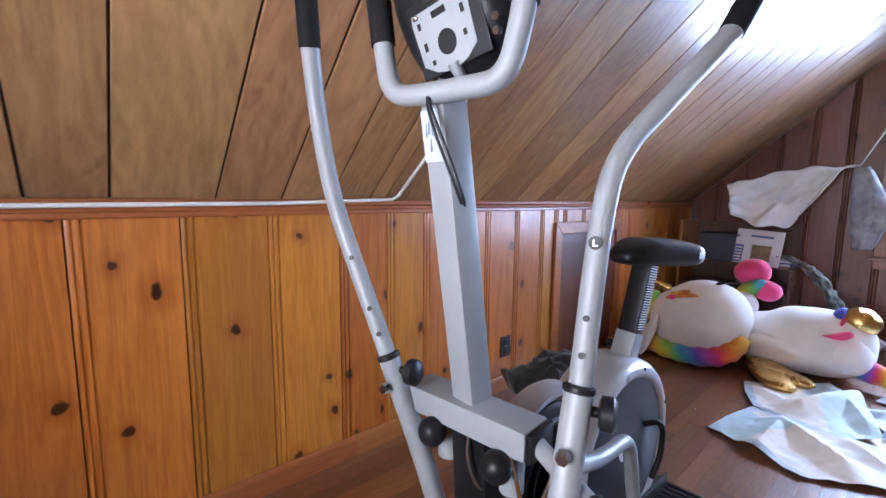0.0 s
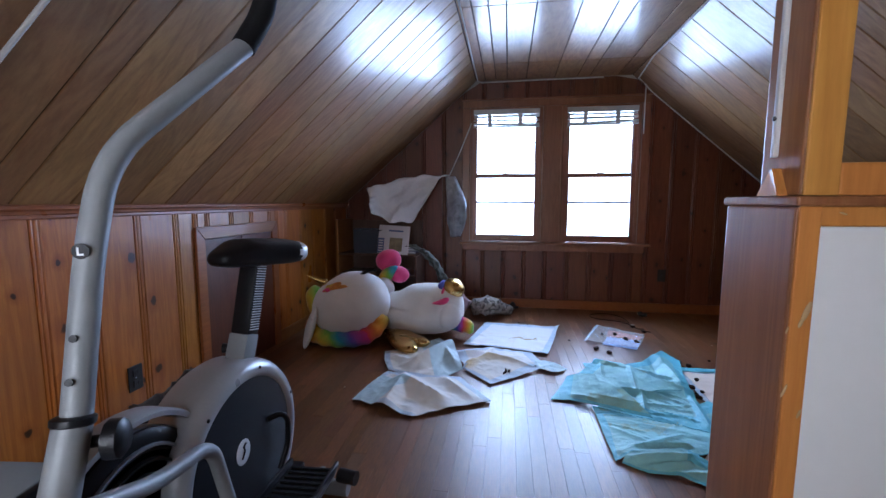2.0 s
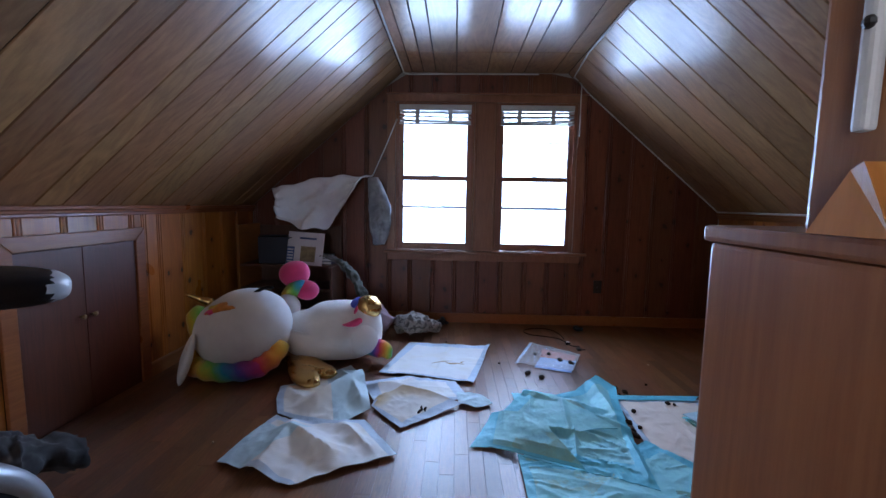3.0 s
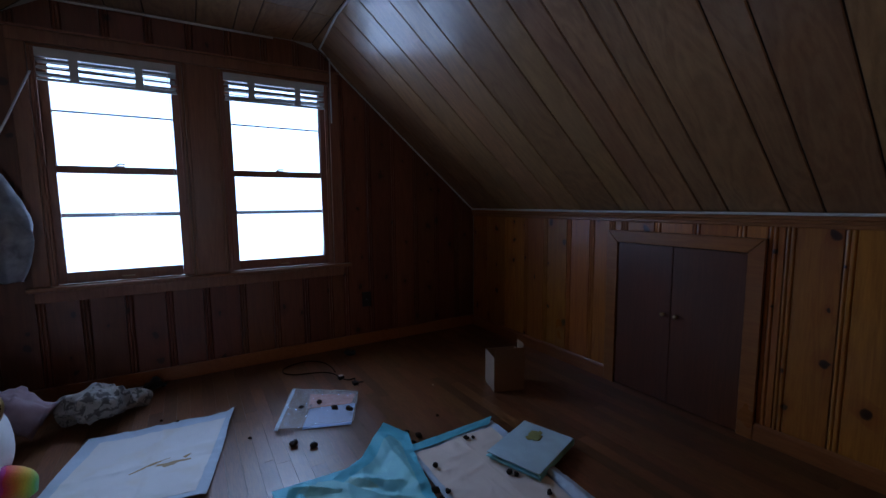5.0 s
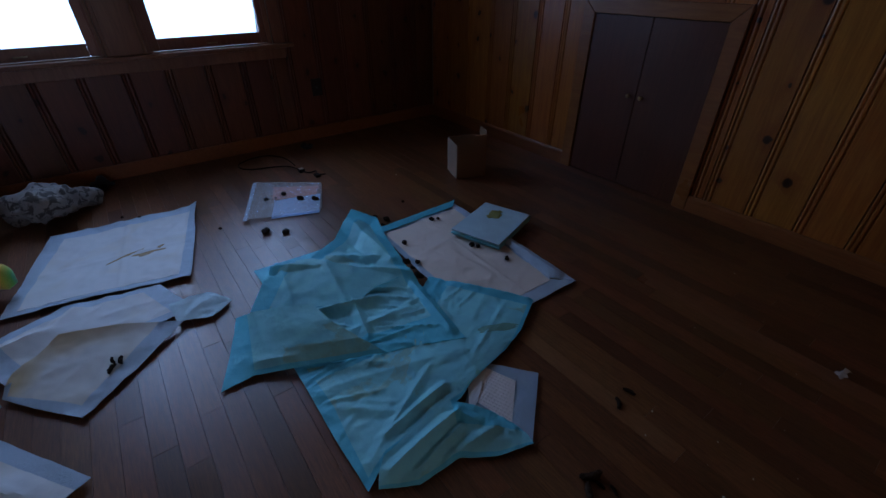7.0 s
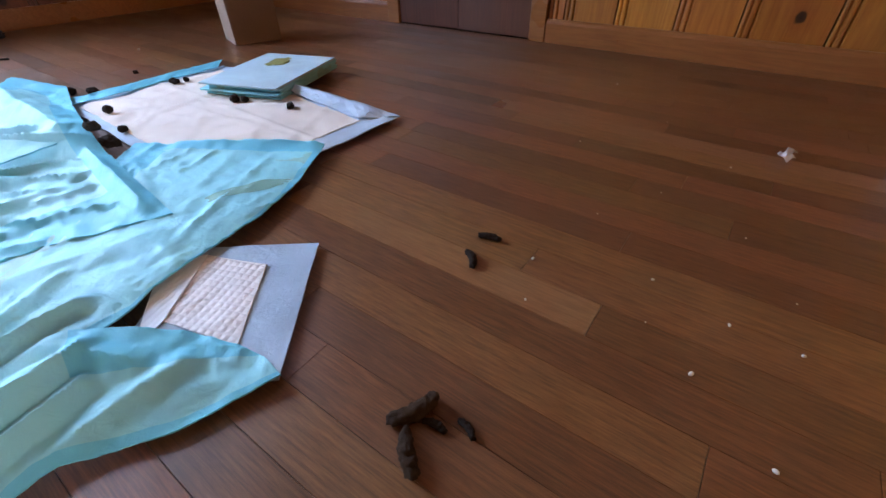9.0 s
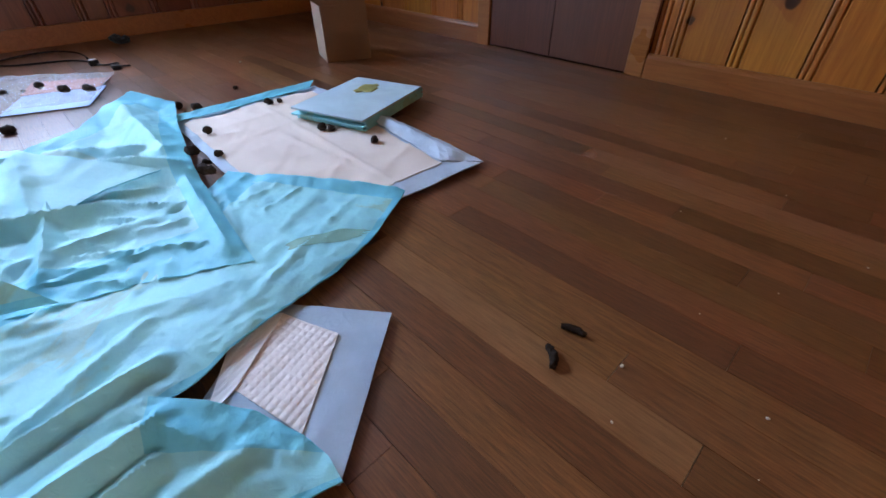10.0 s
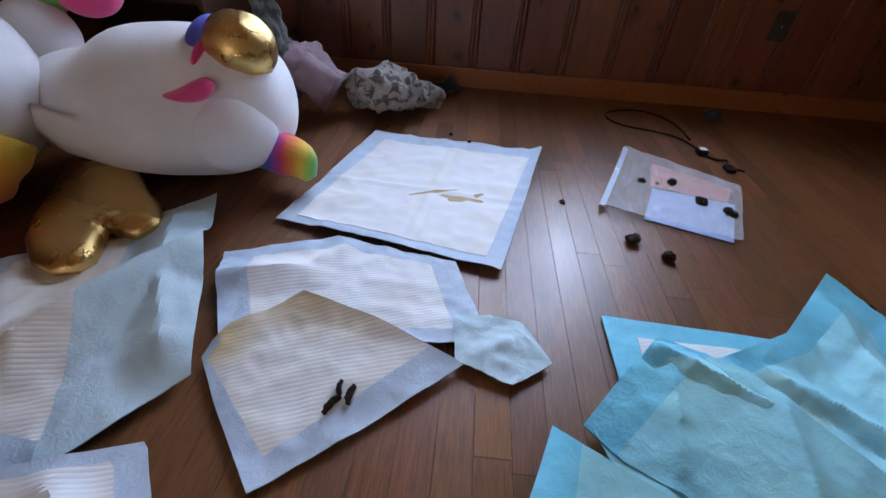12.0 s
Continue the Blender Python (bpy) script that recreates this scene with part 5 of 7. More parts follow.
def curve_at(pts, t):
    """A point on a polyline by its share of length."""
    pts = [Vector(p) for p in pts]
    ls = [(b - a).length for a, b in zip(pts, pts[1:])]
    s = t * sum(ls)
    for a, b, l in zip(pts, pts[1:], ls):
        if s <= l or b is pts[-1]:
            return a.lerp(b, min(1.0, s / l if l else 0))
        s -= l
    return pts[-1]


def coons(bottom, right, top, left, n, m, lift, mat_of, thick=0.0025):
    """A sheet between four edges (bottom and top run left to right, left and right run upwards), raised by lift(u, v, p)."""
    bm = bmesh.new()
    P00, P10, P11, P01 = Vector(bottom[0]), Vector(bottom[-1]), Vector(top[-1]), Vector(top[0])
    grid = []
    for j in range(m + 1):
        v = j / m
        row = []
        for i in range(n + 1):
            u = i / n
            p = curve_at(bottom, u) * (1 - v) + curve_at(top, u) * v + curve_at(left, v) * (1 - u) + curve_at(right, v) * u
            p -= P00 * (1 - u) * (1 - v) + P10 * u * (1 - v) + P11 * u * v + P01 * (1 - u) * v
            p.z += lift(u, v, p)
            row.append(p)
        grid.append(row)
    top_v = [[bm.verts.new(p) for p in row] for row in grid]
    low_v = [[bm.verts.new(p - Vector((0, 0, thick))) for p in row] for row in grid]
    for j in range(m):
        for i in range(n):
            k = mat_of((i + 0.5) / n, (j + 0.5) / m)
            bm.faces.new((top_v[j][i], top_v[j][i + 1], top_v[j + 1][i + 1], top_v[j + 1][i])).material_index = k
            bm.faces.new((low_v[j][i], low_v[j + 1][i], low_v[j + 1][i + 1], low_v[j][i + 1])).material_index = k
    ring_t = top_v[0] + [r[-1] for r in top_v[1:]] + top_v[-1][-2::-1] + [r[0] for r in top_v[-2:0:-1]]
    ring_l = low_v[0] + [r[-1] for r in low_v[1:]] + low_v[-1][-2::-1] + [r[0] for r in low_v[-2:0:-1]]
    for i in range(len(ring_t)):
        bm.faces.new((ring_t[i - 1], ring_l[i - 1], ring_l[i], ring_t[i]))
    return bm


def crinkle(p, a, s, seed):
    """Sharp creases: folded noise."""
    return a * (1 - 2 * abs(noise.noise(Vector((p.x * s, p.y * s, seed))))) + a * 0.5 * (1 - 2 * abs(noise.noise(Vector((p.x * s * 2.3, p.y * s * 2.3, seed + 9)))))


# white cloth slung over a cord, and the grey bag hanging beside it
bm = bmesh.new()
_n, _m = 40, 26
_rows = []
for j in range(_m + 1):
    v = j / _m
    row = []
    for i in range(_n + 1):
        u = i / _n
        a = Vector((-1.02, 4.30, 1.315)).lerp(Vector((-0.245, 4.82, 1.475)), u)
        a.z += 0.055 * math.sin(math.pi * u) + 0.012 * math.sin(u * 21)
        drop = 0.10 + 0.36 * math.sin(math.pi * min(1.0, u * 0.95 + 0.10)) ** 0.8
        if u > 0.78:
            drop *= 1 - (u - 0.78) / 0.26
        p = a + Vector((0.02 * math.sin(u * 17 + v * 5) * v + 0.16 * v * (0.45 - u), -0.05 * v - 0.05 * math.sin(u * 13 + v * 3) * v, -drop * v))
        p += Vector((0, -1, 0.3)) * (0.030 * noise.noise(Vector((u * 7 + v * 3, v * 5, 2.0))) + 0.016 * v * math.sin(9 * u + 13 * v) + 0.012 * noise.noise(Vector((u * 19 + v * 7, v * 11, 4.0))))
        p.z += v * 0.030 * noise.noise(Vector((u * 9, 3.0, 1.0)))
        if u < 0.06:
            p.z += 0.02 * noise.noise(Vector((v * 20, 1, 1)))
        row.append(bm.verts.new(p))
    _rows.append(row)
for j in range(_m):
    for i in range(_n):
        bm.faces.new((_rows[j][i], _rows[j][i + 1], _rows[j + 1][i + 1], _rows[j + 1][i]))
_cl = part("hanging_cloth", bm, WHITECLOTH, smooth=True)
_mod = _cl.modifiers.new("thickness", "SOLIDIFY")
_mod.thickness = 0.004
tagged(_cl, "wrinkled white cloth slung over a cord by the window", "cloth")

bm = bmesh.new()
_rings = []
for k in range(15):
    t = k / 14
    c = Vector((-0.235 + 0.075 * math.sin(t * 2.2), 4.80, 1.47 - 0.66 * t))
    w = 0.018 + 0.085 * math.sin(math.pi * min(1, 0.10 + t * 0.80)) ** 0.9
    ring = []
    for s in range(20):
        a = 2 * math.pi * s / 20
        r = w * (1 + 0.28 * math.sin(a * 5 + t * 4) * t + 0.2 * noise.noise(Vector((a * 2, t * 6, 3))))
        ring.append(bm.verts.new(c + Vector((r * math.cos(a), 0.55 * r * math.sin(a), 0.03 * noise.noise(Vector((a * 3, t * 3, 5))) * t))))
    _rings.append(ring)
for a, b in zip(_rings, _rings[1:]):
    for s in range(20):
        bm.faces.new((a[s], a[(s + 1) % 20], b[(s + 1) % 20], b[s]))
bm.faces.new(_rings[0])
bm.faces.new(_rings[-1][::-1])
tagged(part("hanging_bag", bm, GREYPLASTIC, smooth=True), "crumpled grey plastic bag hanging from the cord", "bag")
cable("cord", [(-0.015, YW - 0.030, 2.045), (-0.060, YW - 0.05, 1.93), (-0.130, 4.86, 1.75), (-0.245, 4.83, 1.485), (-0.60, 4.60, 1.425), (-1.02, 4.30, 1.325)], 0.006, "twisted pale cord tied to the window casing", WHITECLOTH)

# low wooden shelf in the corner
SHELFWOOD = wood("dark_shelf_wood", (0.13, 0.065, 0.035), (0.07, 0.032, 0.018), (14, 14, 1.0), per="object", rough=0.42, spread=0.1, line=(0.05, 0.025, 0.014))
shelf = thing("shelf_unit", "low dark wooden shelf unit against the gable wall", "shelf", (-1.0, 4.62, 0))
part("side_panel", box((-0.415, -0.20, 0.0), (-0.392, 0.24, 1.0), 0.003), TRIM, shelf, "lighter pine side panel")
part("side_panel", box((0.440, -0.20, 0.0), (0.462, 0.24, 0.62), 0.003), SHELFWOOD, shelf)
part("back_panel", box((-0.390, 0.225, 0.02), (0.438, 0.24, 0.98), 0.002), SHELFWOOD, shelf)
for _z in (0.10, 0.40, 0.62):
    part("shelf", box((-0.391, -0.20, _z), (0.439, 0.224, _z + 0.022), 0.003), SHELFWOOD, shelf)
PAPER = plain("printed_paper", (0.68, 0.70, 0.74), 0.6, vary=0.08, scale=20)
PRINTBLUE = plain("blue_print", (0.09, 0.15, 0.32), 0.6, vary=0.2)
PRINTBROWN = plain("colour_photo_print", (0.30, 0.25, 0.14), 0.6, vary=0.6, scale=160)
DARKBOX = plain("dark_blue_carton", (0.03, 0.045, 0.075), 0.5, vary=0.3, scale=20)
carton = thing("carton", "dark blue cardboard carton on the shelf", "box", (-1.08, 4.60, 0.643))
part("body", box((-0.16, -0.13, 0.0), (0.16, 0.13, 0.25), 0.004), DARKBOX, carton)
part("flap", box((-0.16, -0.135, 0.2505), (0.16, 0.0, 0.256), 0.002, pose(0, 0, 0, -4, 0, 0)), DARKBOX, carton)
poster = thing("magazine", "glossy magazine page with blue strip and photo", "magazine", (-0.80, 4.42, 0.645))
poster.rotation_euler = (radians(-10), radians(3), radians(-4))
part("page", box((-0.17, 0.0, 0.0), (0.17, 0.008, 0.30), 0.001), PAPER, poster)
part("blue_strip", box((-0.168, -0.0025, 0.005), (-0.10, -0.0005, 0.16), 0), PRINTBLUE, poster)
for _i in range(5):
    part("print_line", box((-0.160, -0.0040, 0.020 + 0.027 * _i), (-0.110, -0.0028, 0.032 + 0.027 * _i), 0), PAPER, poster)
part("photo", box((-0.04, -0.0025, 0.03), (0.10, -0.0005, 0.17), 0), PRINTBROWN, poster)
part("headline", box((-0.06, -0.0025, 0.235), (0.10, -0.0005, 0.252), 0), PRINTBLUE, poster)
# books lying under it
for _i, (_z, _w, _c) in enumerate(((0.643, 0.13, (0.10, 0.12, 0.20)), (0.672, 0.12, (0.30, 0.28, 0.26)), (0.698, 0.11, (0.06, 0.07, 0.09)))):
    bk = thing("book", "worn closed book lying on the shelf", "book", (-0.68, 4.58, _z), group="books on the shelf")
    bk.rotation_euler = (0, 0, radians(8 * _i - 6))
    part("cover", box((-_w, -0.09, 0.0), (_w, 0.09, 0.026), 0.003), plain("book_cover", _c, 0.5), bk)
    part("page_block", box((-_w + 0.006, -0.0925, 0.004), (_w - 0.004, -0.0902, 0.022), 0), PAPER, bk)


def garment(name, spine, radii, mat, label, seed, flat=0.7):
    """A twisted, wrinkled bundle of cloth along a spine."""
    pts = rounded(spine, 0.12, 6)
    bm = bmesh.new()
    n = len(pts)
    rr = [radii[min(len(radii) - 1, int(i / n * len(radii)))] for i in range(n)]
    rr = [(rr[max(0, i - 1)] + rr[i] + rr[min(n - 1, i + 1)]) / 3 for i in range(n)]
    add_tube(bm, pts, rr, 26, flat=flat)
    bmesh.ops.subdivide_edges(bm, edges=[e for e in bm.edges if e.calc_length() > 0.03], cuts=2, use_grid_fill=True)
    for v in bm.verts:
        d = crinkle(v.co, 0.028, 8, seed) + 0.016 * noise.noise(v.co * 22)
        v.co += v.normal * d if v.normal.length else Vector((0, 0, d))
        v.co.z = max(0.004, v.co.z)
    return tagged(part(name, bm, mat, smooth=True), label, "clothing")


garment("camouflage_jacket", [(-0.66, 4.46, 0.74), (-0.48, 4.44, 0.69), (-0.30, 4.40, 0.52), (-0.20, 4.36, 0.30), (-0.18, 4.34, 0.08)], [0.06, 0.085, 0.085, 0.08, 0.09], CAMO, "camouflage jacket hanging down from the shelf", 3)
garment("crumpled_shirt", [(-0.24, 4.40, 0.24), (-0.12, 4.38, 0.20), (0.02, 4.36, 0.11)], [0.13, 0.17, 0.14], MAUVE, "crumpled mauve shirt on the floor", 5)
garment("crumpled_trousers", [(0.06, 4.50, 0.09), (0.18, 4.44, 0.13), (0.30, 4.45, 0.11), (0.38, 4.58, 0.06)], [0.13, 0.17, 0.16, 0.10], CAMO2, "crumpled grey camouflage trousers on the floor", 8)
garment("black_sock", [(0.40, 4.74, 0.035), (0.48, 4.78, 0.04), (0.54, 4.77, 0.03)], [0.04, 0.045, 0.03], DARKCLOTH, "black sock on the floor by the baseboard", 11)
garment("black_bag", [(-1.34, 1.80, 0.16), (-1.22, 1.98, 0.20), (-1.10, 2.16, 0.20), (-1.02, 2.32, 0.12)], [0.12, 0.18, 0.19, 0.12], DARKCLOTH, "black cloth bag slumped by the hatch door", 14)

from mathutils.bvhtree import BVHTree

# ---- things on the floor ----


def film_material(name, colour, rough=0.45, stained=0.0, alpha=1.0):
    m, nt, bsdf = material(name)
    vec, raw, _ = coords(nt, (1, 1, 1))
    a = tex_noise(nt, raw, 7.0, 4.0, 0.6, 0.8)
    b = tex_noise(nt, raw, 42.0, 6.0, 0.65, 2.2)
    pale = tuple(min(0.85, c * 1.12 + 0.03) for c in colour)
    col = ramp(nt, a, [(0.35, colour), (0.65, pale)])
    if stained:
        w = tex_noise(nt, raw, 3.1, 5.0, 0.62, 0.5)
        col = mix(nt, maths(nt, "MULTIPLY", ramp(nt, w, [(0.585, (0, 0, 0)), (0.61, (1, 1, 1)), (0.66, (0.6, 0.6, 0.6))]), stained), col, (0.36, 0.40, 0.20))
    nt.links.new(col, bsdf.inputs["Base Color"])
    if alpha < 1:
        bsdf.inputs["Alpha"].default_value = alpha
    else:
        thin = nt.nodes.new("ShaderNodeBsdfTranslucent")
        nt.links.new(col, thin.inputs["Color"])
        both = node(nt, "ShaderNodeMixShader", Fac=0.14)
        nt.links.new(bsdf.outputs[0], both.inputs[1])
        nt.links.new(thin.outputs[0], both.inputs[2])
        nt.links.new(both.outputs[0], nt.nodes["Material Output"].inputs["Surface"])
    fold = node(nt, "ShaderNodeTexVoronoi", Scale=8.0)
    fold.feature = "DISTANCE_TO_EDGE"
    shift = nt.nodes.new("ShaderNodeVectorMath")
    shift.operation = "MULTIPLY_ADD"
    warp = node(nt, "ShaderNodeTexNoise", Scale=5.0)
    nt.links.new(raw, warp.inputs["Vector"])
    nt.links.new(warp.outputs[1], shift.inputs[0])
    shift.inputs[1].default_value = (0.16, 0.16, 0.16)
    nt.links.new(raw, shift.inputs[2])
    nt.links.new(shift.outputs[0], fold.inputs["Vector"])
    b = maths(nt, "ADD", maths(nt, "MULTIPLY", b, 0.5), maths(nt, "MULTIPLY", ramp(nt, fold.outputs[0], [(0.0, (1, 1, 1)), (0.10, (0, 0, 0))]), 0.09))
    nt.links.new(ramp(nt, b, [(0.3, (rough - 0.15,) * 3), (0.7, (rough + 0.1,) * 3)]), bsdf.inputs["Roughness"])
    bsdf.inputs["Specular IOR Level"].default_value = 0.2
    bump(nt, bsdf, b, 0.6, 0.0065)
    return m


def core_material(name, colour, stain, amount, scale, quilt, spots=()):
    """Quilted absorbent paper with yellowed patches."""
    m, nt, bsdf = material(name)
    vec, raw, _ = coords(nt, (1, 1, 1))
    a = tex_noise(nt, raw, scale, 3.0, 0.5, 0.4)
    sep = nt.nodes.new("ShaderNodeSeparateXYZ")
    nt.links.new(raw, sep.inputs[0])
    s = maths(nt, "SINE", maths(nt, "MULTIPLY", maths(nt, "ADD", sep.outputs[0], maths(nt, "MULTIPLY", sep.outputs[1], 0.35)), quilt))
    t = maths(nt, "SINE", maths(nt, "MULTIPLY", maths(nt, "SUBTRACT", sep.outputs[1], maths(nt, "MULTIPLY", sep.outputs[0], 0.35)), quilt))
    h = maths(nt, "MULTIPLY", maths(nt, "ABSOLUTE", s), maths(nt, "ABSOLUTE", t)) if quilt < 300 else maths(nt, "ABSOLUTE", t)
    f = tex_noise(nt, raw, 300.0, 2.0)
    col = mix(nt, maths(nt, "MULTIPLY", ramp(nt, a, [(0.52, (0, 0, 0)), (0.70, (1, 1, 1))]), amount), colour, stain)
    for x, y, r, strong in spots:
        far = nt.nodes.new("ShaderNodeVectorMath")
        far.operation = "DISTANCE"
        nt.links.new(raw, far.inputs[0])
        far.inputs[1].default_value = (x, y, 0.06)
        edge = maths(nt, "ADD", maths(nt, "DIVIDE", far.outputs["Value"], r), maths(nt, "MULTIPLY", maths(nt, "SUBTRACT", a, 0.5), 1.1))
        col = mix(nt, maths(nt, "MULTIPLY", ramp(nt, edge, [(0.25, (1, 1, 1)), (1.0, (0, 0, 0))]), strong), col, stain)
    nt.links.new(col, bsdf.inputs["Base Color"])
    bsdf.inputs["Roughness"].default_value = 0.85
    bump(nt, bsdf, maths(nt, "ADD", h, maths(nt, "MULTIPLY", f, 0.4)), 0.20 if quilt > 300 else 0.40, 0.0018 if quilt > 300 else 0.0040)
    return m


AQUA = film_material("aqua_plastic_film", (0.19, 0.62, 0.77), 0.60)
AQUAPALE = film_material("pale_aqua_backed_pad", (0.33, 0.71, 0.79), 0.62, 0.42)
PALEAQUA = film_material("faint_aqua_backed_pad", (0.54, 0.69, 0.74), 0.6)
ICE = film_material("ice_blue_film", (0.51, 0.60, 0.69), 0.60)
CORE = core_material("white_pad_core", (0.78, 0.77, 0.73), (0.64, 0.50, 0.26), 0.18, 4.0, 330.0, ((0.12, 3.06, 0.09, 0.9), (0.19, 3.14, 0.08, 0.6), (0.29, 3.19, 0.11, 0.75), (0.43, 3.17, 0.10, 0.65), (-0.27, 3.15, 0.14, 0.3), (-0.22, 3.02, 0.10, 0.3)))
CORECLEAN = core_material("clean_pad_core", (0.79, 0.79, 0.78), (0.70, 0.60, 0.42), 0.35, 5.0, 330.0)
COREPINK = core_material("cream_pad_core", (0.76, 0.64, 0.54), (0.72, 0.60, 0.48), 0.4, 5.0, 420.0)
COREQUILT = core_material("quilted_cream_core", (0.78, 0.70, 0.65), (0.72, 0.60, 0.48), 0.3, 5.0, 240.0)
ICETHIN = film_material("thin_ice_blue_film", (0.46, 0.56, 0.66), 0.45, 0.0, 0.74)
STAIN = film_material("dried_yellow_stain", (0.34, 0.33, 0.10), 0.6)
STAINAQUA = film_material("olive_stain_on_aqua", (0.26, 0.46, 0.36), 0.62, 0.0, 0.72)
STAINBROWN = film_material("dried_brown_stain", (0.50, 0.36, 0.18), 0.7, 0.0, 0.78)


def seg_dist(p, a, b):
    a, b, q = Vector(a[:2]), Vector(b[:2]), Vector((p.x, p.y))
    d = b - a
    t = max(0.0, min(1.0, (q - a).dot(d) / d.length_squared))
    return (q - (a + d * t)).length, t


def ridges(lines, amp=0.004, scale=11, seed=1.0):
    """Height from folds: (start, end, height, width) each, and fine creases."""
    def lift(u, v, p):
        z = 0.0
        for a, b, h, w in lines:
            d, t = seg_dist(p, a, b)
            z = max(z, h * (0.55 + 0.45 * math.sin(math.pi * (0.15 + 0.7 * t))) * max(0.0, 1 - d / w) ** 1.3)
        return z + max(0.0, crinkle(p, amp, scale, seed) + amp)
    return lift


SHEETS = []


def pleats(seed, n, x0, x1, y0, y1, turn, h=0.006):
    """Thin long creases running roughly one way."""
    rng = random.Random(seed)
    out = []
    for _ in range(n):
        x, y, a, l = rng.uniform(x0, x1), rng.uniform(y0, y1), radians(turn + rng.gauss(0, 28)), rng.uniform(0.05, 0.17)
        out.append(((x - l * math.cos(a), y - l * math.sin(a)), (x + l * math.cos(a), y + l * math.sin(a)), h * rng.uniform(0.5, 1.3), rng.uniform(0.012, 0.020)))
    return out


def drape(name, mid, along_, across, turn, mat, parent, label, seed):
    """A thin uneven stain lying on the pads under it."""
    trees = [BVHTree.FromPolygons([v.co for v in me.vertices], [p.vertices for p in me.polygons]) for me in SHEETS]
    bm = bmesh.new()
    rings, m = [], pose(mid[0], mid[1], 0, 0, 0, turn)
    for r in (1.0, 0.85, 0.65, 0.45, 0.25, 0.08):
        ring = []
        for k in range(36):
            a = 2 * math.pi * k / 36
            w = r * (1 + 0.28 * noise.noise(Vector((2.2 * math.cos(a), 2.2 * math.sin(a), seed))) + 0.12 * noise.noise(Vector((7 * math.cos(a), 7 * math.sin(a), seed))))
            c, d = math.cos(a), math.sin(a)
            q = 1.0 / (abs(c) ** 3 + abs(d) ** 3) ** (1 / 3)
            p = m @ Vector((along_ * w * q * c, across * w * q * d, 0))
            hits = [t.ray_cast(Vector((p.x, p.y, 0.5)), Vector((0, 0, -1)))[0] for t in trees]
            p.z = max([h.z for h in hits if h is not None], default=0.001) + 0.0009
            ring.append(bm.verts.new(p))
        rings.append(ring)
    for p, q in zip(rings, rings[1:]):
        for k in range(36):
            bm.faces.new((p[k - 1], p[k], q[k], q[k - 1]))
    bm.faces.new(rings[-1])
    return part(name, bm, mat, parent, label, True)



def pad_sheet(name, label, edges, lift, mats, mat_of, n=44, m=44, group="puppy pads", smooth=28):
    """A soft pad of film and paper lying on the floor, a part for each of its materials."""
    root = thing(name, label, "puppy pad", group=group)
    names = {"ice_blue_film": "film_border", "aqua_plastic_film": "film_border", "pale_aqua_backed_pad": "backed_centre", "faint_aqua_backed_pad": "folded_back"}
    for k, mat in enumerate(mats):
        bm = coons(*edges, n, m, lift, mat_of)
        if len(mats) > 1:
            bmesh.ops.delete(bm, geom=[f for f in bm.faces if f.material_index != k], context="FACES")
            for f in bm.faces:
                f.material_index = 0
        if not bm.faces:
            bm.free()
            continue
        ob = part(names.get(mat.name, "absorbent_core"), bm, mat, root)
        smooth_edges(ob, smooth)
        SHEETS.append(ob.data)
    return root


def surface_z(x, y):
    """Height of the pads at a spot."""
    best = 0.0
    for me in SHEETS:
        for v in me.vertices:
            if abs(v.co.x - x) < 0.012 and abs(v.co.y - y) < 0.012:
                best = max(best, v.co.z)
    return best


def rim(w):
    return lambda u, v: 0 if min(u, v, 1 - u, 1 - v) < w else 1


def quad(a, b, c, d, z=0.004):
    """Edges of a flat quad: a-b bottom, d-c top."""
    a, b, c, d = [(*p, z) if len(p) == 2 else p for p in (a, b, c, d)]
    return [a, b], [b, c], [d, c], [a, d]


def flat_pad(label, corners, core_corners, film, core, seed, z=0.004, amp=0.003, folds=()):
    """A spread pad: film sheet with the absorbent core on it as a part."""
    root = thing("puppy_pad", label, "puppy pad", group="puppy pads")
    lift = ridges(list(folds), amp, 6, seed)
    f = part("backing_film", coons(*quad(*corners, z=z), 60, 60, lift, lambda u, v: 0), film, root, "thin plastic backing film")
    smooth_edges(f, 60)
    c = part("absorbent_core", coons(*quad(*core_corners, z=z + 0.0022), 60, 60, lambda u, v, p: lift(u, v, p) + 0.0008 * noise.noise(p * 40), lambda u, v: 0, 0.002), core, root, "quilted absorbent paper core")
    smooth_edges(c, 60)
    SHEETS.extend((f.data, c.data))
    return root


pad_c = flat_pad("spread white puppy pad with a brown stain", ((0.051, 3.533), (0.723, 3.392), (0.901, 4.160), (0.206, 4.211)), ((0.105, 3.560), (0.684, 3.447), (0.844, 4.075), (0.262, 4.131)), ICE, CORECLEAN, 2.0, 0.004, 0.006, (((0.10, 3.80), (0.82, 3.75), 0.005, 0.014), ((0.45, 3.45), (0.55, 4.15), 0.005, 0.014), ((0.84, 3.9), (0.90, 4.15), 0.030, 0.05), ((0.70, 3.40), (0.20, 3.51), 0.016, 0.04)))
for _c, _l, _w, _t, _k in (((0.50, 3.755), 0.085, 0.007, 22, 3.0), ((0.60, 3.735), 0.075, 0.010, -6, 5.0), ((0.585, 3.728), 0.032, 0.018, 10, 7.0), ((0.655, 3.765), 0.020, 0.009, 40, 9.0)):
    drape("stain", _c, _l, _w, _t, STAINBROWN, pad_c, "dried brown stain", _k)

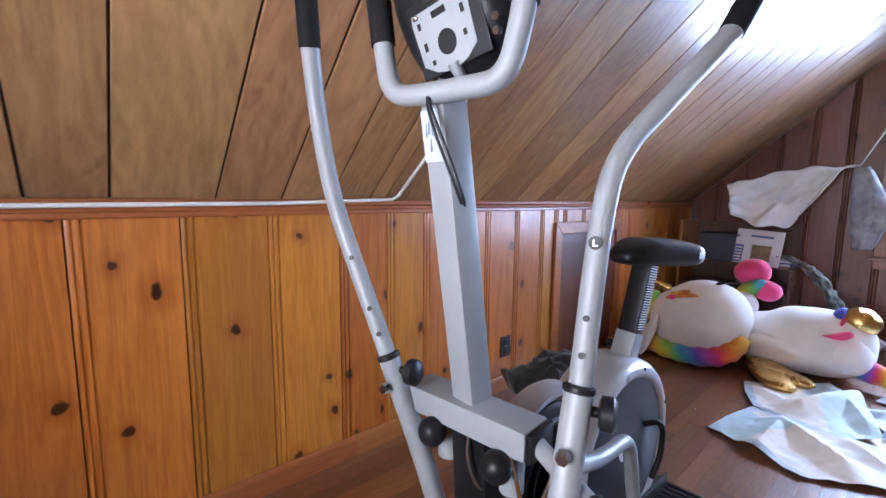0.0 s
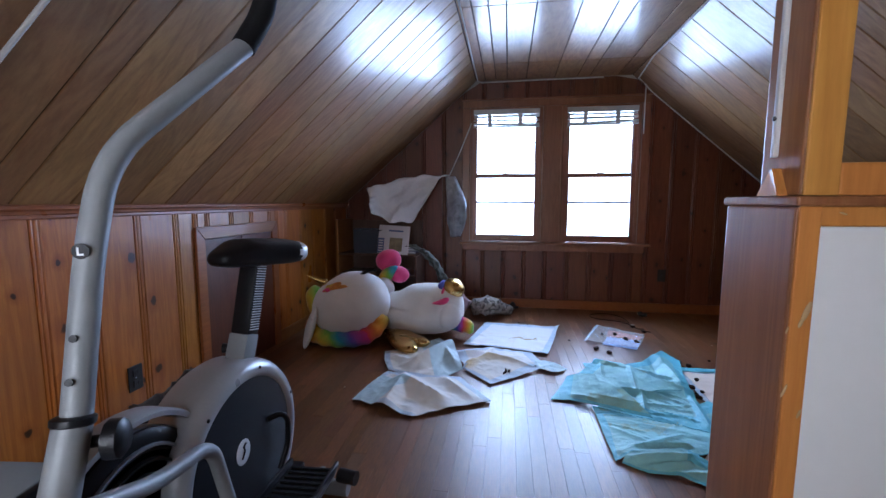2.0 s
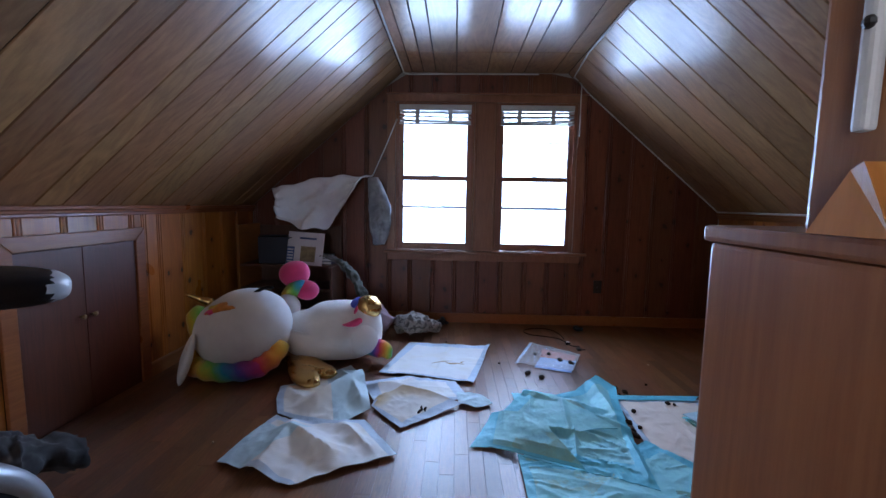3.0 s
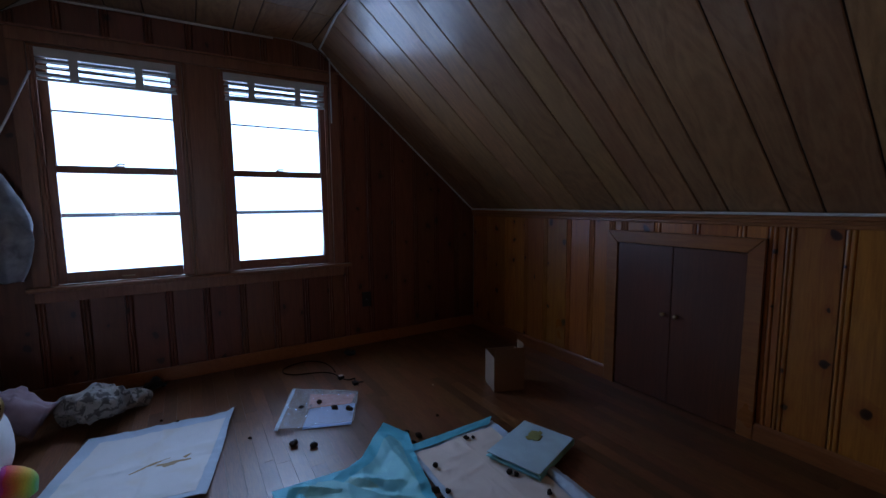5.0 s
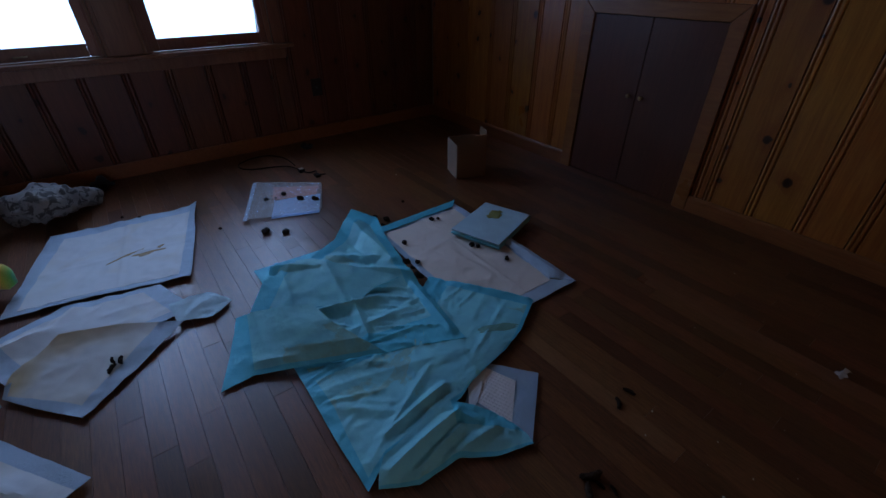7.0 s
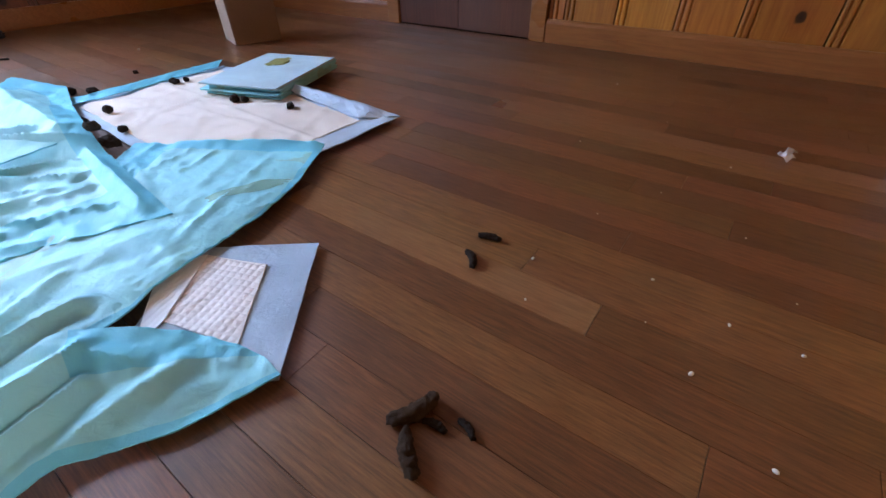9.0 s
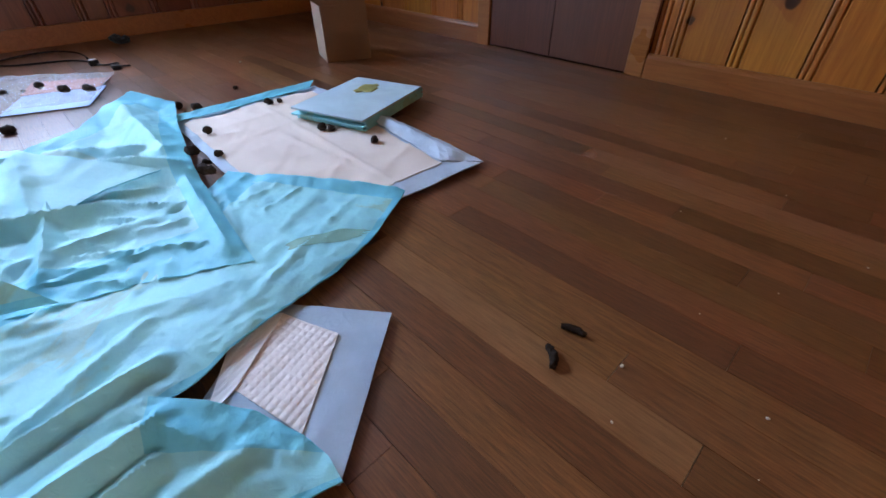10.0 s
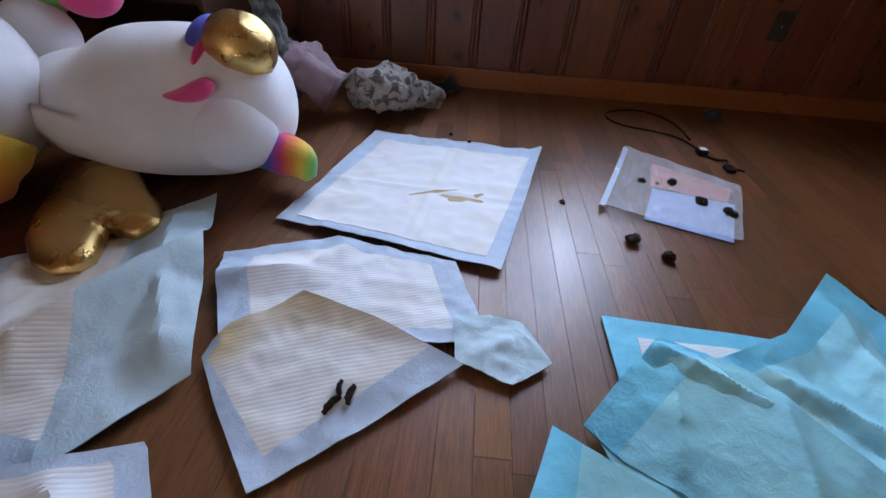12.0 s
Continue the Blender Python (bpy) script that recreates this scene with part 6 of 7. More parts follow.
pink = flat_pad("spread cream puppy pad half covered by a blue one", ((1.560, 2.340), (2.093, 2.320), (2.144, 3.249), (1.605, 3.235)), ((1.600, 2.395), (2.015, 2.389), (2.095, 3.197), (1.625, 3.185)), ICE, COREPINK, 3.0, 0.004, 0.005, (((1.60, 2.90), (2.10, 2.97), 0.007, 0.014), ((1.86, 2.38), (1.88, 3.22), 0.006, 0.014), ((1.62, 3.05), (2.09, 3.07), 0.004, 0.012), ((1.72, 2.40), (2.06, 2.55), 0.004, 0.012), *pleats(8, 16, 1.65, 2.05, 2.45, 3.15, 75, 0.004)))
part("folded_edge", coons([(1.60, 3.20, 0.012), (2.10, 3.215, 0.012)], [(2.10, 3.215, 0.012), (2.15, 3.26, 0.02)], [(1.60, 3.245, 0.02), (2.15, 3.262, 0.022)], [(1.60, 3.20, 0.012), (1.60, 3.245, 0.02)], 24, 6, ridges([], 0.004, 20, 4), lambda u, v: 0), AQUA, pink, "turned-up aqua film edge")
part("folded_edge", coons([(2.02, 2.40, 0.012), (2.10, 2.315, 0.008)], [(2.10, 2.315, 0.008), (2.12, 2.78, 0.015)], [(2.06, 2.80, 0.014), (2.12, 2.80, 0.018)], [(2.02, 2.40, 0.012), (2.06, 2.80, 0.014)], 10, 20, ridges([((2.07, 2.4), (2.08, 2.8), 0.02, 0.05)], 0.004, 18, 5), lambda u, v: 0), ICE, pink, "loose ice-blue film edge")

corner = flat_pad("corner of a pad under the blue one", ((0.969, 3.050), (1.300, 2.980), (1.380, 3.250), (0.967, 3.273)), ((1.030, 3.080), (1.290, 3.02), (1.350, 3.205), (1.037, 3.212)), AQUA, CORECLEAN, 6.0)
small = flat_pad("small quilted pad scrap in ice-blue film", ((1.215, 2.060), (1.362, 1.890), (1.578, 2.062), (1.440, 2.232)), ((1.328, 2.100), (1.362, 1.975), (1.488, 2.084), (1.447, 2.184)), ICETHIN, COREQUILT, 7.0)
smooth_edges(part("absorbent_core", coons(*quad((1.275, 2.075), (1.331, 2.100), (1.447, 2.184), (1.390, 2.225), z=0.0125), 24, 24, lambda u, v, p: 0.002 * noise.noise(p * 30) + 0.002, lambda u, v: 0, 0.002), CORECLEAN, small, "folded paler side of the core"), 60)

# the large blue pads, tented and creased
pad_sheet("puppy_pad", "large crumpled aqua blue puppy pad tented on floor", (
    [(0.930, 2.560, 0.010), (1.150, 2.470, 0.014), (1.330, 2.400, 0.020), (1.470, 2.330, 0.022)],
    [(1.470, 2.330, 0.022), (1.485, 2.480, 0.024), (1.520, 2.760, 0.028), (1.600, 3.140, 0.030), (1.655, 3.330, 0.034), (1.560, 3.440, 0.070)],
    [(0.880, 2.970, 0.020), (1.020, 3.130, 0.055), (1.160, 3.130, 0.050), (1.360, 3.230, 0.050), (1.560, 3.440, 0.070)],
    [(0.930, 2.560, 0.010), (0.960, 2.700, 0.012), (0.930, 2.860, 0.014), (0.880, 2.970, 0.020)]),
    ridges([((1.03, 3.12), (1.30, 2.95), 0.060, 0.10), ((1.30, 2.95), (1.50, 2.78), 0.050, 0.09), ((1.50, 3.30), (1.50, 2.92), 0.040, 0.08), ((1.30, 3.10), (1.50, 2.95), 0.030, 0.05), ((1.25, 2.90), (1.18, 2.55), 0.026, 0.035), ((1.08, 2.78), (1.32, 2.72), 0.034, 0.05), ((1.14, 2.62), (1.38, 2.60), 0.016, 0.04), ((1.49, 2.75), (1.45, 2.40), 0.020, 0.04)] + pleats(3, 26, 1.10, 1.50, 2.50, 2.95, 150, 0.010), 0.0042, 15.0, 1.0),
    [AQUA, AQUAPALE], lambda u, v: 0 if v < 0.14 or u > 0.90 or v > 0.94 else 1, 110, 110)
pad_sheet("puppy_pad", "pale aqua pouch of a folded puppy pad standing open", (
    [(0.675, 2.640, 0.006), (0.783, 2.640, 0.012), (0.930, 2.565, 0.026), (1.190, 2.440, 0.036)],
    [(1.190, 2.440, 0.036), (1.130, 2.513, 0.085), (1.076, 2.634, 0.108), (1.056, 2.745, 0.118)],
    [(0.810, 2.960, 0.024), (0.870, 2.885, 0.080), (0.960, 2.810, 0.112), (1.056, 2.745, 0.118)],
    [(0.675, 2.640, 0.006), (0.730, 2.760, 0.012), (0.780, 2.880, 0.016), (0.810, 2.960, 0.024)]),
    ridges([((0.80, 2.68), (0.93, 2.60), 0.010, 0.03)], 0.0022, 14.0, 2.0), [AQUA, AQUAPALE], lambda u, v: 0 if u < 0.20 or v < 0.07 else 1, 60, 60)
pad_sheet("puppy_pad", "pale aqua flap of a folded puppy pad raised on a ridge", (
    [(0.868, 2.968, 0.020), (0.930, 2.905, 0.022), (1.006, 2.864, 0.030), (1.230, 2.740, 0.040)],
    [(1.230, 2.740, 0.040), (1.330, 2.770, 0.050), (1.450, 2.760, 0.062)],
    [(1.039, 3.152, 0.082), (1.186, 3.080, 0.092), (1.306, 2.929, 0.088), (1.450, 2.760, 0.062)],
    [(0.868, 2.968, 0.020), (0.950, 3.060, 0.060), (1.039, 3.152, 0.082)]),
    ridges([((1.05, 3.10), (1.02, 2.90), 0.012, 0.03), ((1.22, 3.02), (1.20, 2.78), 0.014, 0.03)], 0.0030, 13.0, 3.0), [AQUA, AQUAPALE], lambda u, v: 0 if u < 0.16 else 1, 60, 50)
big_pad = pad_sheet("puppy_pad", "large wrinkled aqua blue puppy pad spread face down", (
    [(0.910, 2.060, 0.006), (0.990, 2.100, 0.030), (1.120, 2.115, 0.034), (1.290, 2.135, 0.022)],
    [(1.290, 2.135, 0.022), (1.351, 2.162, 0.020), (1.410, 2.176, 0.018), (1.475, 2.191, 0.016), (1.551, 2.203, 0.014), (1.670, 2.240, 0.014), (1.838, 2.330, 0.018), (1.585, 2.730, 0.018)],
    [(0.905, 2.590, 0.006), (1.150, 2.550, 0.008), (1.380, 2.590, 0.012), (1.585, 2.730, 0.018)],
    [(0.910, 2.060, 0.006), (0.903, 2.250, 0.010), (0.905, 2.400, 0.010), (0.905, 2.590, 0.006)]),
    ridges([((0.95, 2.12), (1.28, 2.30), 0.012, 0.030), ((1.02, 2.16), (1.27, 2.20), 0.022, 0.030), ((0.93, 2.44), (1.40, 2.30), 0.010, 0.05), ((1.83, 2.35), (1.64, 2.62), 0.016, 0.04), ((0.96, 2.34), (1.12, 2.18), 0.010, 0.03)] + pleats(5, 22, 0.95, 1.70, 2.22, 2.60, 25, 0.006), 0.0032, 17.0, 4.0),
    [AQUA, AQUAPALE], lambda u, v: 0 if min(u, v, 1 - u) < 0.05 or abs(v - 0.86 - 0.10 * u) < 0.05 or v > 0.95 else 1, 110, 110)
drape("stain", (1.606, 2.300), 0.078, 0.019, -25, STAINAQUA, big_pad, "dried olive stain on the film", 2.0)
flap_edges = (
    [(0.935, 2.050, 0.004), (1.030, 1.993, 0.006), (1.164, 1.985, 0.006), (1.255, 1.925, 0.006), (1.366, 1.888, 0.010)],
    [(1.366, 1.888, 0.010), (1.370, 1.925, 0.014), (1.362, 1.965, 0.016)],
    [(0.985, 2.105, 0.034), (1.120, 2.125, 0.046), (1.240, 2.135, 0.046), (1.290, 2.085, 0.040), (1.335, 2.030, 0.026), (1.362, 1.965, 0.016)],
    [(0.935, 2.050, 0.004), (0.955, 2.080, 0.022), (0.985, 2.105, 0.034)])
pad_sheet("puppy_pad", "aqua film flap folded over the quilted scrap", flap_edges,
    ridges([((0.98, 2.06), (1.24, 2.09), 0.026, 0.030), ((1.05, 2.02), (1.22, 2.05), 0.018, 0.024), ((1.14, 2.00), (1.30, 1.99), 0.012, 0.030), ((1.22, 2.12), (1.27, 2.03), 0.014, 0.026)], 0.0030, 20, 6.0), [AQUA, AQUAPALE], lambda u, v: 0 if v > 0.55 and u > 0.55 or v < 0.08 else 1, 90, 50)

# white pads nearer the stuffed toy
pad_sheet("puppy_pad", "white puppy pad with ice-blue rim spread on floor", (
    [(0.110, 3.080, 0.010), (0.40, 3.10, 0.012), (0.690, 3.150, 0.010)],
    [(0.690, 3.150, 0.010), (0.674, 3.210, 0.008), (0.600, 3.410, 0.008)],
    [(-0.017, 3.357, 0.008), (0.260, 3.468, 0.012), (0.600, 3.410, 0.008)],
    [(0.110, 3.080, 0.010), (0.030, 3.230, 0.014), (-0.017, 3.357, 0.008)]),
    ridges([((0.03, 3.26), (0.22, 3.30), 0.035, 0.08), ((0.22, 3.30), (0.30, 3.42), 0.02, 0.05)], 0.005, 10, 12.0), [ICE, CORECLEAN], rim(0.12), 50, 40)
pad_sheet("puppy_pad", "white puppy pad with yellow stain folded on floor", (
    [(0.100, 3.030, 0.008), (0.180, 2.930, 0.006), (0.306, 2.790, 0.006)],
    [(0.306, 2.790, 0.006), (0.480, 2.935, 0.008), (0.640, 3.080, 0.012)],
    [(0.135, 3.100, 0.040), (0.267, 3.205, 0.066), (0.440, 3.185, 0.056), (0.620, 3.150, 0.026)],
    [(0.100, 3.030, 0.008), (0.110, 3.060, 0.024), (0.135, 3.100, 0.040)]),
    ridges([((0.267, 3.19), (0.60, 3.15), 0.020, 0.07)], 0.005, 10, 14.0), [ICE, CORE], lambda u, v: 0 if v < 0.10 or u > 0.86 or u < 0.06 and v < 0.5 else 1, 50, 40)
pad_sheet("puppy_pad", "pale aqua folded corner of a pad", (
    [(0.620, 3.085, 0.014), (0.741, 3.042, 0.010)], [(0.741, 3.042, 0.010), (0.829, 3.108, 0.008)],
    [(0.610, 3.200, 0.030), (0.700, 3.215, 0.022), (0.767, 3.215, 0.012), (0.829, 3.108, 0.008)], [(0.620, 3.085, 0.014), (0.610, 3.200, 0.030)]),
    ridges([((0.66, 3.10), (0.76, 3.16), 0.012, 0.05)], 0.005, 16, 15.0), [PALEAQUA], lambda u, v: 0, 24, 20)
pad_sheet("puppy_pad", "white puppy pad rumpled beside the gold wing", (
    [(-0.410, 2.900, 0.008), (-0.230, 2.800, 0.020), (-0.050, 2.769, 0.008), (0.106, 2.984, 0.010)],
    [(0.106, 2.984, 0.010), (0.060, 3.120, 0.050), (0.009, 3.260, 0.070), (-0.165, 3.610, 0.020)],
    [(-0.537, 3.244, 0.008), (-0.369, 3.361, 0.012), (-0.165, 3.610, 0.020)],
    [(-0.410, 2.900, 0.008), (-0.490, 3.070, 0.010), (-0.537, 3.244, 0.008)]),
    ridges([((-0.02, 3.30), (-0.22, 2.98), 0.075, 0.13), ((0.04, 3.02), (-0.18, 3.42), 0.045, 0.09), ((-0.30, 3.02), (-0.44, 3.16), 0.02, 0.06)], 0.006, 9, 17.0), [ICE, CORE, PALEAQUA], lambda u, v: 2 if u > 0.60 else (0 if min(u, v, 1 - v) < 0.08 else 1), 60, 60)
pad_sheet("puppy_pad", "white and pale aqua puppy pad folded towards the stairs", (
    [(-0.506, 2.453, 0.006), (-0.300, 2.370, 0.020), (-0.106, 2.298, 0.006)],
    [(-0.106, 2.298, 0.006), (0.100, 2.430, 0.012), (0.320, 2.548, 0.006)],
    [(-0.406, 2.880, 0.010), (-0.240, 2.720, 0.060), (-0.050, 2.780, 0.040), (0.104, 2.850, 0.010), (0.320, 2.548, 0.006)],
    [(-0.506, 2.453, 0.006), (-0.460, 2.680, 0.012), (-0.406, 2.880, 0.010)]),
    ridges([((-0.24, 2.66), (0.02, 2.50), 0.060, 0.11), ((-0.24, 2.66), (-0.28, 2.40), 0.050, 0.09), ((0.02, 2.76), (0.18, 2.58), 0.03, 0.06)], 0.006, 9, 19.0), [ICE, CORECLEAN, PALEAQUA], lambda u, v: 2 if u < 0.42 and v < 0.8 else (0 if u < 0.06 or v < 0.06 or v > 0.92 else 1), 60, 50)

# folded stack
stack = thing("pad_stack", "stack of folded pale blue puppy pads with a stain", "puppy pad", (2.125, 2.890, 0.018), group="puppy pads")
stack.rotation_euler = (0, 0, radians(19))
for _i in range(6):
    _d = 0.012 * math.sin(_i * 2.3)
    bm = bmesh.new()
    add_box(bm, (-0.185 + _d, -0.135, 0.0065 * _i), (0.180 + _d * 0.5, 0.135 - _d, 0.0065 * _i + 0.0060), 0.0025)
    part("folded_pad", bm, AQUAPALE if _i < 5 else PALEAQUA, stack)
bm = bmesh.new()
add_tube(bm, [(0.02 + 0.012 * k, 0.030 + 0.012 * math.sin(k * 1.4), 0.0395) for k in range(10)], [0.010, 0.020, 0.028, 0.034, 0.036, 0.030, 0.028, 0.020, 0.012, 0.004], 12, flat=0.05)
part("stain", bm, STAIN, stack, "dried olive yellow stain", True)


# clear zip bag with papers
zipbag = thing("plastic_bag", "clear plastic bag holding pink and blue papers", "bag", (1.34, 3.93, 0.0))
_bag = quad((1.058 - 1.34, 3.770 - 3.93), (1.461 - 1.34, 3.630 - 3.93), (1.615 - 1.34, 3.985 - 3.93), (1.255 - 1.34, 4.262 - 3.93), 0.014)
_lo = quad((1.20 - 1.34, 3.735 - 3.93), (1.450 - 1.34, 3.645 - 3.93), (1.555 - 1.34, 3.880 - 3.93), (1.290 - 1.34, 3.950 - 3.93), 0.005)
_hi = quad((1.285 - 1.34, 3.965 - 3.93), (1.530 - 1.34, 3.885 - 3.93), (1.595 - 1.34, 3.995 - 3.93), (1.345 - 1.34, 4.150 - 3.93), 0.006)
part("paper", coons(*_lo, 4, 4, lambda u, v, p: 0, lambda u, v: 0, 0.002), plain("pale_blue_paper", (0.42, 0.54, 0.80), 0.6, vary=0.08), zipbag, "pale blue sheet")
part("paper", coons(*_hi, 4, 4, lambda u, v, p: 0, lambda u, v: 0, 0.002), plain("salmon_paper", (0.66, 0.22, 0.16), 0.6, vary=0.1), zipbag, "salmon pink sheet")
smooth_edges(part("film", coons(*_bag, 26, 26, ridges([], 0.006, 14, 23.0), lambda u, v: 0, 0.0006), CLEAR, zipbag, "clear wrinkled film"), 60)
part("zip_strip", coons([(1.058 - 1.34, 3.775 - 3.93, 0.021), (1.075 - 1.34, 3.765 - 3.93, 0.021)], [(1.075 - 1.34, 3.765 - 3.93, 0.021), (1.272 - 1.34, 4.245 - 3.93, 0.021)], [(1.255 - 1.34, 4.255 - 3.93, 0.021), (1.272 - 1.34, 4.245 - 3.93, 0.021)], [(1.058 - 1.34, 3.775 - 3.93, 0.021), (1.255 - 1.34, 4.255 - 3.93, 0.021)], 2, 10, lambda u, v, p: 0, lambda u, v: 0, 0.002), ICE, zipbag)

# cardboard box
CARD = plain("brown_cardboard", (0.30, 0.17, 0.09), 0.8, vary=0.18, scale=30, bumpy=0.1)
CARDPALE = plain("pale_cardboard", (0.34, 0.23, 0.155), 0.75, vary=0.12, scale=30)
cb = thing("cardboard_box", "open brown cardboard box with one flap up", "box", (2.394, 3.544, 0.0))
_a, _b = Vector((0.192, -0.070, 0)), Vector((0.062, 0.178, 0))


def panel(o, ex, h0, h1, out, t=0.004):
    bm = bmesh.new()
    o, ex, out = Vector(o), Vector(ex), Vector(out)
    vs = [bm.verts.new(p + out * t * k) for k in (0, 1) for p in (o + Vector((0, 0, h0)), o + ex + Vector((0, 0, h0)), o + ex + Vector((0, 0, h1)), o + Vector((0, 0, h1)))]
    for f in ((0, 1, 2, 3), (7, 6, 5, 4), (0, 4, 5, 1), (1, 5, 6, 2), (2, 6, 7, 3), (3, 7, 4, 0)):
        bm.faces.new([vs[i] for i in f])
    return bm


_na, _nb = _a.cross(Vector((0, 0, 1))).normalized(), _b.cross(Vector((0, 0, 1))).normalized()
part("front_panel", panel((0, 0, 0), _a, 0.001, 0.236, _na), CARD, cb)
part("side_panel", panel((0, 0, 0) , _b, 0.001, 0.234, -_nb), CARDPALE, cb, "paler side panel")
part("side_panel", panel(_a, _b, 0.001, 0.235, _nb), CARD, cb)
part("back_panel", panel(_b, _a, 0.001, 0.234, -_na), CARD, cb)
part("bottom", panel(_a * 0.01 + _b * 0.01 , _a * 0.98, 0.001, 0.004, _b.normalized() , 0.18), CARD, cb)
part("flap", panel(_a * 0.02 + Vector((0, 0, 0)), _a * 0.97 + Vector((0, 0, 0.0)), 0.2365, 0.290, _na), CARD, cb, "front flap standing up")
part("flap", panel(_a + _b * 0.05, _b * 0.6, 0.2355, 0.312, _nb), CARD, cb, "narrow side flap standing up")

# droppings
DUNG = plain("dried_dung", (0.045, 0.028, 0.018), 0.75, vary=0.5, scale=260, bumpy=1.0, spec=0.15)
DUNGPALE = plain("weathered_dung", (0.075, 0.042, 0.023), 0.85, vary=0.6, scale=220, bumpy=1.0, spec=0.12)


def dropping_mesh(kind, seed):
    bm = bmesh.new()
    rng = random.Random(seed)
    if kind == "log":
        n = 11
        bend = rng.uniform(-0.010, 0.010)
        pts = [Vector((-0.030 + 0.006 * k, bend * math.sin(math.pi * k / 10), 0.0085)) for k in range(n)]
        rad = [0.0088 * (0.30 + 0.75 * math.sin(math.pi * (k + 0.7) / (n + 0.6)) ** 0.6) + 0.0009 * (k % 2) for k in range(n)]
        add_tube(bm, pts, rad, 12)
        bmesh.ops.subdivide_edges(bm, edges=bm.edges[:], cuts=2, use_grid_fill=True)
    else:
        for i in range(rng.choice((1, 2, 2, 3))):
            vs = add_ellipsoid(bm, scaled(rng.uniform(-0.013, 0.013) * (i > 0), rng.uniform(-0.012, 0.012) * (i > 0), 0.010 + 0.004 * (i > 1), rng.uniform(0.011, 0.017), rng.uniform(0.009, 0.012), rng.uniform(0.008, 0.011), rng.uniform(-20, 20), rng.uniform(-20, 20), rng.uniform(0, 180)), 24, 16)
    for v in bm.verts:
        v.co += (v.co - Vector((v.co.x * 0.7, 0, 0.009))).normalized() * (0.0036 * noise.noise(v.co * 150 + Vector((seed, 0, 0))) + 0.0018 * noise.noise(v.co * 420))
        v.co.z = max(0.0005, v.co.z)
    return mesh_of(bm, "dropping", DUNGPALE if kind == "log" and seed % 2 else DUNG, True)


CLUMPS = [dropping_mesh("clump", k) for k in range(6)]
LOGS = [dropping_mesh("log", k) for k in range(4)]


def dropping(x, y, z, kind, k, size=1.0, turn=None):
    ob = new("dropping", (LOGS if kind else CLUMPS)[k % (4 if kind else 6)])
    z = max(z, surface_z(x, y) - 0.001 if z > 0 else 0.0)
    ob.matrix_basis = pose(x, y, z, 0, 0, turn if turn is not None else (k * 77) % 360) @ Matrix.Diagonal((size, size, size, 1))
    return tagged(ob, "dried dark brown dog dropping on the floor" if z < 0.006 else "dried dark brown dog dropping on a pad", "dropping", "dog droppings")


for _i, (_x, _y) in enumerate([(1.12, 3.593), (1.219, 3.532), (1.674, 3.388), (1.719, 3.331), (1.672, 3.291), (1.913, 3.467), (0.944, 3.790), (0.605, 4.185), (0.523, 4.265), (0.660, 4.178)]):
    dropping(_x, _y, 0.0, 0, _i, (1.25, 1.25, 1.2, 1.1, 0.7, 0.6, 0.5, 1.0, 0.6, 0.8)[_i])
for _i, (_x, _y) in enumerate([(1.650, 3.036), (1.552, 2.858), (1.573, 2.838), (1.610, 2.856), (1.912, 3.154), (1.940, 3.148), (1.915, 2.820), (1.932, 2.795), (1.974, 2.628)]):
    dropping(_x, _y, 0.010, 0, _i + 2, (1.1, 1.1, 0.7, 0.8, 0.8, 0.7, 1.15, 0.9, 0.9)[_i])
dropping(1.545, 2.742, 0.026, 0, 4, 1.3)
for _i, (_x, _y) in enumerate([(1.250, 3.957), (1.355, 3.960), (1.417, 3.839), (1.490, 3.774), (1.300, 3.95)]):
    dropping(_x, _y, 0.017, 0, _i + 1, (0.9, 1.3, 1.25, 1.3, 0.5)[_i])
for _i, (_x, _y, _t) in enumerate([(0.400, 2.950, 60), (0.408, 2.984, 100), (0.430, 2.974, 85)]):
    dropping(_x, _y, 0.012, 1, _i * 2, (0.75, 0.55, 0.7)[_i], _t)
dropping(1.762, 1.828, 0.0, 1, 0, 0.66, -76)
dropping(1.692, 1.826, 0.0, 1, 2, 0.72, -135)
dropping(1.427, 1.733, 0.0, 1, 1, 1.05, -26)
dropping(1.424, 1.700, 0.0, 1, 0, 0.50, -84)
dropping(1.441, 1.669, 0.0, 1, 2, 0.48, -111)
dropping(1.386, 1.702, 0.0, 1, 3, 0.92, 228)

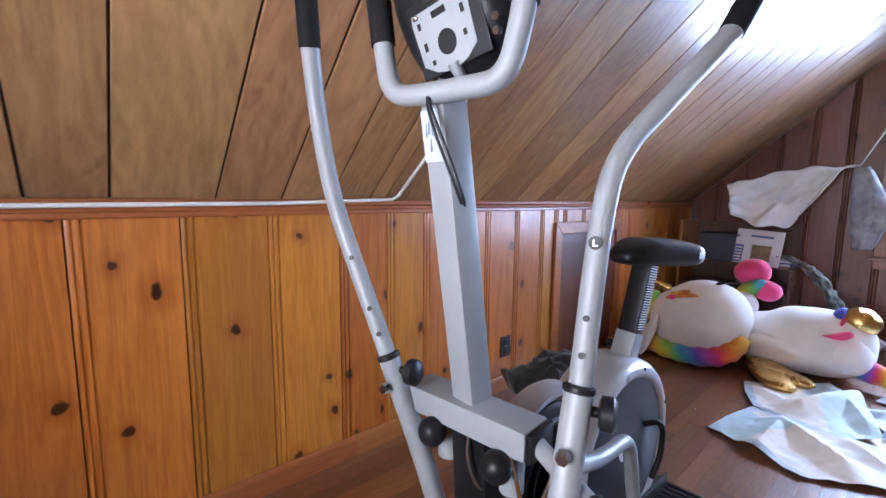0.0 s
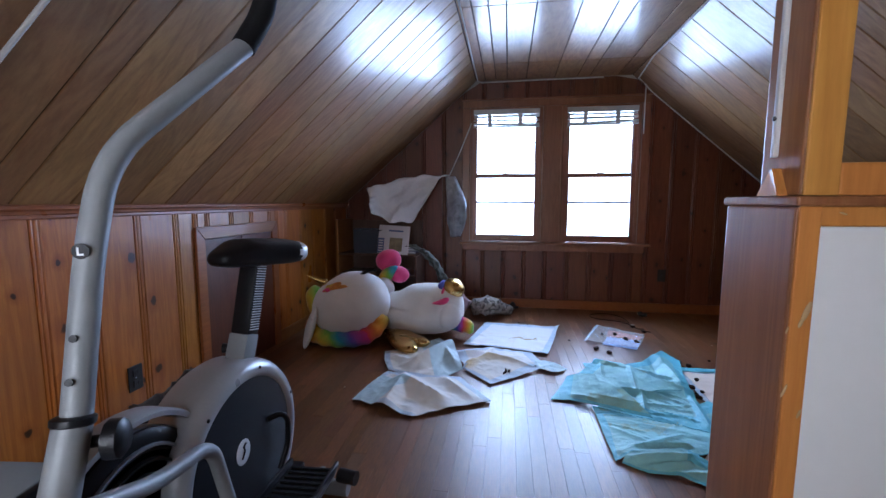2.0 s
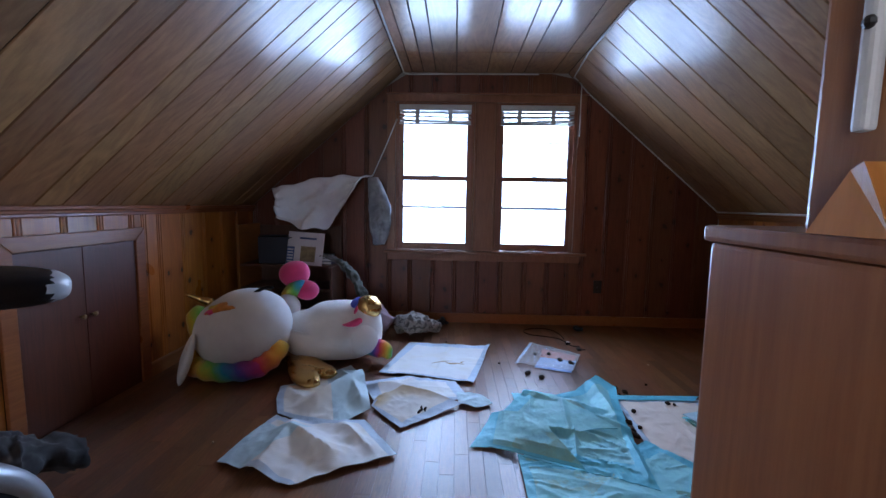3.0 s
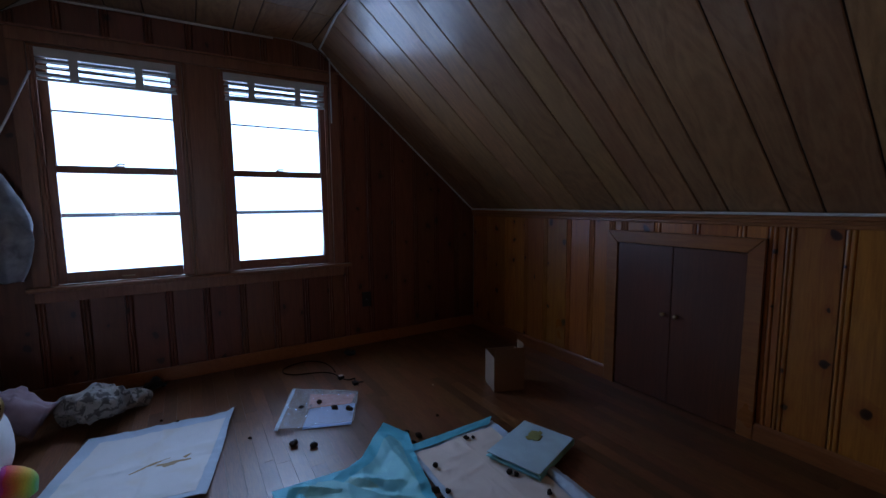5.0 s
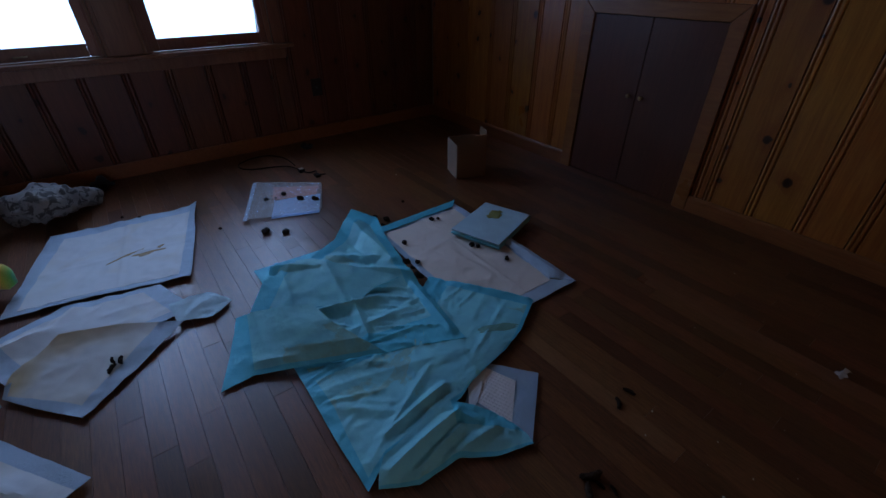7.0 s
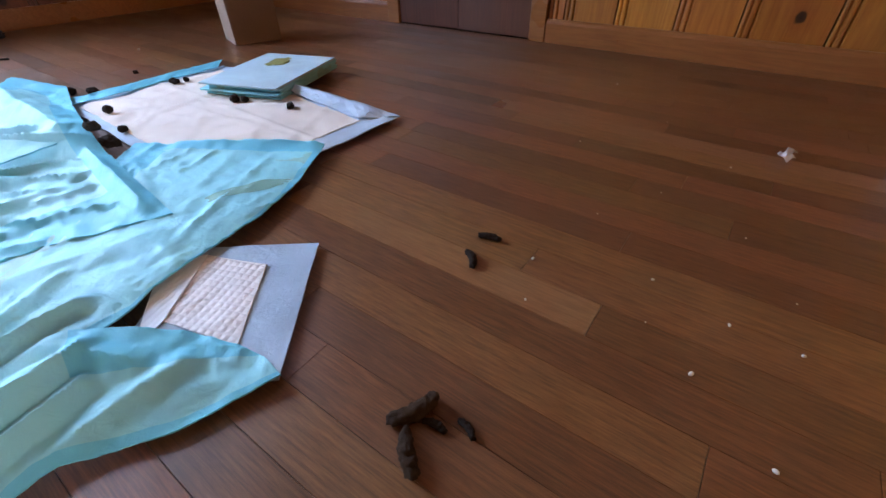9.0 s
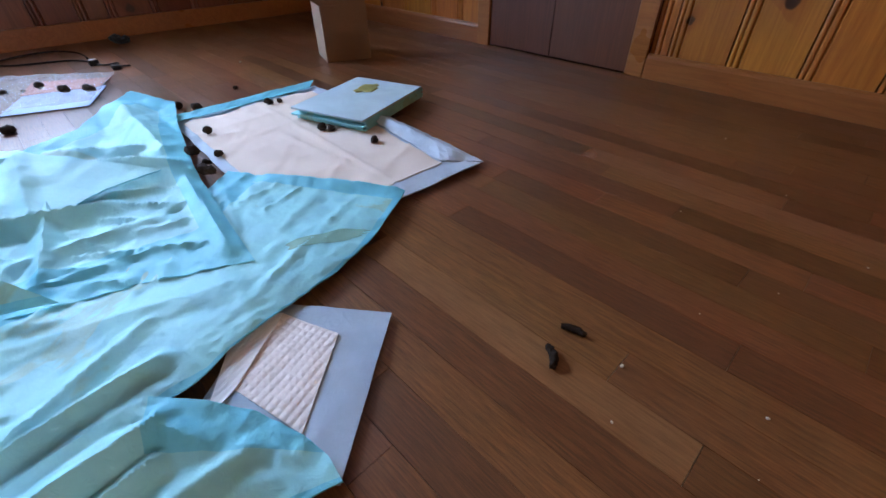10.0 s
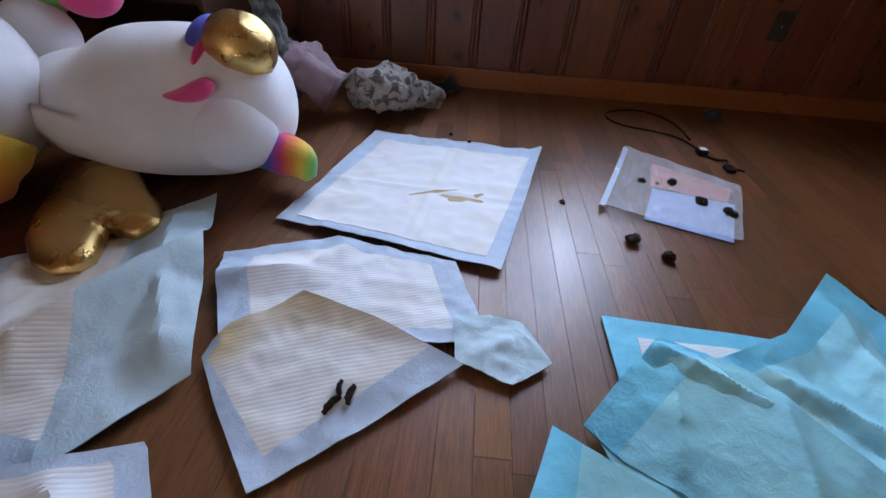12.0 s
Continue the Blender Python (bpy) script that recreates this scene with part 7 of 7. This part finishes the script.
# crumbs, fluff and scraps
CRUMB = plain("white_crumb", (0.70, 0.67, 0.60), 0.8, vary=0.2)
TISSUE = plain("white_tissue", (0.74, 0.75, 0.77), 0.85, vary=0.12, bumpy=0.3)
bm = bmesh.new()
add_ellipsoid(bm, scaled(0, 0, 0.0025, 0.0042, 0.003, 0.0026), 8, 6)
_crumb = mesh_of(bm, "crumb", CRUMB)
for _i, (_x, _y) in enumerate([(1.757, 1.741), (1.664, 1.708), (1.816, 1.565), (1.663, 1.481), (1.779, 1.454), (1.586, 1.387), (1.774, 1.369), (2.756, 1.917), (2.10, 1.62), (2.30, 1.52), (1.95, 1.70), (2.02, 1.46), (1.88, 1.38), (2.25, 1.85), (1.72, 1.55), (2.50, 1.70), (-0.62, 2.62), (2.10, 3.85)]):
    _o = new("crumb", _crumb)
    _s = (0.9, 0.6, 0.7, 1.0, 0.7, 0.9, 0.8, 0.9, 0.4, 0.5, 0.4, 0.5, 0.4, 0.5, 0.35, 0.5, 1.6, 1.6)[_i]
    _o.matrix_basis = pose(_x, _y, 0, 0, 0, _i * 50) @ Matrix.Diagonal((_s, _s, _s, 1))
    tagged(_o, "tiny white crumb on the wooden floor", "crumb", "crumbs on the floor")


def scrap(name, at, size, label, seed, mat):
    bm = bmesh.new()
    vs = add_ellipsoid(bm, scaled(0, 0, size * 0.42, size, size * 0.75, size * 0.45), 28, 18)
    for v in bm.verts:
        v.co *= 1 + 0.55 * noise.noise(v.co / size * 1.8 + Vector((seed, 0, 0))) + 0.2 * noise.noise(v.co / size * 5)
        v.co.z = max(0.0005, v.co.z)
    ob = part(name, bm, mat, smooth=True)
    ob.location = at
    return tagged(ob, label, "scrap")


tissue = part("tissue_scrap", coons([(-0.030, -0.004, 0.002), (-0.006, -0.020, 0.003), (0.014, -0.006, 0.004), (0.036, -0.022, 0.002)], [(0.036, -0.022, 0.002), (0.032, 0.0, 0.010)], [(-0.026, 0.020, 0.014), (0.0, 0.006, 0.006), (0.032, 0.0, 0.010)], [(-0.030, -0.004, 0.002), (-0.026, 0.020, 0.014)], 18, 10, lambda u, v, p: 0.004 + 0.005 * noise.noise(p * 90) + 0.006 * math.sin(u * 9) ** 2, lambda u, v: 0, 0.0008), TISSUE, smooth=True)
tissue.location = (2.420, 1.425, 0)
tagged(tissue, "small white torn tissue scrap on floor", "scrap")
scrap("fluff_ball", (2.545, 1.178, 0.022), 0.046, "white fluffy ball of stuffing on a carton", 6, TISSUE)
wb = thing("white_carton", "low white carton lying on the floor", "box", (2.575, 1.112, 0.0))
part("body", box((-0.20, -0.065, 0.0), (0.14, 0.065, 0.030), 0.003), WHITEPAINT, wb)
part("lid_edge", box((-0.203, -0.067, 0.022), (-0.2005, 0.067, 0.032), 0.0), PAPER, wb)
scrap("dark_lump", (1.812, 4.725, 0), 0.050, "dark crumpled lump on floor by the wall", 9, DARKCLOTH)
# phone charger cable
chg = thing("charger_cable", "thin black charger cable coiled on the floor", "cable", (1.50, 4.45, 0.0))
_cp = [(1.596, 4.43), (1.60, 4.53), (1.58, 4.66), (1.50, 4.76), (1.38, 4.76), (1.27, 4.70), (1.26, 4.60), (1.33, 4.53), (1.44, 4.505), (1.54, 4.46), (1.585, 4.39), (1.592, 4.30)]
part("wire", tube(rounded([(x - 1.50, y - 4.45, 0.005) for x, y in _cp], 0.06), 0.0042, 8), BLACK, chg, smooth=True)
part("plug", box((0.075, -0.175, 0.001), (0.115, -0.135, 0.026), 0.005), BLACK, chg)
part("plug_label", box((0.080, -0.170, 0.0262), (0.110, -0.142, 0.0275), 0.0), WHITEMARK, chg)
part("wire", tube(rounded([(0.10, -0.17, 0.008), (0.13, -0.22, 0.006), (0.19, -0.20, 0.006), (0.15, -0.27, 0.006), (0.21, -0.30, 0.006)], 0.03), 0.0042, 8), BLACK, chg, smooth=True)
part("connector", box((0.135, -0.32, 0.001), (0.17, -0.27, 0.018), 0.004), BLACK, chg)

# dust and grit along the knee wall
_rng2 = random.Random(5)
_gv, _gf = [], []
for _i in range(420):
    _x, _y, _s = XL + 0.018 + abs(_rng2.gauss(0, 0.09)), _rng2.uniform(0.2, 2.4), _rng2.uniform(0.0012, 0.0042)
    _a = _rng2.uniform(0, 6.28)
    _k = len(_gv)
    for _c in range(4):
        _gv.append((_x + _s * math.cos(_a + _c * 1.57), _y + _s * 0.7 * math.sin(_a + _c * 1.57), 0.0003))
    _gv.append((_x, _y, _s * 0.9))
    _gf += [(_k + _c, _k + (_c + 1) % 4, _k + 4) for _c in range(4)]
_gm = bpy.data.meshes.new("floor_grit")
_gm.from_pydata(_gv, [], _gf)
_gm.materials.append(plain("grey_grit", (0.22, 0.17, 0.12), 0.9, vary=0.6, scale=300))
tagged(new("floor_grit", _gm), "scattered grey dust and grit along the baseboard", "debris", kind="stuff")

# ---- floor strips, laid last ----
STRIP = 0.0701


def strip_mesh(length, mat=None):
    bm = bmesh.new()
    w, g, b = STRIP, 0.0002, 0.0003
    top = [bm.verts.new((x, y, 0)) for x, y in ((g + b, g + b), (w - g - b, g + b), (w - g - b, length - g - b), (g + b, length - g - b))]
    low = [bm.verts.new((x, y, -0.0012)) for x, y in ((g, g), (w - g, g), (w - g, length - g), (g, length - g))]
    bot = [bm.verts.new((x, y, -0.020)) for x, y in ((g, g), (w - g, g), (w - g, length - g), (g, length - g))]
    bm.faces.new(top)
    for i in range(4):
        bm.faces.new((top[i], top[i - 1], low[i - 1], low[i]))
        bm.faces.new((low[i], low[i - 1], bot[i - 1], bot[i]))
    return mesh_of(bm, "strip", mat or FLOORWOOD)


_rng = random.Random(11)
LENGTHS = (0.42, 0.58, 0.76, 0.95, 1.18, 1.45)
STRIPS = {n: strip_mesh(n) for n in LENGTHS}
_near, _far = 0, []
_k0 = math.floor((XL - 1.719) / STRIP)
_k1 = math.ceil((XR - 1.719) / STRIP)
FIXED_ENDS = {-1: 1.611, -2: 1.30, 0: 1.745, -15: 2.900, 9: 1.19}
for _k in range(_k0, _k1):
    _x = 1.719 + _k * STRIP
    _y = YB - _rng.uniform(0.1, 0.9)
    if _k in FIXED_ENDS:
        _y = FIXED_ENDS[_k]
        while _y > YB:
            _y -= 0.76
            _far.append((_x, _y, 0.76))
        _y = FIXED_ENDS[_k]
    if _k == -1:
        _o = new("strip", strip_mesh(0.64, FLOORLIGHT))
        _o.parent, _o.location = floor, (_x, _y, 0)
        _y += 0.64
    if _k == 9:
        _o = new("strip", strip_mesh(0.98, FLOORLIGHT))
        _o.parent, _o.location = floor, (_x, _y, 0)
        _y += 0.98
    if _k == -15:
        _o = new("strip", strip_mesh(0.76, FLOORLIGHT))
        _o.parent, _o.location = floor, (_x, _y, 0)
        _y += 0.76
    while _y < YW:
        _n = _rng.choice(LENGTHS)
        if _near < 300 and 0.15 < _x < 3.0 and 1.1 < _y + _n / 2 < 4.2:
            _o = new("strip", STRIPS[_n])
            _o.parent = floor
            _o.location = (_x, _y, 0)
            _near += 1
        else:
            _far.append((_x, _y, _n))
        _y += _n
_v, _f = [], []
for _x, _y, _n in _far:
    _y0, _y1 = max(_y, YB - 0.1), min(_y + _n, YW + 0.012)
    _x0, _x1 = max(_x, XL - 0.01), min(_x + STRIP, XR + 0.01)
    if _y1 - _y0 < 0.02 or _x1 - _x0 < 0.005:
        continue
    _i = len(_v)
    for _z, _e in ((0.0, 0.0005), (-0.0012, 0.0002), (-0.020, 0.0002)):
        _v += [(_x0 + _e, _y0 + _e, _z), (_x1 - _e, _y0 + _e, _z), (_x1 - _e, _y1 - _e, _z), (_x0 + _e, _y1 - _e, _z)]
    _f.append((_i, _i + 1, _i + 2, _i + 3))
    for _r in (0, 4):
        for _c in range(4):
            _d = (_c + 1) % 4
            _f.append((_i + _r + _d, _i + _r + _c, _i + _r + 4 + _c, _i + _r + 4 + _d))
_me = bpy.data.meshes.new("strips")
_me.from_pydata(_v, [], _f)
_me.materials.append(FLOORFAR)
_far_strips = new("strips", _me)
_far_strips.parent = floor
tagged(_far_strips, kind="stuff")
